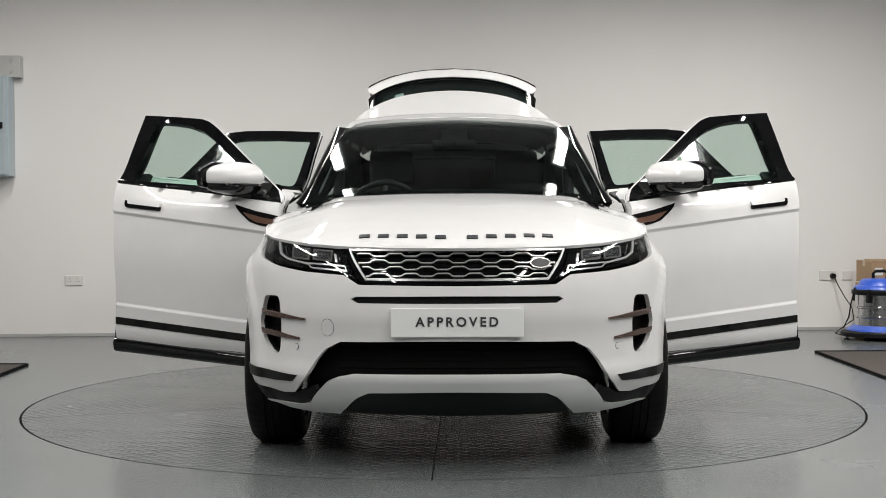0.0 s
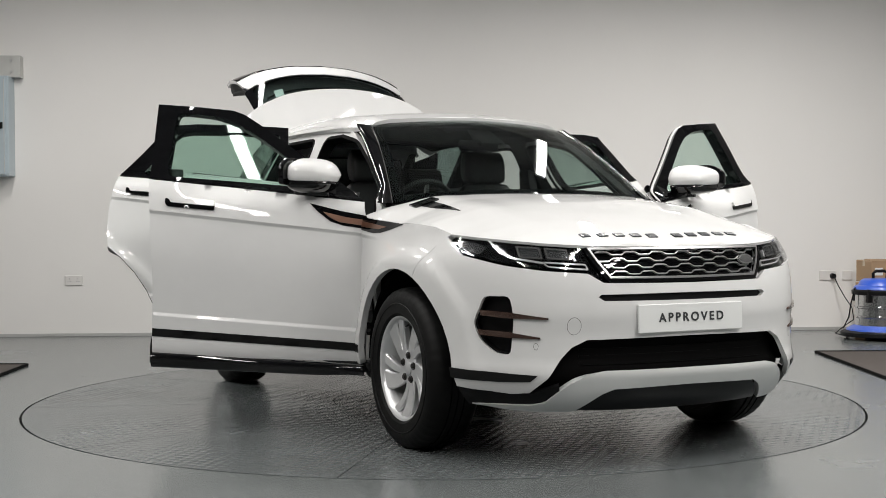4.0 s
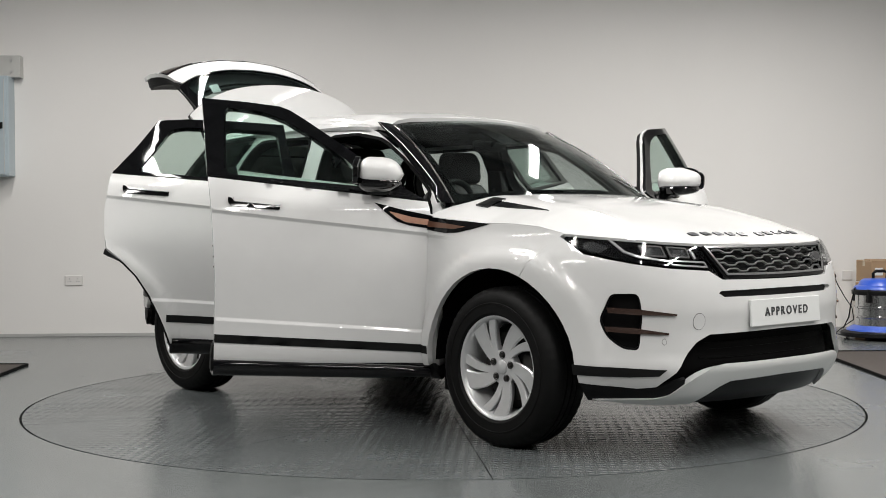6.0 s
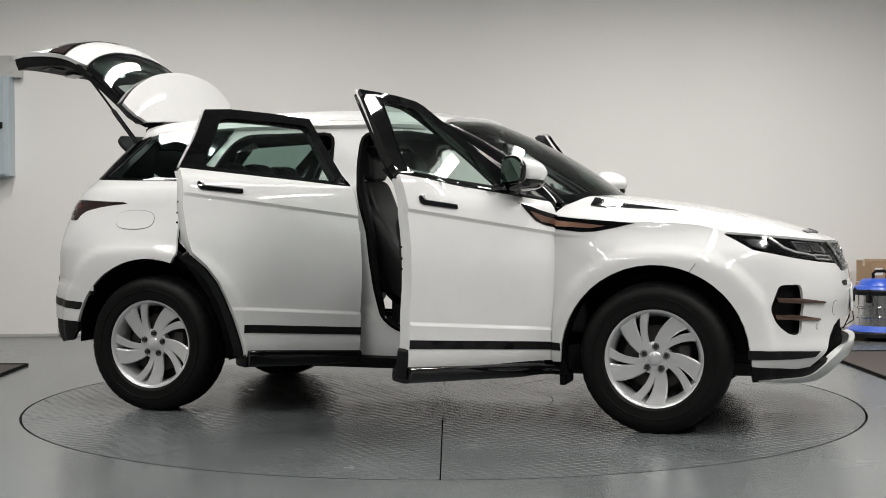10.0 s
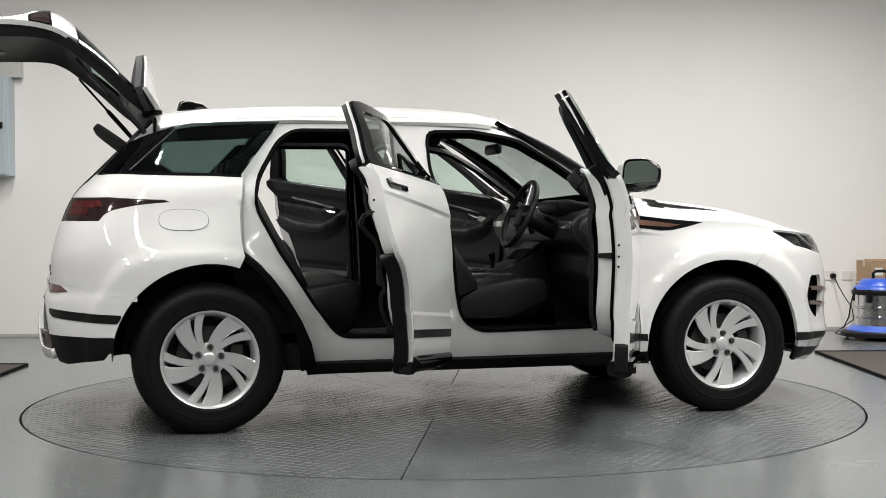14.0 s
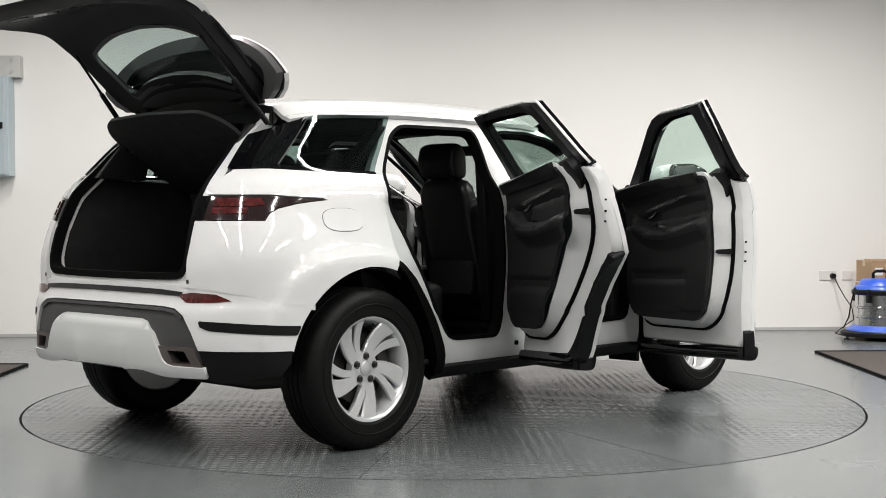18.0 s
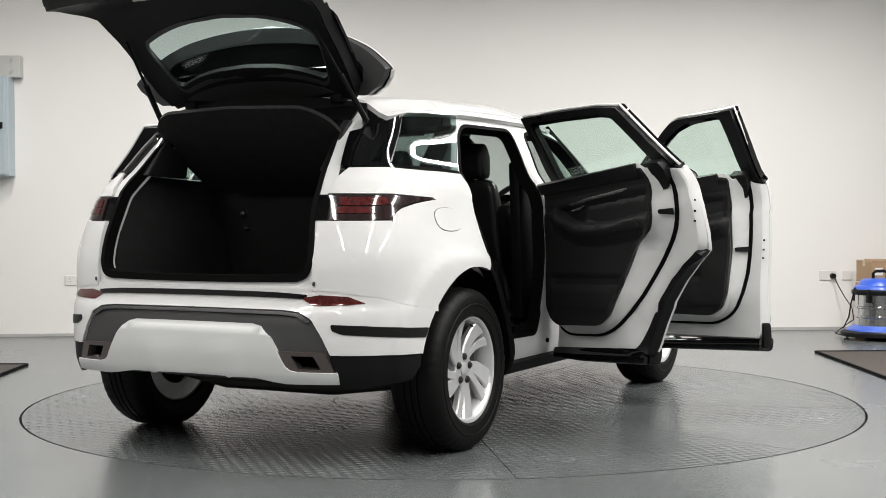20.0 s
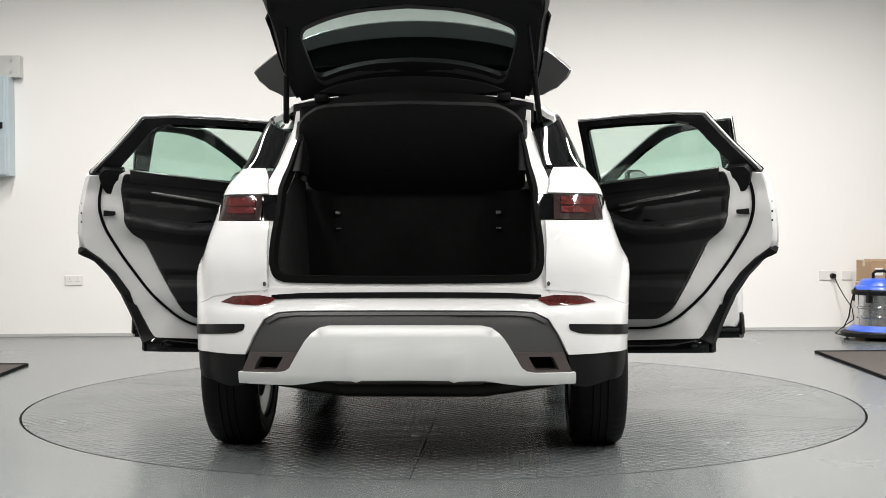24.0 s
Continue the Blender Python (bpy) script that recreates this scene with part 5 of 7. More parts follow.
def mirror(side, root):
    made = []
    y = side * 0.870
    def shape(q):
        q = q.copy()
        w = 1 - 0.35 * max(0, q.y * side)
        if q.x < 0:
            q.x *= 0.55
        else:
            q.x *= (1 - 0.25 * abs(q.z))
        q.z = q.z * w
        return q
    made.append(blob((0.585, y + side * 0.01, 1.230), (0.135, 0.125, 0.074), PAINT, "mirror_housing", root, "white door mirror housing", 3.6, 32, shape))
    made.append(blob((0.580, y + side * 0.01, 1.185), (0.132, 0.116, 0.046), GLOSS_BLACK, "mirror_base", root, "gloss black lower mirror shell", 3.6, 28, shape))
    bm = prism(rounded([(y - side * 0.085, 1.165), (y + side * 0.14, 1.175), (y + side * 0.145, 1.265), (y + side * 0.06, 1.305), (y - side * 0.07, 1.30)], 0.03), 0.490, 0.515, "yz", 0.004)
    made.append(part("mirror_rim", bm, GLOSS_BLACK, root, smooth=40))
    bm = prism(rounded([(y - side * 0.072, 1.178), (y + side * 0.125, 1.187), (y + side * 0.13, 1.262), (y + side * 0.052, 1.293), (y - side * 0.06, 1.288)], 0.03), 0.486, 0.4905, "yz")
    made.append(part("mirror_glass", bm, MIRROR, root, "mirror glass"))
    for ob in made:
        for v in ob.data.vertices:
            v.co.y = side * 0.88 + 0.86 * (v.co.y - side * 0.88)
            v.co.x -= 0.36 * (side * v.co.y - 0.87) + 0.035
            v.co.y += side * 0.02
    part("mirror_stalk", boxed((0.53, min(side * 0.79, side * 0.86), 1.125), (0.64, max(side * 0.80, side * 0.90), 1.17), 0.012), GLOSS_BLACK, root, smooth=40)


def even(poly, surf):
    """A gently curved sheet that runs through a surface's mean over an outline: flat glass has no waves."""
    q = np.array(poly, float)
    gx, gz = np.meshgrid(np.linspace(q[:, 0].min(), q[:, 0].max(), 24), np.linspace(q[:, 1].min(), q[:, 1].max(), 16))
    keep = inside(gx.ravel(), gz.ravel(), poly)
    x, z = gx.ravel()[keep], gz.ravel()[keep]
    def terms(a, b):
        return np.stack([np.ones_like(a), a, b, a * b, a * a, b * b], -1)
    p = surf(x, z)
    fit_x = np.linalg.lstsq(terms(x, z), p[:, 0], rcond=None)[0]
    fit = np.linalg.lstsq(terms(x, z), p[:, 1], rcond=None)[0]

    def f(a, b):
        a, b = np.broadcast_arrays(np.asarray(a, float), np.asarray(b, float))
        return np.stack([terms(a, b) @ fit_x, terms(a, b) @ fit, b], -1)
    return f


GLASS_F = rounded([(0.60, 1.160), (0.44, 1.290), (0.30, 1.388), (0.17, 1.468), (0.08, 1.502), (-0.02, 1.512), (-0.105, 1.516), (-0.118, 1.20)], 0.03)
GLASS_R = rounded([(-0.280, 1.204), (-0.315, 1.492), (-0.55, 1.496), (-0.80, 1.493), (-0.88, 1.480), (-1.025, 1.258), (-1.01, 1.244)], 0.03)
for sd in (-1, 1):
    door("front_door", sd, DOOR_F, GLASS_F, 0.835, 64.8 if sd < 0 else 66.4, True)
    door("rear_door", sd, DOOR_R, GLASS_R, -0.172, 61.0 if sd < 0 else 64.5, False)


# ---- wheels ----
def wheel(x, side):
    root = new("wheel")
    root.parent = car
    root.matrix_local = pose(x, side * 0.8125, HUB_Z, 0, 0, 0 if side > 0 else 180)
    W2, RO, RI = 0.120, 0.362, 0.236
    prof = [(RI - 0.006, -0.105), (RI + 0.01, -0.118), (0.275, -W2), (0.31, -W2 - 0.003), (0.335, -0.114), (0.352, -0.098), (RO - 0.002, -0.075), (RO, -0.05), (RO, -0.036), (RO - 0.007, -0.035), (RO - 0.007, -0.029), (RO + 0.001, -0.028),
            (RO + 0.001, -0.004), (RO - 0.007, -0.003), (RO - 0.007, 0.003), (RO + 0.001, 0.004), (RO + 0.001, 0.028), (RO - 0.007, 0.029), (RO - 0.007, 0.035), (RO, 0.036), (RO, 0.05), (RO - 0.002, 0.075), (0.352, 0.098), (0.335, 0.114), (0.31, W2 + 0.003), (0.275, W2), (RI + 0.01, 0.118), (RI - 0.006, 0.105)]
    ridged = []
    for r, y in prof:
        ridged.append((r, y))
        if abs(abs(y) - W2) < 1e-6:
            g = math.copysign(1, y)
            ring = [(0.284, y + g * 0.001), (0.286, y + g * 0.004), (0.291, y + g * 0.004), (0.293, y + g * 0.001)]
            ridged += ring if y < 0 else []
            if y > 0:
                ridged[-1:-1] = ring[::-1]
    bm = lathe(ridged, 144)
    for v in bm.verts:
        # cross cuts in the shoulder blocks
        rr = math.hypot(v.co.x, v.co.z)
        if abs(v.co.y) > 0.045 and rr > 0.330 and round(math.atan2(v.co.z, v.co.x) / (2 * math.pi) * 144) % 3 == 0:
            v.co.x *= (rr - 0.003) / rr
            v.co.z *= (rr - 0.003) / rr
    part("tyre", bm, TYRE, root, "black road tyre", smooth=30)
    prof = [(0.15, -0.09), (0.215, -0.10), (0.236, -0.104), (0.239, -0.108), (0.232, -0.11), (0.222, -0.095), (0.208, -0.06), (0.200, 0.0), (0.204, 0.06), (0.217, 0.092), (0.222, 0.100), (0.2285, 0.107), (0.2365, 0.109), (0.239, 0.105), (0.236, 0.100), (0.228, 0.094)]
    part("rim_barrel", lathe(prof, 72), ALLOY, root, "silver alloy rim", smooth=35)
    # brake disc, caliper, hub
    part("brake_disc", capped(lathe([(0.06, 0.02), (0.155, 0.02), (0.155, -0.005), (0.06, -0.005)], 40)), DARK_METAL, root, smooth=30)
    part("caliper", boxed((-0.165, -0.04, -0.07), (-0.10, 0.045, 0.07), 0.015), DARK_METAL, root, smooth=40)
    part("hub_back", capped(lathe([(0.195, -0.02), (0.07, -0.02), (0.07, 0.06)], 32)), DARK_METAL, root, smooth=30)
    def spoke(a_in, a_out, w_in, w_out, bend, name):
        """A curved flat spoke from the hub to the rim; angles in degrees, widths in metres."""
        bm = bmesh.new()
        rows = []
        N = 9
        for i in range(N):
            t = i / (N - 1)
            r = 0.050 + (0.2185 - 0.050) * t
            a = radians(a_in + (a_out - a_in) * t + bend * math.sin(math.pi * t))
            w = w_in + (w_out - w_in) * t ** 1.2
            depth = 0.070 + 0.022 * t ** 2
            d = w / r / 2
            pts = []
            for off, dep in ((-1, depth - 0.007), (-0.82, depth), (0.82, depth), (1, depth - 0.007), (0.7, depth - 0.032), (-0.7, depth - 0.032)):
                b = a + off * d
                pts.append(bm.verts.new((r * math.cos(b), dep, r * math.sin(b))))
            rows.append(pts)
        for p, q in zip(rows, rows[1:]):
            for k in range(6):
                bm.faces.new((p[k], p[(k + 1) % 6], q[(k + 1) % 6], q[k]))
        bm.faces.new(rows[0][::-1])
        bm.faces.new(rows[-1])
        part(name, bm, ALLOY, root, smooth=35)
    for k in range(5):
        a = 90 + 72 * k
        spoke(a - 34, a - 11.5, 0.030, 0.050, 0, "spoke")
        spoke(a - 59, a - 37, 0.052, 0.096, 0, "spoke")
        c = radians(a + 4)
        bm = lathe([(0.0005, 0.082), (0.010, 0.082), (0.011, 0.078), (0.011, 0.060), (0.0165, 0.060), (0.0165, 0.0755), (0.0145, 0.0765)], 12)
        bmesh.ops.translate(bm, vec=(0.056 * math.cos(c), 0, 0.056 * math.sin(c)), verts=bm.verts)
        part("wheel_nut", bm, DARK_METAL, root, smooth=30)
    part("hub_cap", lathe([(0.0005, 0.080), (0.026, 0.079), (0.032, 0.075), (0.034, 0.062)], 24), ALLOY, root, "silver hub cap", smooth=40)
    part("hub_face", lathe([(0.03, 0.071), (0.066, 0.070), (0.078, 0.066), (0.080, 0.03)], 32), ALLOY, root, smooth=40)
    c = radians(100)
    part("valve", tube([(0.20 * math.cos(c), 0.085, 0.20 * math.sin(c)), (0.19 * math.cos(c), 0.10, 0.19 * math.sin(c))], 0.004, 6), SATIN_BLACK, root)
    return root


for xw in (AXLE, -AXLE):
    for sd in (-1, 1):
        wheel(xw, sd)


# ---- tail ----
tf = tail_skin()
rarch = [RX(x, z, 1) for x, z in circle(-AXLE, HUB_Z, 0.455, 6, 138, 166)]
rear = mirrored([(0.0, 0.722), R(0.55, 0.722), R(0.68, 0.715), RX(-1.93, 0.695, 1), RX(-1.80, 0.655, 1), *rarch, RX(-1.79, 0.47, 1), R(0.655, 0.475), R(0.62, 0.55), R(0.575, 0.62), R(0.52, 0.648), R(0.44, 0.655), (0.0, 0.657)])
panel("rear_bumper", rear, tf, PAINT, car, gap=0.001, step=0.035, thick=0.02, label="white rear bumper")
panel("bumper_top_strip", mirrored([(0.0, 0.730), R(0.40, 0.727), R(0.545, 0.718), R(0.545, 0.700), R(0.40, 0.705), (0.0, 0.707)]), tf, GLOSS_BLACK, car, thick=0.02, lift=0.004, gap=0, label="gloss black strip")
panel("bumper_ledge", mirrored([(0.0, 0.745), R(0.60, 0.745), R(0.60, 0.715), (0.0, 0.715)]), tail_skin(0.004), PAINT, car, thick=0.02, gap=0)
diff = mirrored([(0.0, 0.654), R(0.44, 0.652), R(0.52, 0.645), R(0.575, 0.617), R(0.62, 0.548), R(0.65, 0.475), R(0.675, 0.385), R(0.64, 0.36), (0.0, 0.365)])
panel("rear_diffuser", diff, tail_skin(0.012), GREY_TRIM, car, holes=tuple(rounded([R(s * 0.59, 0.471), R(s * 0.617, 0.417), R(s * 0.523, 0.417), R(s * 0.492, 0.471)], 0.008) for s in (-1, 1)), step=0.05, thick=0.02, gap=0.001, label="satin grey rear diffuser")
panel("diffuser_lip", mirrored([(0.0, 0.652), R(0.44, 0.650), R(0.52, 0.643), R(0.575, 0.613), R(0.56, 0.603), R(0.51, 0.630), R(0.44, 0.637), (0.0, 0.639)]), tail_skin(0.004), GREY_TRIM, car, step=0.05, thick=0.02, gap=0)
SKID = material("pale_silver_paint", (0.62, 0.63, 0.62), 0.55, metal=0.1, coat=0.12, vary=0.04)


def skid_tail(u, z):
    p = tail_skin(-0.012)(u, z)
    y = p[..., 1]
    p[..., 0] += 0.02 * smooth((0.55 - np.asarray(z)) / -0.04) - 0.012 * np.exp(-((np.abs(y) - 0.20) / 0.03) ** 2) * smooth((0.54 - np.asarray(z)) / 0.08)
    return p


sk = mirrored([(0.0, 0.598), R(0.305, 0.597), R(0.345, 0.588), R(0.375, 0.566), R(0.40, 0.537), R(0.437, 0.475), R(0.465, 0.425), R(0.485, 0.411), R(0.52, 0.405), R(0.678, 0.404), R(0.678, 0.357), R(0.46, 0.354), R(0.40, 0.361), R(0.32, 0.374), R(0.215, 0.374), R(0.195, 0.368), R(0.175, 0.376), (0.0, 0.377)])
panel("rear_skid_plate", sk, skid_tail, SKID, car, step=0.03, thick=0.03, gap=0, label="pale silver rear skid plate")
for sd in (-1, 1):
    o = [R(sd * 0.632, 0.486), R(sd * 0.672, 0.400), R(sd * 0.475, 0.402), R(sd * 0.436, 0.488)]
    h = rounded([R(sd * 0.590, 0.471), R(sd * 0.617, 0.417), R(sd * 0.523, 0.417), R(sd * 0.492, 0.471)], 0.008)
    panel("exhaust_finisher", o, tf, material("bronze_grey_metal", (0.12, 0.10, 0.095), 0.35, metal=0.6, coat=0.4), car, holes=(h,), thick=0.04, lift=0.004, gap=0, label="bronze grey exhaust finisher")
    # black sheet behind the hole, standing in for the shade inside it
    panel("exhaust_opening", shrunk(h, -0.01), tail_skin(0.05), RUBBER, car, thick=0.01, gap=0)
    lo = [R(sd * 0.655, 0.474), RX(-1.785, 0.468, sd), RX(-1.79, 0.42, sd), RX(-1.83, 0.365, sd), R(sd * 0.74, 0.335), R(sd * 0.68, 0.345), R(sd * 0.675, 0.39)]
    panel("rear_corner_trim", lo, tail_skin(0.006), SATIN_BLACK, car, thick=0.02, gap=0, label="black rear corner trim")
    st = rounded([R(sd * 0.655, 0.60), R(sd * 0.66, 0.575), R(sd * 0.70, 0.560), RX(-1.765, 0.535, sd), RX(-1.745, 0.575, sd), R(sd * 0.76, 0.595)], 0.012)
    panel("rear_stripe", st, tf, STRIPE, car, thick=0.004, lift=0.003, gap=0, label="black stripe")
    rf = rounded([R(sd * 0.53, 0.706), R(sd * 0.60, 0.717), R(sd * 0.71, 0.711), R(sd * 0.768, 0.683), R(sd * 0.70, 0.676), R(sd * 0.575, 0.673), R(sd * 0.535, 0.695)], 0.008)
    panel("reflector", rf, tf, TAIL_RED, car, thick=0.006, lift=0.005, gap=0, label="red rear reflector")
    panel("bumper_bolt", circle(*R(sd * 0.575, 0.762), 0.009, 12), tf, GREY_TRIM, car, thick=0.006, lift=0.004, gap=0)
    panel("lamp_inner", [R(sd * 0.535, 1.125), R(sd * 0.61, 1.125), R(sd * 0.61, 1.02), R(sd * 0.545, 1.02)], tail_skin(0.01), GLOSS_BLACK, car, thick=0.02, gap=0)

# boot opening with its seal
boot_hole = rounded(mirrored([(0.0, 1.478), R(0.43, 1.466), R(0.468, 1.43), R(0.50, 1.30), R(0.53, 1.11), R(0.552, 0.85), R(0.54, 0.80), R(0.50, 0.782), (0.0, 0.776)]), 0.05, 4)
boot_out = mirrored([(0.0, 1.53), R(0.53, 1.515), R(0.525, 1.42), R(0.57, 1.25), R(0.60, 1.13), R(0.61, 1.01), R(0.60, 0.735), (0.0, 0.735)])
panel("boot_aperture", boot_out, tail_skin(0.018), INNER_PAINT, car, holes=(boot_hole,), step=0.06, thick=0.06, gap=0, label="white painted boot frame")
panel("boot_seal", shrunk(boot_hole, -0.014), tail_skin(0.010), RUBBER, car, holes=(shrunk(boot_hole, 0.016),), step=0.06, thick=0.05, gap=0, label="black rubber boot seal")
panel("boot_sill_plate", mirrored([(0.0, 0.792), R(0.50, 0.792), R(0.50, 0.776), (0.0, 0.772)]), tail_skin(0.012), SATIN_BLACK, car, thick=0.05, gap=0)

panel("boot_top_trim", mirrored([(0.0, 1.535), R(0.50, 1.52), R(0.49, 1.445), R(0.44, 1.455), (0.0, 1.465)]), tail_skin(0.0), SATIN_BLACK, car, thick=0.05, gap=0, label="black trim over the boot")

# ---- tailgate: built closed, then swung up ----
GATE_X, GATE_Z, GATE_A = -1.535, 1.575, 80.5
gate_turn = Matrix.Translation((GATE_X, 0, GATE_Z)) @ Matrix.Rotation(radians(GATE_A), 4, "Y") @ Matrix.Translation((-GATE_X, 0, -GATE_Z))
pane = rounded(mirrored([(0.0, 1.478), R(0.47, 1.465), R(0.545, 1.27), R(0.52, 1.252), (0.0, 1.247)]), 0.03)
low = mirrored([(0.0, 1.237), R(0.56, 1.237), R(0.592, 1.20), R(0.605, 1.13), R(0.602, 1.02), R(0.57, 0.83), R(0.555, 0.745), R(0.50, 0.726), (0.0, 0.722)])

def gate_skin(inset=0.0):
    base = tail_skin(inset)

    def f(u, z):
        p = base(u, z)
        y, z = p[..., 1], p[..., 2]
        p[..., 0] -= (0.03 + 0.11 * (1 - (y / 0.62) ** 2)) * np.exp(-((z - 1.19) / 0.23) ** 2)
        return p
    return f


gf = gate_skin()
gate = panel("tailgate", low, gf, PAINT, car, step=0.04, thick=0.025)
tagged(gate, "white tailgate raised on gas struts, black lining inside")
band = mirrored([(0.0, 1.128), R(0.602, 1.126), R(0.600, 1.022), (0.0, 1.024)])
panel("lamp_band", band, gf, GLOSS_BLACK, gate, step=0.05, thick=0.008, lift=0.004, gap=0, label="gloss black band between the lamps")
for sd in (-1, 1):
    panel("gate_lamp", [R(sd * 0.40, 1.112), R(sd * 0.597, 1.116), R(sd * 0.597, 1.034), R(sd * 0.42, 1.034)], gf, TAIL_DARK, gate, thick=0.006, lift=0.007, gap=0, label="smoked dark red lamp segment")
panel("rear_window", shrunk(pane, -0.02), gate_skin(0.004), GATE_GLASS, gate, step=0.05, thick=0.005, gap=0, label="tinted rear window")
panel("window_border", mirrored([(0.0, 1.515), R(0.545, 1.50), R(0.595, 1.25), R(0.58, 1.239), (0.0, 1.239)]), gf, GLOSS_BLACK, gate, holes=(shrunk(pane, -0.004),), step=0.05, thick=0.012, gap=0, label="gloss black window border")
lining_hole = rounded(mirrored([(0.0, 1.424), R(0.25, 1.434), R(0.41, 1.455), R(0.45, 1.44), R(0.492, 1.318), R(0.475, 1.290), (0.0, 1.268)]), 0.03)
line_in = mirrored([(0.0, 1.535), R(0.54, 1.52), R(0.56, 1.46), R(0.585, 1.25), R(0.59, 1.10), R(0.57, 0.86), R(0.54, 0.75), (0.0, 0.745)])
panel("gate_lining", line_in, gate_skin(0.06), CARD, gate, holes=(lining_hole,), step=0.04, thick=0.03, gap=0, label="black moulded lining")
panel("gate_rim", line_in, gate_skin(0.02), CARD, gate, holes=(shrunk(line_in, 0.05),), step=0.06, thick=0.05, gap=0)
lens = mirrored([(0.0, 1.447), R(0.20, 1.452), R(0.36, 1.466), R(0.45, 1.482), R(0.30, 1.500), (0.0, 1.512)])
panel("upper_garnish", lens, gate_skin(0.098), GREY_TRIM, gate, step=0.05, thick=0.012, gap=0, label="dark grey upper lining panel")
panel("window_lip", shrunk(lining_hole, -0.014), gate_skin(0.086), GREY_TRIM, gate, holes=(shrunk(lining_hole, -0.001),), step=0.04, thick=0.016, gap=0)
for sd in (-1, 1):
    panel("grab_recess", rounded([R(sd * 0.36, 0.79), R(sd * 0.36, 0.85), R(sd * 0.24, 0.85), R(sd * 0.24, 0.79)], 0.015), gate_skin(0.0915), GREY_TRIM, gate, thick=0.004, gap=0)
panel("pull_recess", rounded([R(-0.30, 0.80), R(-0.30, 0.85), R(-0.16, 0.85), R(-0.16, 0.80)], 0.015), gate_skin(0.092), SATIN_BLACK, gate, thick=0.006, gap=0)
panel("latch_plate", rounded([R(-0.06, 0.76), R(-0.06, 0.82), R(0.06, 0.82), R(0.06, 0.76)], 0.01), gate_skin(0.095), STEEL, gate, thick=0.01, gap=0, label="steel latch")
panel("window_label", [R(-0.41, 1.345), R(-0.41, 1.302), R(-0.345, 1.302), R(-0.345, 1.345)], gate_skin(0.014), PLATE_WHITE, gate, thick=0.001, gap=0, label="small white label on the glass")


def spoiler(bend, drop):
    def f(y, t):
        y, t = np.asarray(y, float), np.asarray(t, float)
        k = (y / 0.68) ** 2
        x = -1.545 + 0.03 * k - t * (0.314 - 0.10 * k - 0.05 * k ** 3)
        z = 1.60 - 0.052 * k - 0.02 * t - 0.10 * np.clip(np.abs(y) - 0.575, 0, 1) ** 1.0 - bend * t * t - drop * (1 - 0.55 * t)
        return np.stack([x, y, z], -1)
    return f


sp = rounded([(-0.57, 0.02), (0.57, 0.02), (0.64, 0.25), (0.68, 0.55), (0.70, 0.86), (0.60, 0.95), (0.4, 1.0), (-0.4, 1.0), (-0.60, 0.95), (-0.70, 0.86), (-0.68, 0.55), (-0.64, 0.25)], 0.035, 4)
panel("spoiler", sp, spoiler(0.012, 0.0), PAINT, gate, step=0.03, thick=0.022, gap=0, label="white roof spoiler")
panel("spoiler_underside", shrunk(sp, 0.004), spoiler(0.012, 0.024), SATIN_BLACK, gate, step=0.03, thick=0.012, gap=0, label="black spoiler underside")
well = rounded([(-0.46, 0.16), (0.46, 0.16), (0.55, 0.34), (0.56, 0.60), (0.47, 0.78), (-0.47, 0.78), (-0.56, 0.60), (-0.55, 0.34)], 0.09, 4)
panel("spoiler_rim", shrunk(sp, 0.008), spoiler(0.012, 0.050), GREY_TRIM, gate, holes=(well,), step=0.03, thick=0.03, gap=0, label="black moulded rim under the spoiler")
panel("brake_light", [(-0.16, 0.985), (0.16, 0.985), (0.16, 0.99), (-0.16, 0.99)], spoiler(0.012, 0.012), TAIL_RED, gate, thick=0.02, gap=0, step=0.1)
for ch in (gate, *gate.children):
    ch.data.transform(gate_turn)
# black cover over the roof's rear edge, seen below the raised gate
panel("roof_end_cover", [(-0.53, 0), (0.53, 0), (0.53, 1), (-0.53, 1)],
      lambda y, v: np.stack([-1.636 + 0.075 * (np.asarray(y) / 0.6) ** 2, y, 1.578 - 0.062 * (np.asarray(y) / 0.6) ** 2 - 0.085 * np.asarray(v)], -1), SATIN_BLACK, car, step=0.08, thick=0.012, gap=0, label="black cover at the roof's end")
# struts and hinges between body and gate
for sd in (-1, 1):
    low_pt = Vector((-1.62, sd * 0.555, 1.45))
    top_pt = gate_turn @ Vector((-1.84, sd * 0.50, 1.21))
    mid = low_pt.lerp(top_pt, 0.52)
    part("strut_tube", tube([low_pt, mid], 0.013, 10), SATIN_BLACK, car, "black gas strut", smooth=50)
    part("strut_rod", tube([mid, top_pt], 0.0065, 8), SATIN_BLACK, car, smooth=50)
    part("gate_hinge", boxed((-1.63, sd * 0.40 - 0.03, 1.535), (-1.53, sd * 0.40 + 0.03, 1.575), 0.008), SATIN_BLACK, car, smooth=40)


# ---- cabin, boot and underside ----
def slab(profile, y0, y1, mat, name, parent, bevel=0.02, label="", seg=3):
    """A body of one side profile (x, z) from y0 to y1 with soft edges."""
    return part(name, prism(profile, y0, y1, "xz", bevel, seg), mat, parent, label, smooth=50)


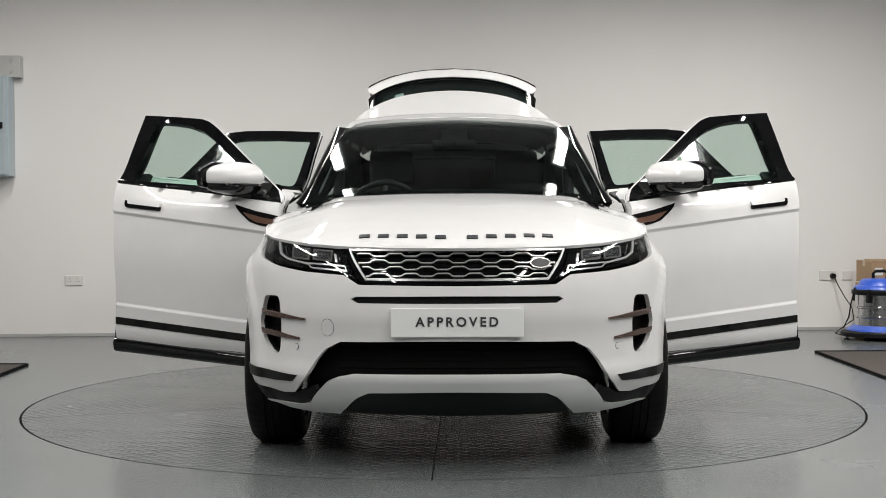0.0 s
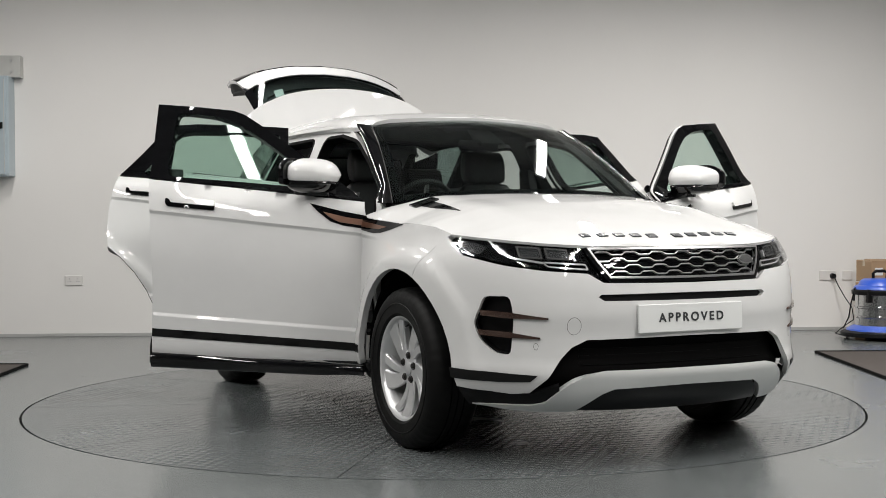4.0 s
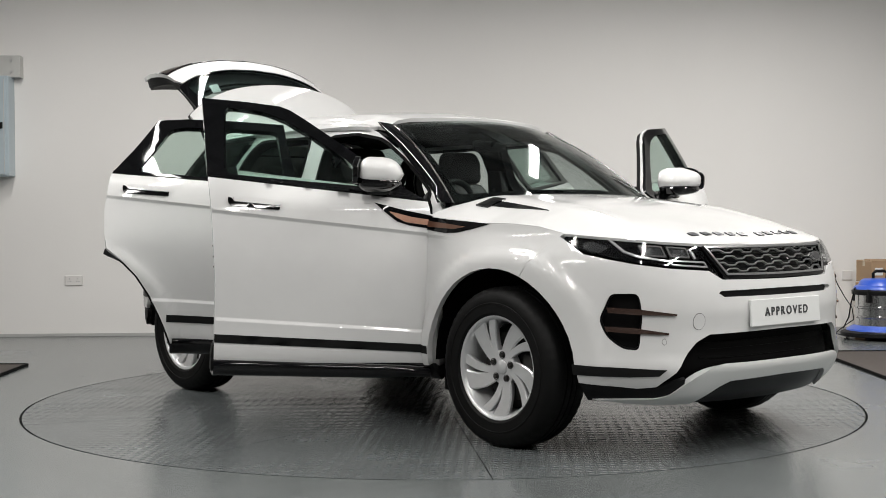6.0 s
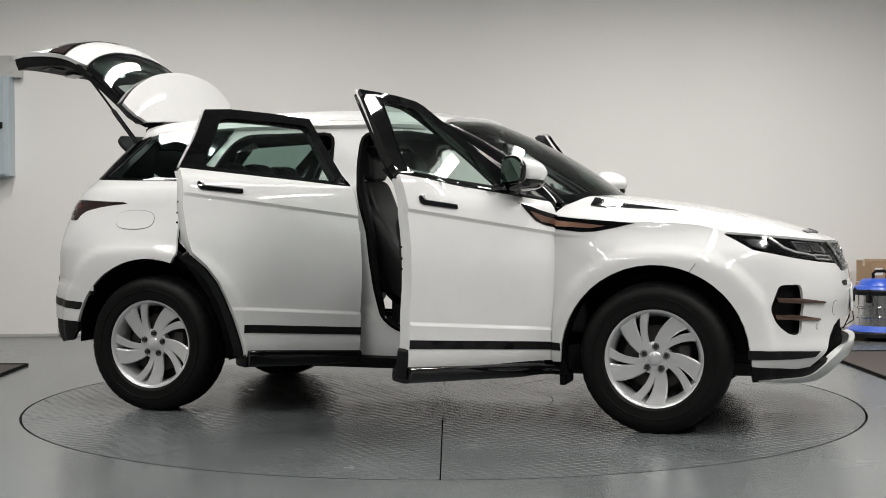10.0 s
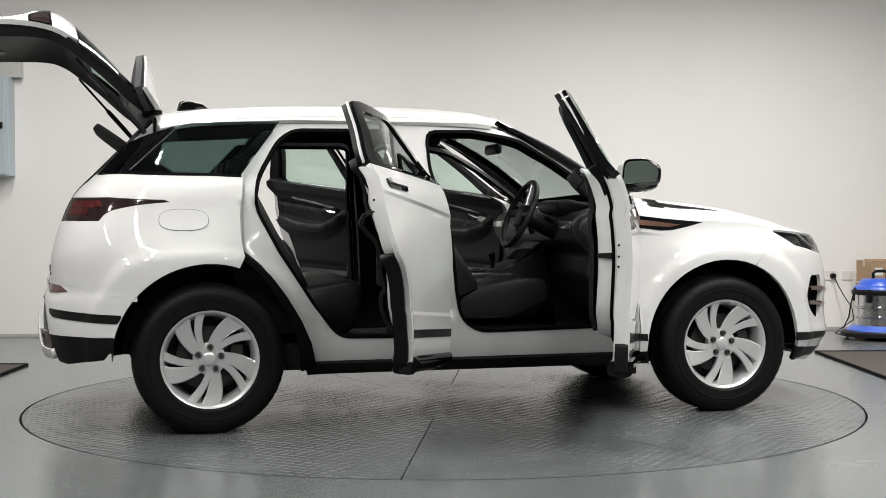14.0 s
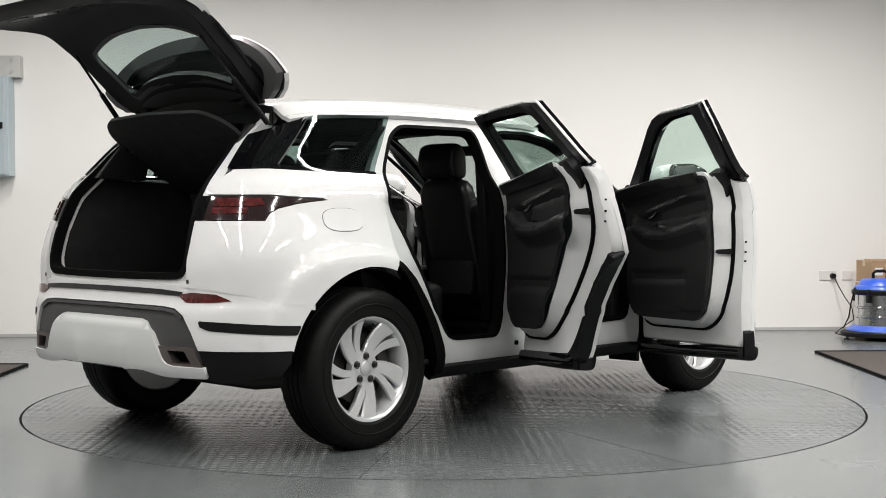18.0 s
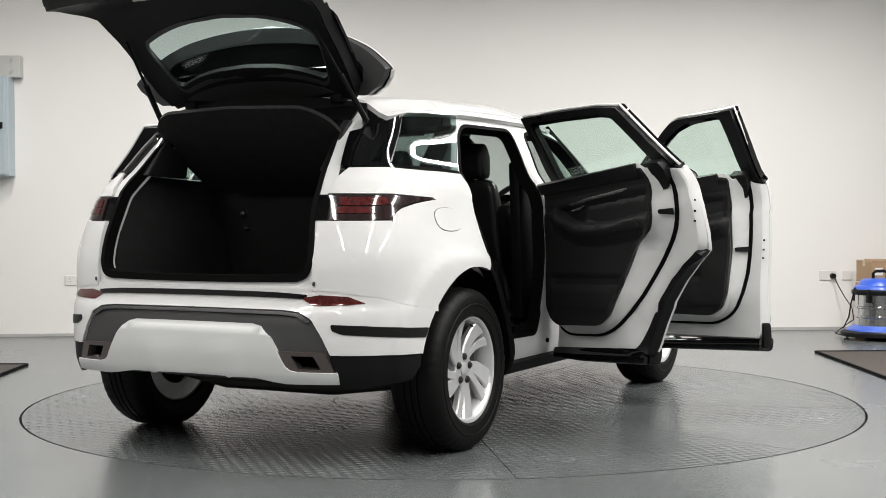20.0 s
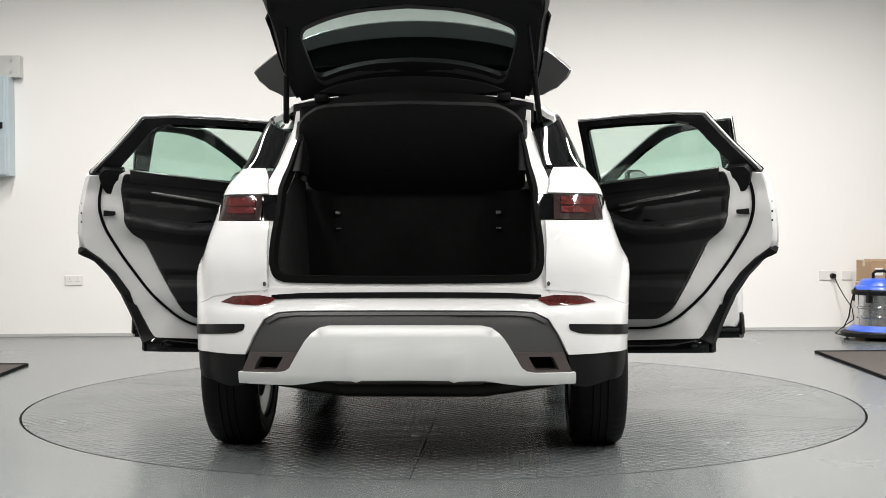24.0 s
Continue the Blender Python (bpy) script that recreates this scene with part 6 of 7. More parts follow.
slab([(-1.2, 0.27), (0.95, 0.27), (0.95, 0.40), (0.62, 0.355), (-0.40, 0.345), (-0.52, 0.40), (-1.2, 0.40)], -0.73, 0.73, CLOTH, "floor_pan", car, 0.01, "black carpeted floor")
slab([(-1.98, 0.405), (-1.75, 0.36), (-1.2, 0.27), (0.9, 0.22), (1.9, 0.24), (2.0, 0.32), (0.9, 0.29), (-1.98, 0.44)], -0.48, 0.48, DARK_METAL, "underbody", car, 0.01, "dark underbody")
slab([(0.86, 0.30), (2.0, 0.30), (2.03, 0.70), (1.9, 0.86), (1.4, 0.96), (0.95, 1.02), (0.86, 1.0)], -0.50, 0.50, SATIN_BLACK, "engine_bay", car, 0.01)
for sd in (-1, 1):
    part("inner_wing", prism([(0.84, 0.5), (0.84, 0.985), (1.3, 0.975), (1.7, 0.93), (1.7, 0.80), (0.95, 0.80)], sd * 0.50, sd * 0.80, "xz"), SATIN_BLACK, car)
    part("rear_arm", tube([(-1.34, sd * 0.70, 0.34), (-1.0, sd * 0.55, 0.30), (-0.75, sd * 0.50, 0.28)], 0.03, 8), DARK_METAL, car, smooth=50)
part("exhaust_box", boxed((-1.96, -0.33, 0.335), (-1.72, 0.33, 0.40), 0.035, None, 4), material("dull_exhaust_steel", (0.09, 0.07, 0.058), 0.6, metal=0.6, bump=0.3, vary=0.3), car, "dull steel silencer", smooth=50)
part("rear_subframe", tube([(-1.45, -0.62, 0.30), (-1.50, -0.3, 0.26), (-1.50, 0.3, 0.26), (-1.45, 0.62, 0.30)], 0.035, 8), DARK_METAL, car, smooth=50)
part("mud_guard", boxed((0.86, -0.80, 0.20), (0.89, -0.60, 0.36), 0.006), SATIN_BLACK, car)

# headliner under the roof
hl = [(x, float(roof_half(x)) - 0.035) for x in (0.17, -0.2, -0.6, -1.0, -1.4)]
panel("headliner", [(x, y) for x, y in hl] + [(x, -y) for x, y in hl[::-1]], lambda x, y: roof(x, y) - np.array([0, 0, 0.045]), LINER, car, step=0.12, thick=0.02, gap=0, label="dark headliner")

# dashboard, seen through the doors and the windscreen
slab([(0.98, 1.085), (0.72, 1.075), (0.60, 1.045), (0.555, 0.985), (0.58, 0.90), (0.66, 0.83), (0.64, 0.72), (0.72, 0.55), (0.80, 0.45), (0.98, 0.45)], -0.71, 0.71, LEATHER, "dashboard", car, 0.02, "black soft dashboard")
slab([(0.62, 1.04), (0.555, 1.05), (0.535, 1.105), (0.60, 1.125), (0.78, 1.095)], -0.53, -0.20, SATIN_BLACK, "instrument_hood", car, 0.02, "black instrument hood")
part("centre_screen", boxed((0.525, -0.15, 0.93), (0.545, 0.15, 1.045), 0.008, None), GLOSS_BLACK, car, "black touch screen", smooth=40)
part("lower_screen", prism([(0.43, 0.76), (0.445, 0.775), (0.585, 0.885), (0.59, 0.87)], -0.13, 0.13, "xz", 0.003), GLOSS_BLACK, car, "gloss black control panel")
slab([(0.62, 0.87), (0.42, 0.765), (0.20, 0.70), (-0.22, 0.70), (-0.26, 0.66), (-0.26, 0.36), (0.70, 0.36)], -0.125, 0.125, LEATHER, "centre_console", car, 0.02, "black centre console")
part("console_rail", boxed((-0.05, -0.128, 0.697), (0.42, -0.118, 0.712), 0.004), SILVER_TRIM, car)
part("gear_lever", tube([(0.33, -0.03, 0.73), (0.335, -0.03, 0.78), (0.325, -0.03, 0.82)], [0.012, 0.014, 0.024], 10), SATIN_BLACK, car, smooth=50)
part("console_trim", boxed((0.10, -0.095, 0.715), (0.40, 0.095, 0.728), 0.006), GLOSS_BLACK, car, "gloss black console panel", smooth=40)
for yc in (-0.05, 0.05):
    ring = lathe([(0.034, 0.0), (0.038, 0.004), (0.042, 0.0), (0.042, -0.01)], 20, "z")
    bmesh.ops.translate(ring, vec=(0.16, yc, 0.732), verts=ring.verts)
    part("cup_ring", ring, SILVER_TRIM, car, "bright cup holder ring", smooth=40)
part("armrest_lid", boxed((-0.27, -0.115, 0.70), (0.02, 0.115, 0.755), 0.025, None, 3), LEATHER, car, smooth=50)
for i, yv in enumerate((-0.60, 0.60)):
    part("air_vent", boxed((0.553, yv - 0.09, 0.965), (0.57, yv + 0.09, 1.005), 0.008), SILVER_TRIM, car, smooth=40)

# steering wheel on the right
SW = pose(0.385, -0.365, 1.045, 0, 0, 0) @ Matrix.Rotation(radians(-66), 4, "Y")
wheel_root = part("steering_wheel", tube([SW @ Vector((0.186 * math.cos(a), 0.186 * math.sin(a), 0)) for a in np.linspace(0, 2 * math.pi, 32, endpoint=False)], 0.0165, 10, True), LEATHER, car, "black leather steering wheel", smooth=60)
bm = bmesh.new()
box(bm, (-0.07, -0.085, -0.05), (0.065, 0.085, 0.0), 0.03, SW, 3)
part("airbag_cover", bm, SATIN_BLACK, wheel_root, smooth=50)
for a in (0, 180, 270):
    c, s = math.cos(radians(a + 90)), math.sin(radians(a + 90))
    part("spoke", tube([SW @ Vector((0.05 * c, 0.05 * s, -0.02)), SW @ Vector((0.12 * c, 0.12 * s, -0.012)), SW @ Vector((0.18 * c, 0.18 * s, 0))], [0.022, 0.016, 0.012], 8), SILVER_TRIM if a == 270 else SATIN_BLACK, wheel_root, smooth=50)
part("steering_column", tube([SW @ Vector((0, 0, -0.04)), SW @ Vector((0, 0, -0.30))], 0.05, 12), SATIN_BLACK, car, smooth=50)

# interior mirror
part("interior_mirror", boxed((0.325, -0.12, 1.385), (0.365, 0.12, 1.445), 0.018, None, 3), SATIN_BLACK, car, "black interior mirror", smooth=50)
part("mirror_arm", tube([(0.36, 0.0, 1.42), (0.42, 0.0, 1.47)], 0.012, 8), SATIN_BLACK, car)
part("camera_cover", prism([(0.34, 1.50), (0.52, 1.42), (0.40, 1.45)], -0.07, 0.07, "xz"), SATIN_BLACK, car)


def cushion(outline, y0, y1, mat, name, parent, bulge=0.03, label="", seg=10):
    """A padded block: its side profile drawn across y, fuller in the middle and rounded at the ends."""
    bm = bmesh.new()
    c = Vector((sum(p[0] for p in outline) / len(outline), sum(p[1] for p in outline) / len(outline)))
    rows = []
    for k in range(seg + 1):
        t = -1 + 2 * k / seg
        shrink = 1 - 0.22 * abs(t) ** 5
        yy = (y0 + y1) / 2 + (y1 - y0) / 2 * math.sin(t * math.pi / 2) ** 1.0
        row = []
        for p in outline:
            q = c + (Vector(p) - c) * (shrink + bulge * (1 - t * t))
            row.append(bm.verts.new((q.x, yy, q.y)))
        rows.append(row)
    n = len(outline)
    for p, q in zip(rows, rows[1:]):
        for j in range(n):
            bm.faces.new((p[j], p[(j + 1) % n], q[(j + 1) % n], q[j]))
    bm.faces.new(rows[0][::-1])
    bm.faces.new(rows[-1])
    return part(name, bm, mat, parent, label, smooth=55)


def front_seat(y):
    root = part("seat_rail", boxed((-0.30, y - 0.20, 0.35), (0.30, y + 0.20, 0.46), 0.02), SATIN_BLACK, car)
    root.name = "front_seat"
    tagged(root, "black leather front seat")
    cushion(rounded([(-0.22, 0.47), (-0.24, 0.60), (-0.10, 0.625), (0.12, 0.655), (0.30, 0.675), (0.345, 0.63), (0.33, 0.54), (0.20, 0.47)], 0.05, 4), y - 0.15, y + 0.15, LEATHER, "seat_cushion", root, 0.02)
    back = rounded([(-0.13, 0.60), (-0.25, 0.55), (-0.33, 0.62), (-0.43, 0.95), (-0.475, 1.17), (-0.46, 1.215), (-0.41, 1.22), (-0.345, 1.05), (-0.255, 0.85), (-0.20, 0.68)], 0.04, 4)
    cushion(back, y - 0.17, y + 0.17, LEATHER, "seat_back", root, 0.04)
    for sg in (-1, 1):
        cushion(rounded([(-0.20, 0.60), (-0.08, 0.66), (0.15, 0.70), (0.28, 0.70), (0.30, 0.60), (0.10, 0.50), (-0.20, 0.50)], 0.04, 3), y + sg * 0.20 - 0.055, y + sg * 0.20 + 0.055, LEATHER, "seat_bolster", root, 0.02, "", 6)
        cushion(rounded([(-0.08, 0.66), (-0.22, 0.60), (-0.33, 0.75), (-0.43, 1.05), (-0.40, 1.10), (-0.30, 1.0), (-0.17, 0.80)], 0.04, 3), y + sg * 0.205 - 0.05, y + sg * 0.205 + 0.05, LEATHER, "back_bolster", root, 0.02, "", 6)
        part("headrest_post", tube([(-0.445, y + sg * 0.06, 1.18), (-0.465, y + sg * 0.06, 1.28)], 0.007, 6), STEEL, root)
    cushion(rounded([(-0.40, 1.225), (-0.50, 1.235), (-0.535, 1.31), (-0.51, 1.405), (-0.455, 1.42), (-0.405, 1.36)], 0.04, 4), y - 0.125, y + 0.125, LEATHER, "headrest", root, 0.03)
    part("map_pocket", prism(rounded([(y - 0.15, 0.62), (y + 0.15, 0.62), (y + 0.16, 0.80), (y - 0.16, 0.80)], 0.03), -0.405, -0.375, "yz", 0.008), CLOTH, root)
    for ch in (root, *root.children):
        ch.data.transform(Matrix.Translation((0.17, 0, 0)))
    return root


front_seat(-0.365)
front_seat(0.365)
bench = cushion(rounded([(-0.98, 0.45), (-1.0, 0.66), (-0.80, 0.685), (-0.60, 0.715), (-0.53, 0.69), (-0.52, 0.56), (-0.60, 0.42)], 0.05, 4), -0.62, 0.62, LEATHER, "rear_bench", car, 0.02, "black leather rear bench", 12)
for y0, y1 in ((-0.61, -0.145), (-0.135, 0.135), (0.145, 0.61)):
    cushion(rounded([(-0.80, 0.66), (-0.92, 0.60), (-1.02, 0.75), (-1.20, 1.16), (-1.16, 1.20), (-1.09, 1.18), (-0.97, 0.95), (-0.86, 0.78)], 0.05, 4), y0, y1, LEATHER, "bench_back", bench, 0.02)
for yc in (-0.37, 0.0, 0.37):
    cushion(rounded([(-1.08, 1.20), (-1.17, 1.205), (-1.21, 1.27), (-1.19, 1.335), (-1.12, 1.345), (-1.075, 1.29)], 0.03, 4), yc - 0.12, yc + 0.12, LEATHER, "headrest", bench, 0.03)
# boot: floor, sides and the tilted load cover
slab([(-2.02, 0.72), (-1.10, 0.70), (-1.10, 0.74), (-2.02, 0.765)], -0.56, 0.56, CLOTH, "boot_floor", car, 0.006, "black boot carpet")
slab([(-1.12, 0.72), (-1.07, 0.74), (-1.24, 1.17), (-1.28, 1.16)], -0.60, 0.60, CLOTH, "seat_rear_trim", car, 0.008)
for sd in (-1, 1):
    part("boot_side", prism([(-2.0, 0.74), (-1.1, 0.72), (-1.25, 1.20), (-1.86, 1.23), (-1.96, 1.08)], sd * 0.525, sd * 0.60, "xz", 0.008), CLOTH, car, smooth=40)
    part("pillar_trim_inner", prism([(-1.0, 1.46), (-1.05, 1.46), (-1.28, 1.22), (-1.20, 1.22)], sd * 0.60, sd * 0.68, "xz", 0.008), SATIN_BLACK, car, smooth=40)
    part("quarter_trim_inner", prism([(-1.58, 1.215), (-1.86, 1.225), (-1.67, 1.45), (-1.52, 1.46)], sd * 0.46, sd * 0.50, "xz", 0.008), CARD, car, smooth=40)
    part("rear_side_trim", prism([(-1.15, 0.45), (-0.90, 0.45), (-0.95, 0.62), (-1.05, 0.80), (-1.16, 1.0), (-1.18, 1.20), (-1.30, 1.20)], sd * 0.60, sd * 0.72, "xz", 0.01), CARD, car, smooth=40)
    part("tie_down", boxed((-1.235, sd * 0.375 - 0.012, 0.975), (-1.215, sd * 0.375 + 0.012, 0.982), 0.002), STEEL, car)
    part("seat_catch", boxed((-1.262, sd * 0.375 - 0.013, 1.043), (-1.235, sd * 0.375 + 0.013, 1.060), 0.004), STEEL, car)
cover = rounded([(-1.845, -0.38), (-1.86, 0.0), (-1.845, 0.38), (-1.77, 0.48), (-1.30, 0.50), (-1.30, -0.50), (-1.77, -0.48)], 0.08, 4)
panel("load_cover", cover, lambda x, y: np.stack([x, y, 1.165 + (-1.30 - x) * 0.625 + 0.02 * np.sin((x + 1.3) * 6)], -1), CLOTH, car, step=0.08, thick=0.018, gap=0, label="black load cover tilted up")
# sun visors and grab handles under the roof
for yv in (-0.33, 0.33):
    part("sun_visor", boxed((0.02, yv - 0.19, 1.50), (0.20, yv + 0.19, 1.52), 0.008, None), LINER, car, smooth=40)
part("roof_console", boxed((0.05, -0.10, 1.53), (0.27, 0.10, 1.555), 0.012), SATIN_BLACK, car, smooth=40)
for sd in (-1, 1):
    part("pillar_cover", prism([(-0.235, 1.31), (-0.345, 1.31), (-0.32, 0.95), (-0.30, 0.50), (-0.12, 0.50), (-0.155, 0.95)], sd * 0.64, sd * 0.70, "xz", 0.01), SATIN_BLACK, car, smooth=40)
    part("sill_plate", boxed((-0.05, min(sd * 0.66, sd * 0.76), 0.425), (0.74, max(sd * 0.66, sd * 0.76), 0.436), 0.004), STEEL, car, "bright sill plate", smooth=30)
    part("kick_panel", boxed((0.74, min(sd * 0.60, sd * 0.72), 0.40), (0.86, max(sd * 0.60, sd * 0.72), 1.0), 0.01), CARD, car)
    # belts on the centre pillars, strikers and a data sticker
    part("seat_belt", tube([(-0.27, sd * 0.635, 1.20), (-0.26, sd * 0.64, 0.85), (-0.24, sd * 0.64, 0.46)], 0.022, 6, False, 0.12), CLOTH, car)
    part("striker", tube([(-0.135, sd * 0.80, 0.82), (-0.165, sd * 0.815, 0.82), (-0.165, sd * 0.815, 0.86), (-0.135, sd * 0.80, 0.86)], 0.005, 6), STEEL, car)
    part("data_sticker", boxed((-0.215, min(sd * 0.797, sd * 0.801), 0.50), (-0.18, max(sd * 0.797, sd * 0.801), 0.60), 0), INK, car)
    part("sill_plug", tube([(-0.20, sd * 0.79, 0.385), (-0.20, sd * 0.803, 0.385)], 0.012, 12), RUBBER, car)


# ---- things along the wall ----
BOX_BLUE = material("pale_blue_grey_enamel", (0.42, 0.49, 0.53), 0.35, bump=0.1, scale=90, vary=0.05)
GREY_STEEL = material("galvanised_grey", (0.52, 0.52, 0.50), 0.45, metal=0.3, vary=0.08)
SOCKET = material("white_socket_plastic", (0.72, 0.70, 0.68), 0.35, vary=0.03)


def place(ob, m):
    ob.matrix_world = m
    return ob


cab = part("cabinet_body", boxed((-0.45, -0.20, 0.0), (0.10, 0.0, 0.85), 0.008), BOX_BLUE)
cab.name = "electrical_cabinet"
tagged(cab, "pale blue-grey steel electrical cabinet fixed to the white wall", "cabinet")
place(cab, wall_pose(-3.785, 1.385, 0.0))
part("door", boxed((-0.44, -0.215, 0.012), (0.075, -0.198, 0.838), 0.006), BOX_BLUE, cab)
part("door_rim", prism([(0.060, 0.03), (0.065, 0.03), (0.065, 0.82), (0.060, 0.82)], -0.219, -0.214, "xz"), GREY_STEEL, cab)
part("lock", boxed((0.022, -0.228, 0.40), (0.052, -0.212, 0.455), 0.004), SATIN_BLACK, cab, "black lock")
tr = part("trunking_body", boxed((-0.6, -0.11, 0.0), (0.168, 0.0, 0.185), 0.006), GREY_STEEL)
tr.name = "cable_trunking"
tagged(tr, "grey metal cable trunking on the wall above the cabinet", "trunking")
place(tr, wall_pose(-3.775, 2.23, 0.0))
for zz in (0.045, 0.14):
    part("screw", tube([(0.09, -0.116, zz), (0.09, -0.108, zz)], 0.012, 10), STEEL, tr)


def socket(x, z, w, plugs, name, label):
    s = part("plate", boxed((-w / 2, -0.012, -0.043), (w / 2, 0.0, 0.043), 0.004), SOCKET)
    s.name = name
    tagged(s, label, "socket", "wall sockets")
    place(s, wall_pose(x, z, 0.0))
    for cx in plugs:
        for dx, dz, ww, hh in ((0, 0.014, 0.004, 0.008), (-0.011, -0.008, 0.007, 0.004), (0.011, -0.008, 0.007, 0.004)):
            part("pin_hole", boxed((cx + dx - ww / 2, -0.0135, dz - hh / 2), (cx + dx + ww / 2, -0.0118, dz + hh / 2)), INK, s)
        part("switch", boxed((cx - 0.030, -0.015, 0.020), (cx - 0.018, -0.011, 0.034), 0.001), SOCKET, s)
    return s


socket(-3.20, 0.487, 0.150, (-0.036, 0.036), "double_socket", "white double wall socket")
s1 = socket(3.45, 0.490, 0.146, (0.036,), "plugged_socket", "white wall socket with a black plug in it")
part("plug", tube([(0.045, -0.012, -0.005), (0.045, -0.05, -0.005)], [0.026, 0.022], 12), SATIN_BLACK, s1, "black plug")
socket(3.632, 0.492, 0.086, (), "fused_outlet", "white blank wall outlet")

# wet and dry vacuum cleaner
BLUE = material("bright_blue_plastic", (0.03, 0.10, 0.55), 0.32, coat=0.4, bump=0.1, scale=150, vary=0.06)
vac = new("vacuum_cleaner")
tagged(vac, "blue and steel drum vacuum cleaner on a black wheeled base", "vacuum cleaner")
vac.matrix_world = pose(3.635, 3.52, 0, 0, 0, 12)
part("base_ring", lathe([(0.02, 0.03), (0.29, 0.025), (0.315, 0.035), (0.315, 0.06), (0.28, 0.075), (0.02, 0.075)], 40, "z"), SATIN_BLACK, vac, "black base", smooth=40)
part("foot_skirt", lathe([(0.23, 0.06), (0.275, 0.062), (0.268, 0.088), (0.222, 0.112), (0.20, 0.118)], 40, "z"), BLUE, vac, "blue skirt", smooth=40)
part("drum", lathe([(0.198, 0.10), (0.198, 0.178), (0.206, 0.183), (0.206, 0.195), (0.198, 0.20), (0.198, 0.258), (0.206, 0.263), (0.206, 0.275), (0.198, 0.28), (0.198, 0.375)], 48, "z"), material("polished_drum_steel", (0.55, 0.55, 0.55), 0.16, metal=1.0, vary=0.1), vac, "polished steel drum", smooth=40)
part("drum_collar", lathe([(0.20, 0.368), (0.226, 0.372), (0.228, 0.402), (0.215, 0.415), (0.1, 0.42)], 40, "z"), SATIN_BLACK, vac, smooth=40)
part("motor_head", lathe([(0.212, 0.412), (0.210, 0.432), (0.196, 0.446), (0.176, 0.450), (0.160, 0.486), (0.13, 0.502), (0.06, 0.508), (0.001, 0.508)], 40, "z"), BLUE, vac, "blue motor head", smooth=45)
part("carry_handle", tube([(-0.06, 0, 0.49), (-0.065, 0, 0.545), (-0.04, 0, 0.565), (0.04, 0, 0.565), (0.065, 0, 0.545), (0.06, 0, 0.49)], 0.013, 8), SATIN_BLACK, vac, "black handle", smooth=50)
for a in (130, 215, 262):
    c, s = math.cos(radians(a)), math.sin(radians(a))
    part("clip", boxed((0.205 * c - 0.02, 0.205 * s - 0.02, 0.31), (0.205 * c + 0.02, 0.205 * s + 0.02, 0.42), 0.006), SATIN_BLACK, vac)
part("inlet", tube([(0.05, -0.19, 0.17), (0.06, -0.25, 0.165)], 0.035, 14), SATIN_BLACK, vac, smooth=50)
for a in (40, 140, 220, 320):
    c, s = math.cos(radians(a)), math.sin(radians(a))
    part("castor", lathe([(0.001, -0.012), (0.028, -0.012), (0.03, 0.0), (0.028, 0.012), (0.001, 0.012)], 16), SATIN_BLACK, vac, smooth=40).matrix_local = pose(0.26 * c, 0.26 * s, 0.031)
part("power_cord_stub", tube([(-0.215, 0.02, 0.43), (-0.235, 0.05, 0.30), (-0.25, 0.06, 0.18), (-0.30, 0.06, 0.09)], 0.006, 8), SATIN_BLACK, vac, smooth=50)
p0 = wall_point(3.495, 0.485, 0.05)
cable = tube([p0, p0 + Vector((0.02, -0.04, -0.07)), p0 + Vector((0.06, -0.10, -0.17)), p0 + Vector((0.10, -0.2, -0.27)), p0 + Vector((0.07, -0.35, -0.36)), p0 + Vector((-0.06, -0.45, -0.42)), p0 + Vector((-0.15, -0.55, -0.462)), p0 + Vector((-0.10, -0.70, -0.475)), (3.36, 3.52, 0.012)], 0.0042, 8)
tagged(part("power_cable", cable, SATIN_BLACK, None, smooth=60), "thin black power cable hanging from the wall socket", "cable")

# cardboard boxes behind it
KRAFT = material("brown_cardboard", (0.36, 0.24, 0.14), 0.8, bump=0.15, scale=60, vary=0.1, vscale=5)


def carton(w, d, h, m, label):
    root = part("carton_body", boxed((-w / 2, -d / 2, 0), (w / 2, d / 2, h), 0.004), KRAFT)
    root.name = "cardboard_box"
    tagged(root, label, "box", "cardboard boxes")
    place(root, m)
    for sg in (-1, 1):
        fl = part("flap", boxed((-w / 2 + 0.003, 0.0, 0.0), (w / 2 - 0.003, d / 2 - 0.004, 0.004), 0.001), KRAFT, root)
        fl.matrix_local = pose(0, sg * d / 2, h, 4 if sg < 0 else -4, 0, 0 if sg < 0 else 180)
    part("tape", boxed((-w / 2 - 0.001, -0.025, h * 0.75), (-w / 2 - 0.0002, 0.025, h + 0.001)), material("pale_tape", (0.5, 0.42, 0.3), 0.3), root)
    part("shipping_label", boxed((-w / 2 + 0.03, -d / 2 - 0.002, h * 0.35), (-w / 2 + 0.10, -d / 2 - 0.0005, h * 0.7)), PLATE_WHITE, root, "white paper label")
    return root


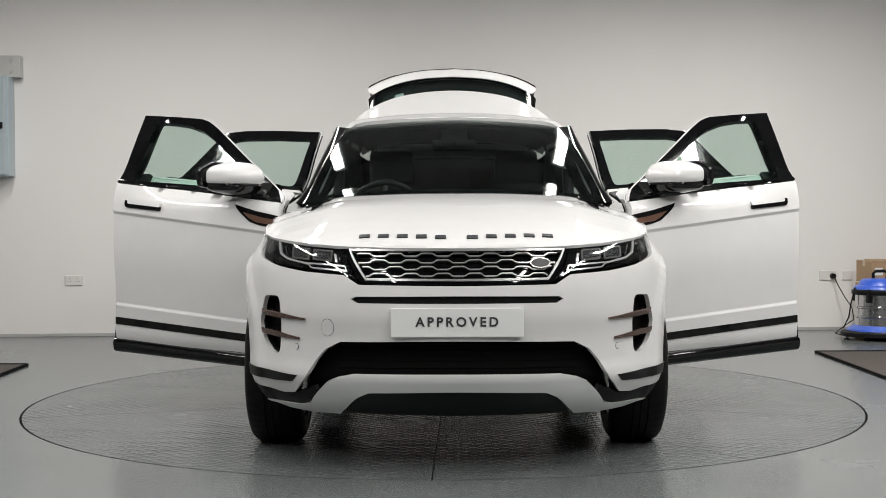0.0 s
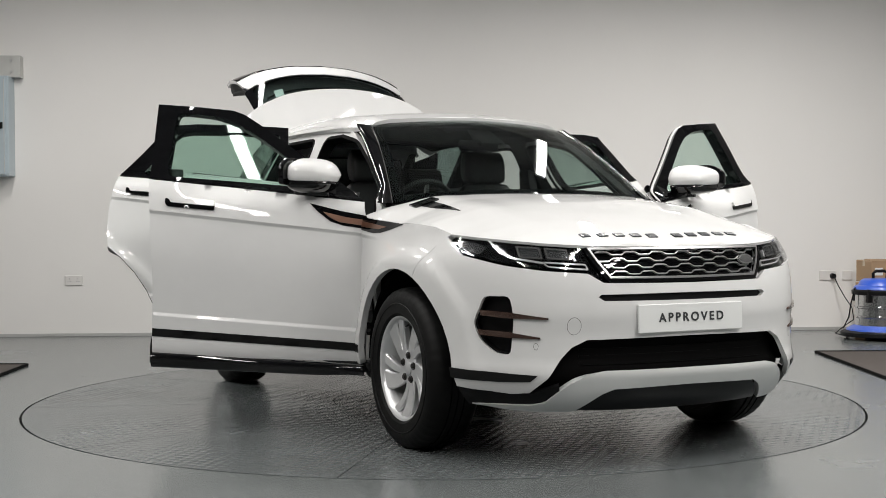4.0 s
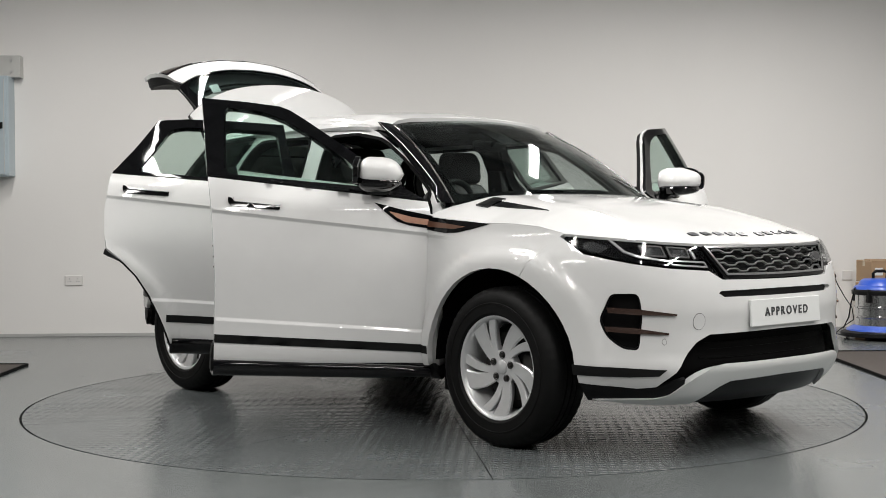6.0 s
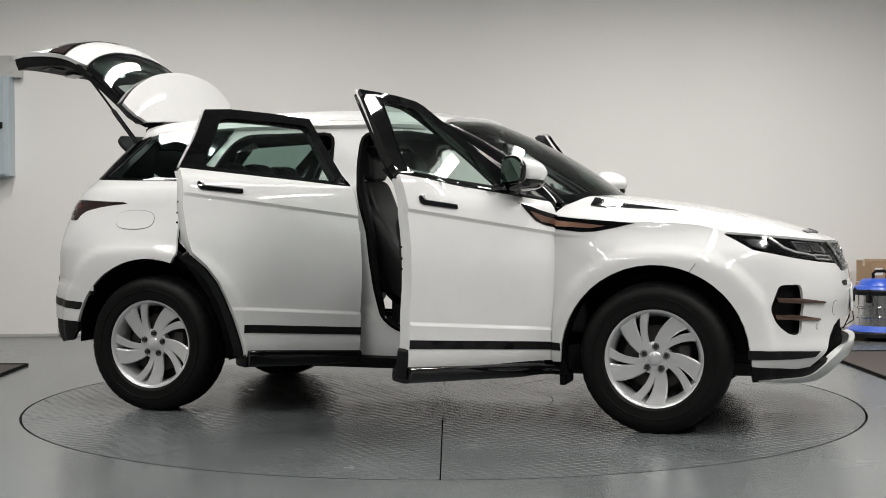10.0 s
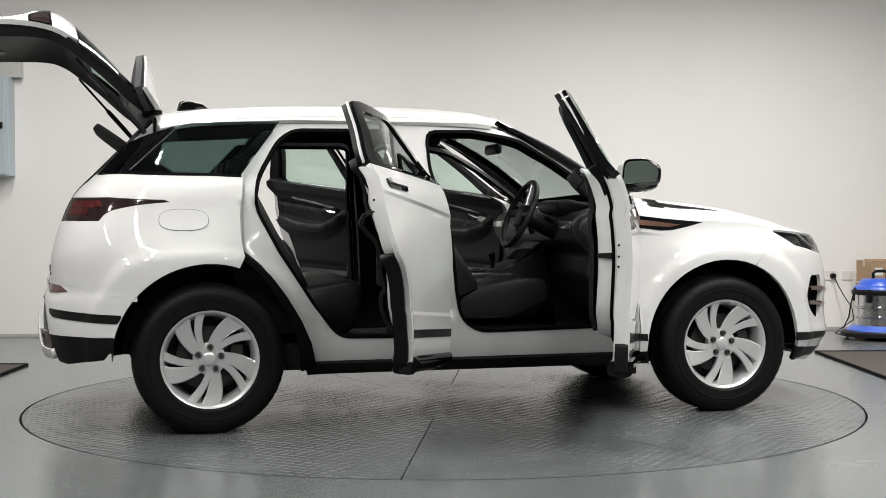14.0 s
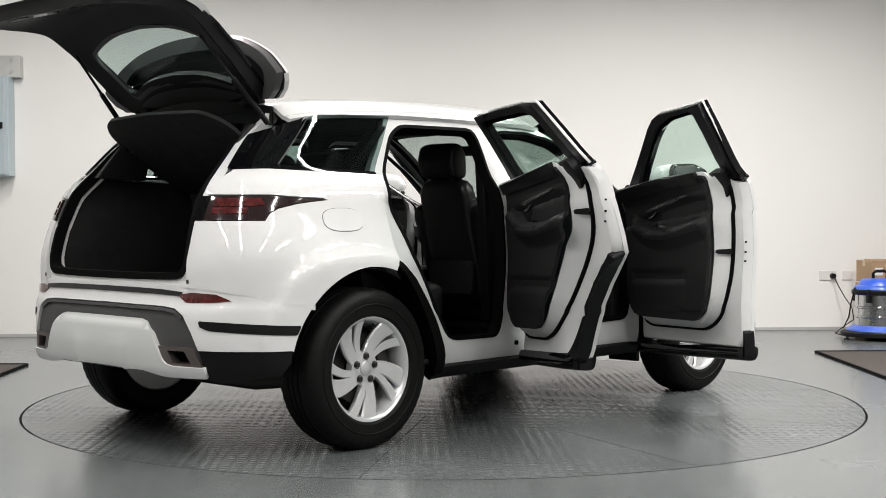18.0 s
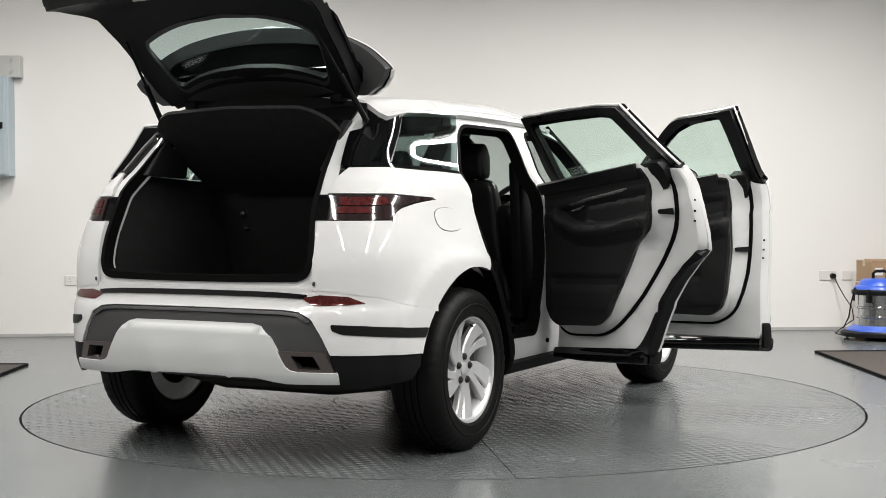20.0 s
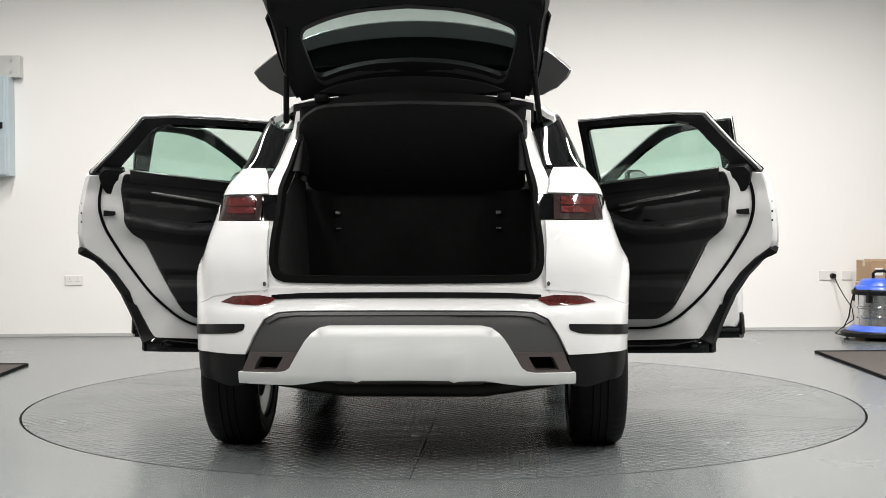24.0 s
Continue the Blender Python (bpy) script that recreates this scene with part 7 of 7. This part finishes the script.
carton(0.62, 0.36, 0.44, pose(3.945, 3.98, 0.0, 0, 0, 4), "brown cardboard box at the foot of the wall")
carton(0.56, 0.34, 0.185, pose(3.925, 4.0, 0.45, 0, 0, 4), "brown cardboard box on top of another")

# floor mats
MAT = material("dark_brown_rubber_mat", (0.055, 0.045, 0.04), 0.8, bump=0.6, scale=220, vary=0.2, vscale=8)


def floor_mat(corners, label):
    bm = bmesh.new()
    a = [bm.verts.new((x, y, 0.012)) for x, y in corners]
    b = [bm.verts.new((x, y, 0.0)) for x, y in corners]
    bm.faces.new(a)
    for i in range(4):
        j = (i + 1) % 4
        bm.faces.new((a[i], b[i], b[j], a[j]))
    root = part("floor_mat", bm, MAT)
    tagged(root, label, "mat", "floor mats")
    c = Vector((sum(x for x, y in corners) / 4, sum(y for x, y in corners) / 4, 0))
    for i in range(4):
        p, q = Vector((*corners[i], 0.008)), Vector((*corners[(i + 1) % 4], 0.008))
        part("edge_binding", tube([p, q], 0.012, 6), RUBBER, root)
    return root


floor_mat([(2.79, 2.42), (2.78, 0.80), (4.2, 0.80), (4.2, 2.42)], "dark brown floor mat with black edging")
floor_mat([(-2.90, 1.73), (-2.88, 0.9), (-4.2, 0.85), (-4.2, 1.75)], "dark brown floor mat with black edging")


# ---- the turn ----
TURN = [(0.0, -90.18), (0.5, -88.46), (1.0, -85.98), (1.5, -82.88), (2.0, -79.15), (2.5, -75.25), (4.5, -59.83), (5.5, -51.96), (6.5, -44.32), (7.5, -36.65), (8.5, -28.98), (9.5, -21.23),
        (10.5, -13.48), (12.5, 2.36), (13.5, 10.67), (14.5, 18.78), (15.5, 26.82), (16.5, 34.71), (17.5, 42.56), (18.5, 50.46), (20.5, 66.18), (21.5, 73.78), (22.0, 77.65), (22.5, 81.18), (23.0, 84.04), (23.5, 86.14), (24.0, 87.59)]


def motions():
    walk(turntable, [(t, pose(0, 0, 0, 0, 0, a)) for t, a in TURN])
    walk(car, [(t, pose(0, 0, 0, 0, 0, a) @ pose(-0.0304, 0.0622, 0.0)) for t, a in TURN])


motions()
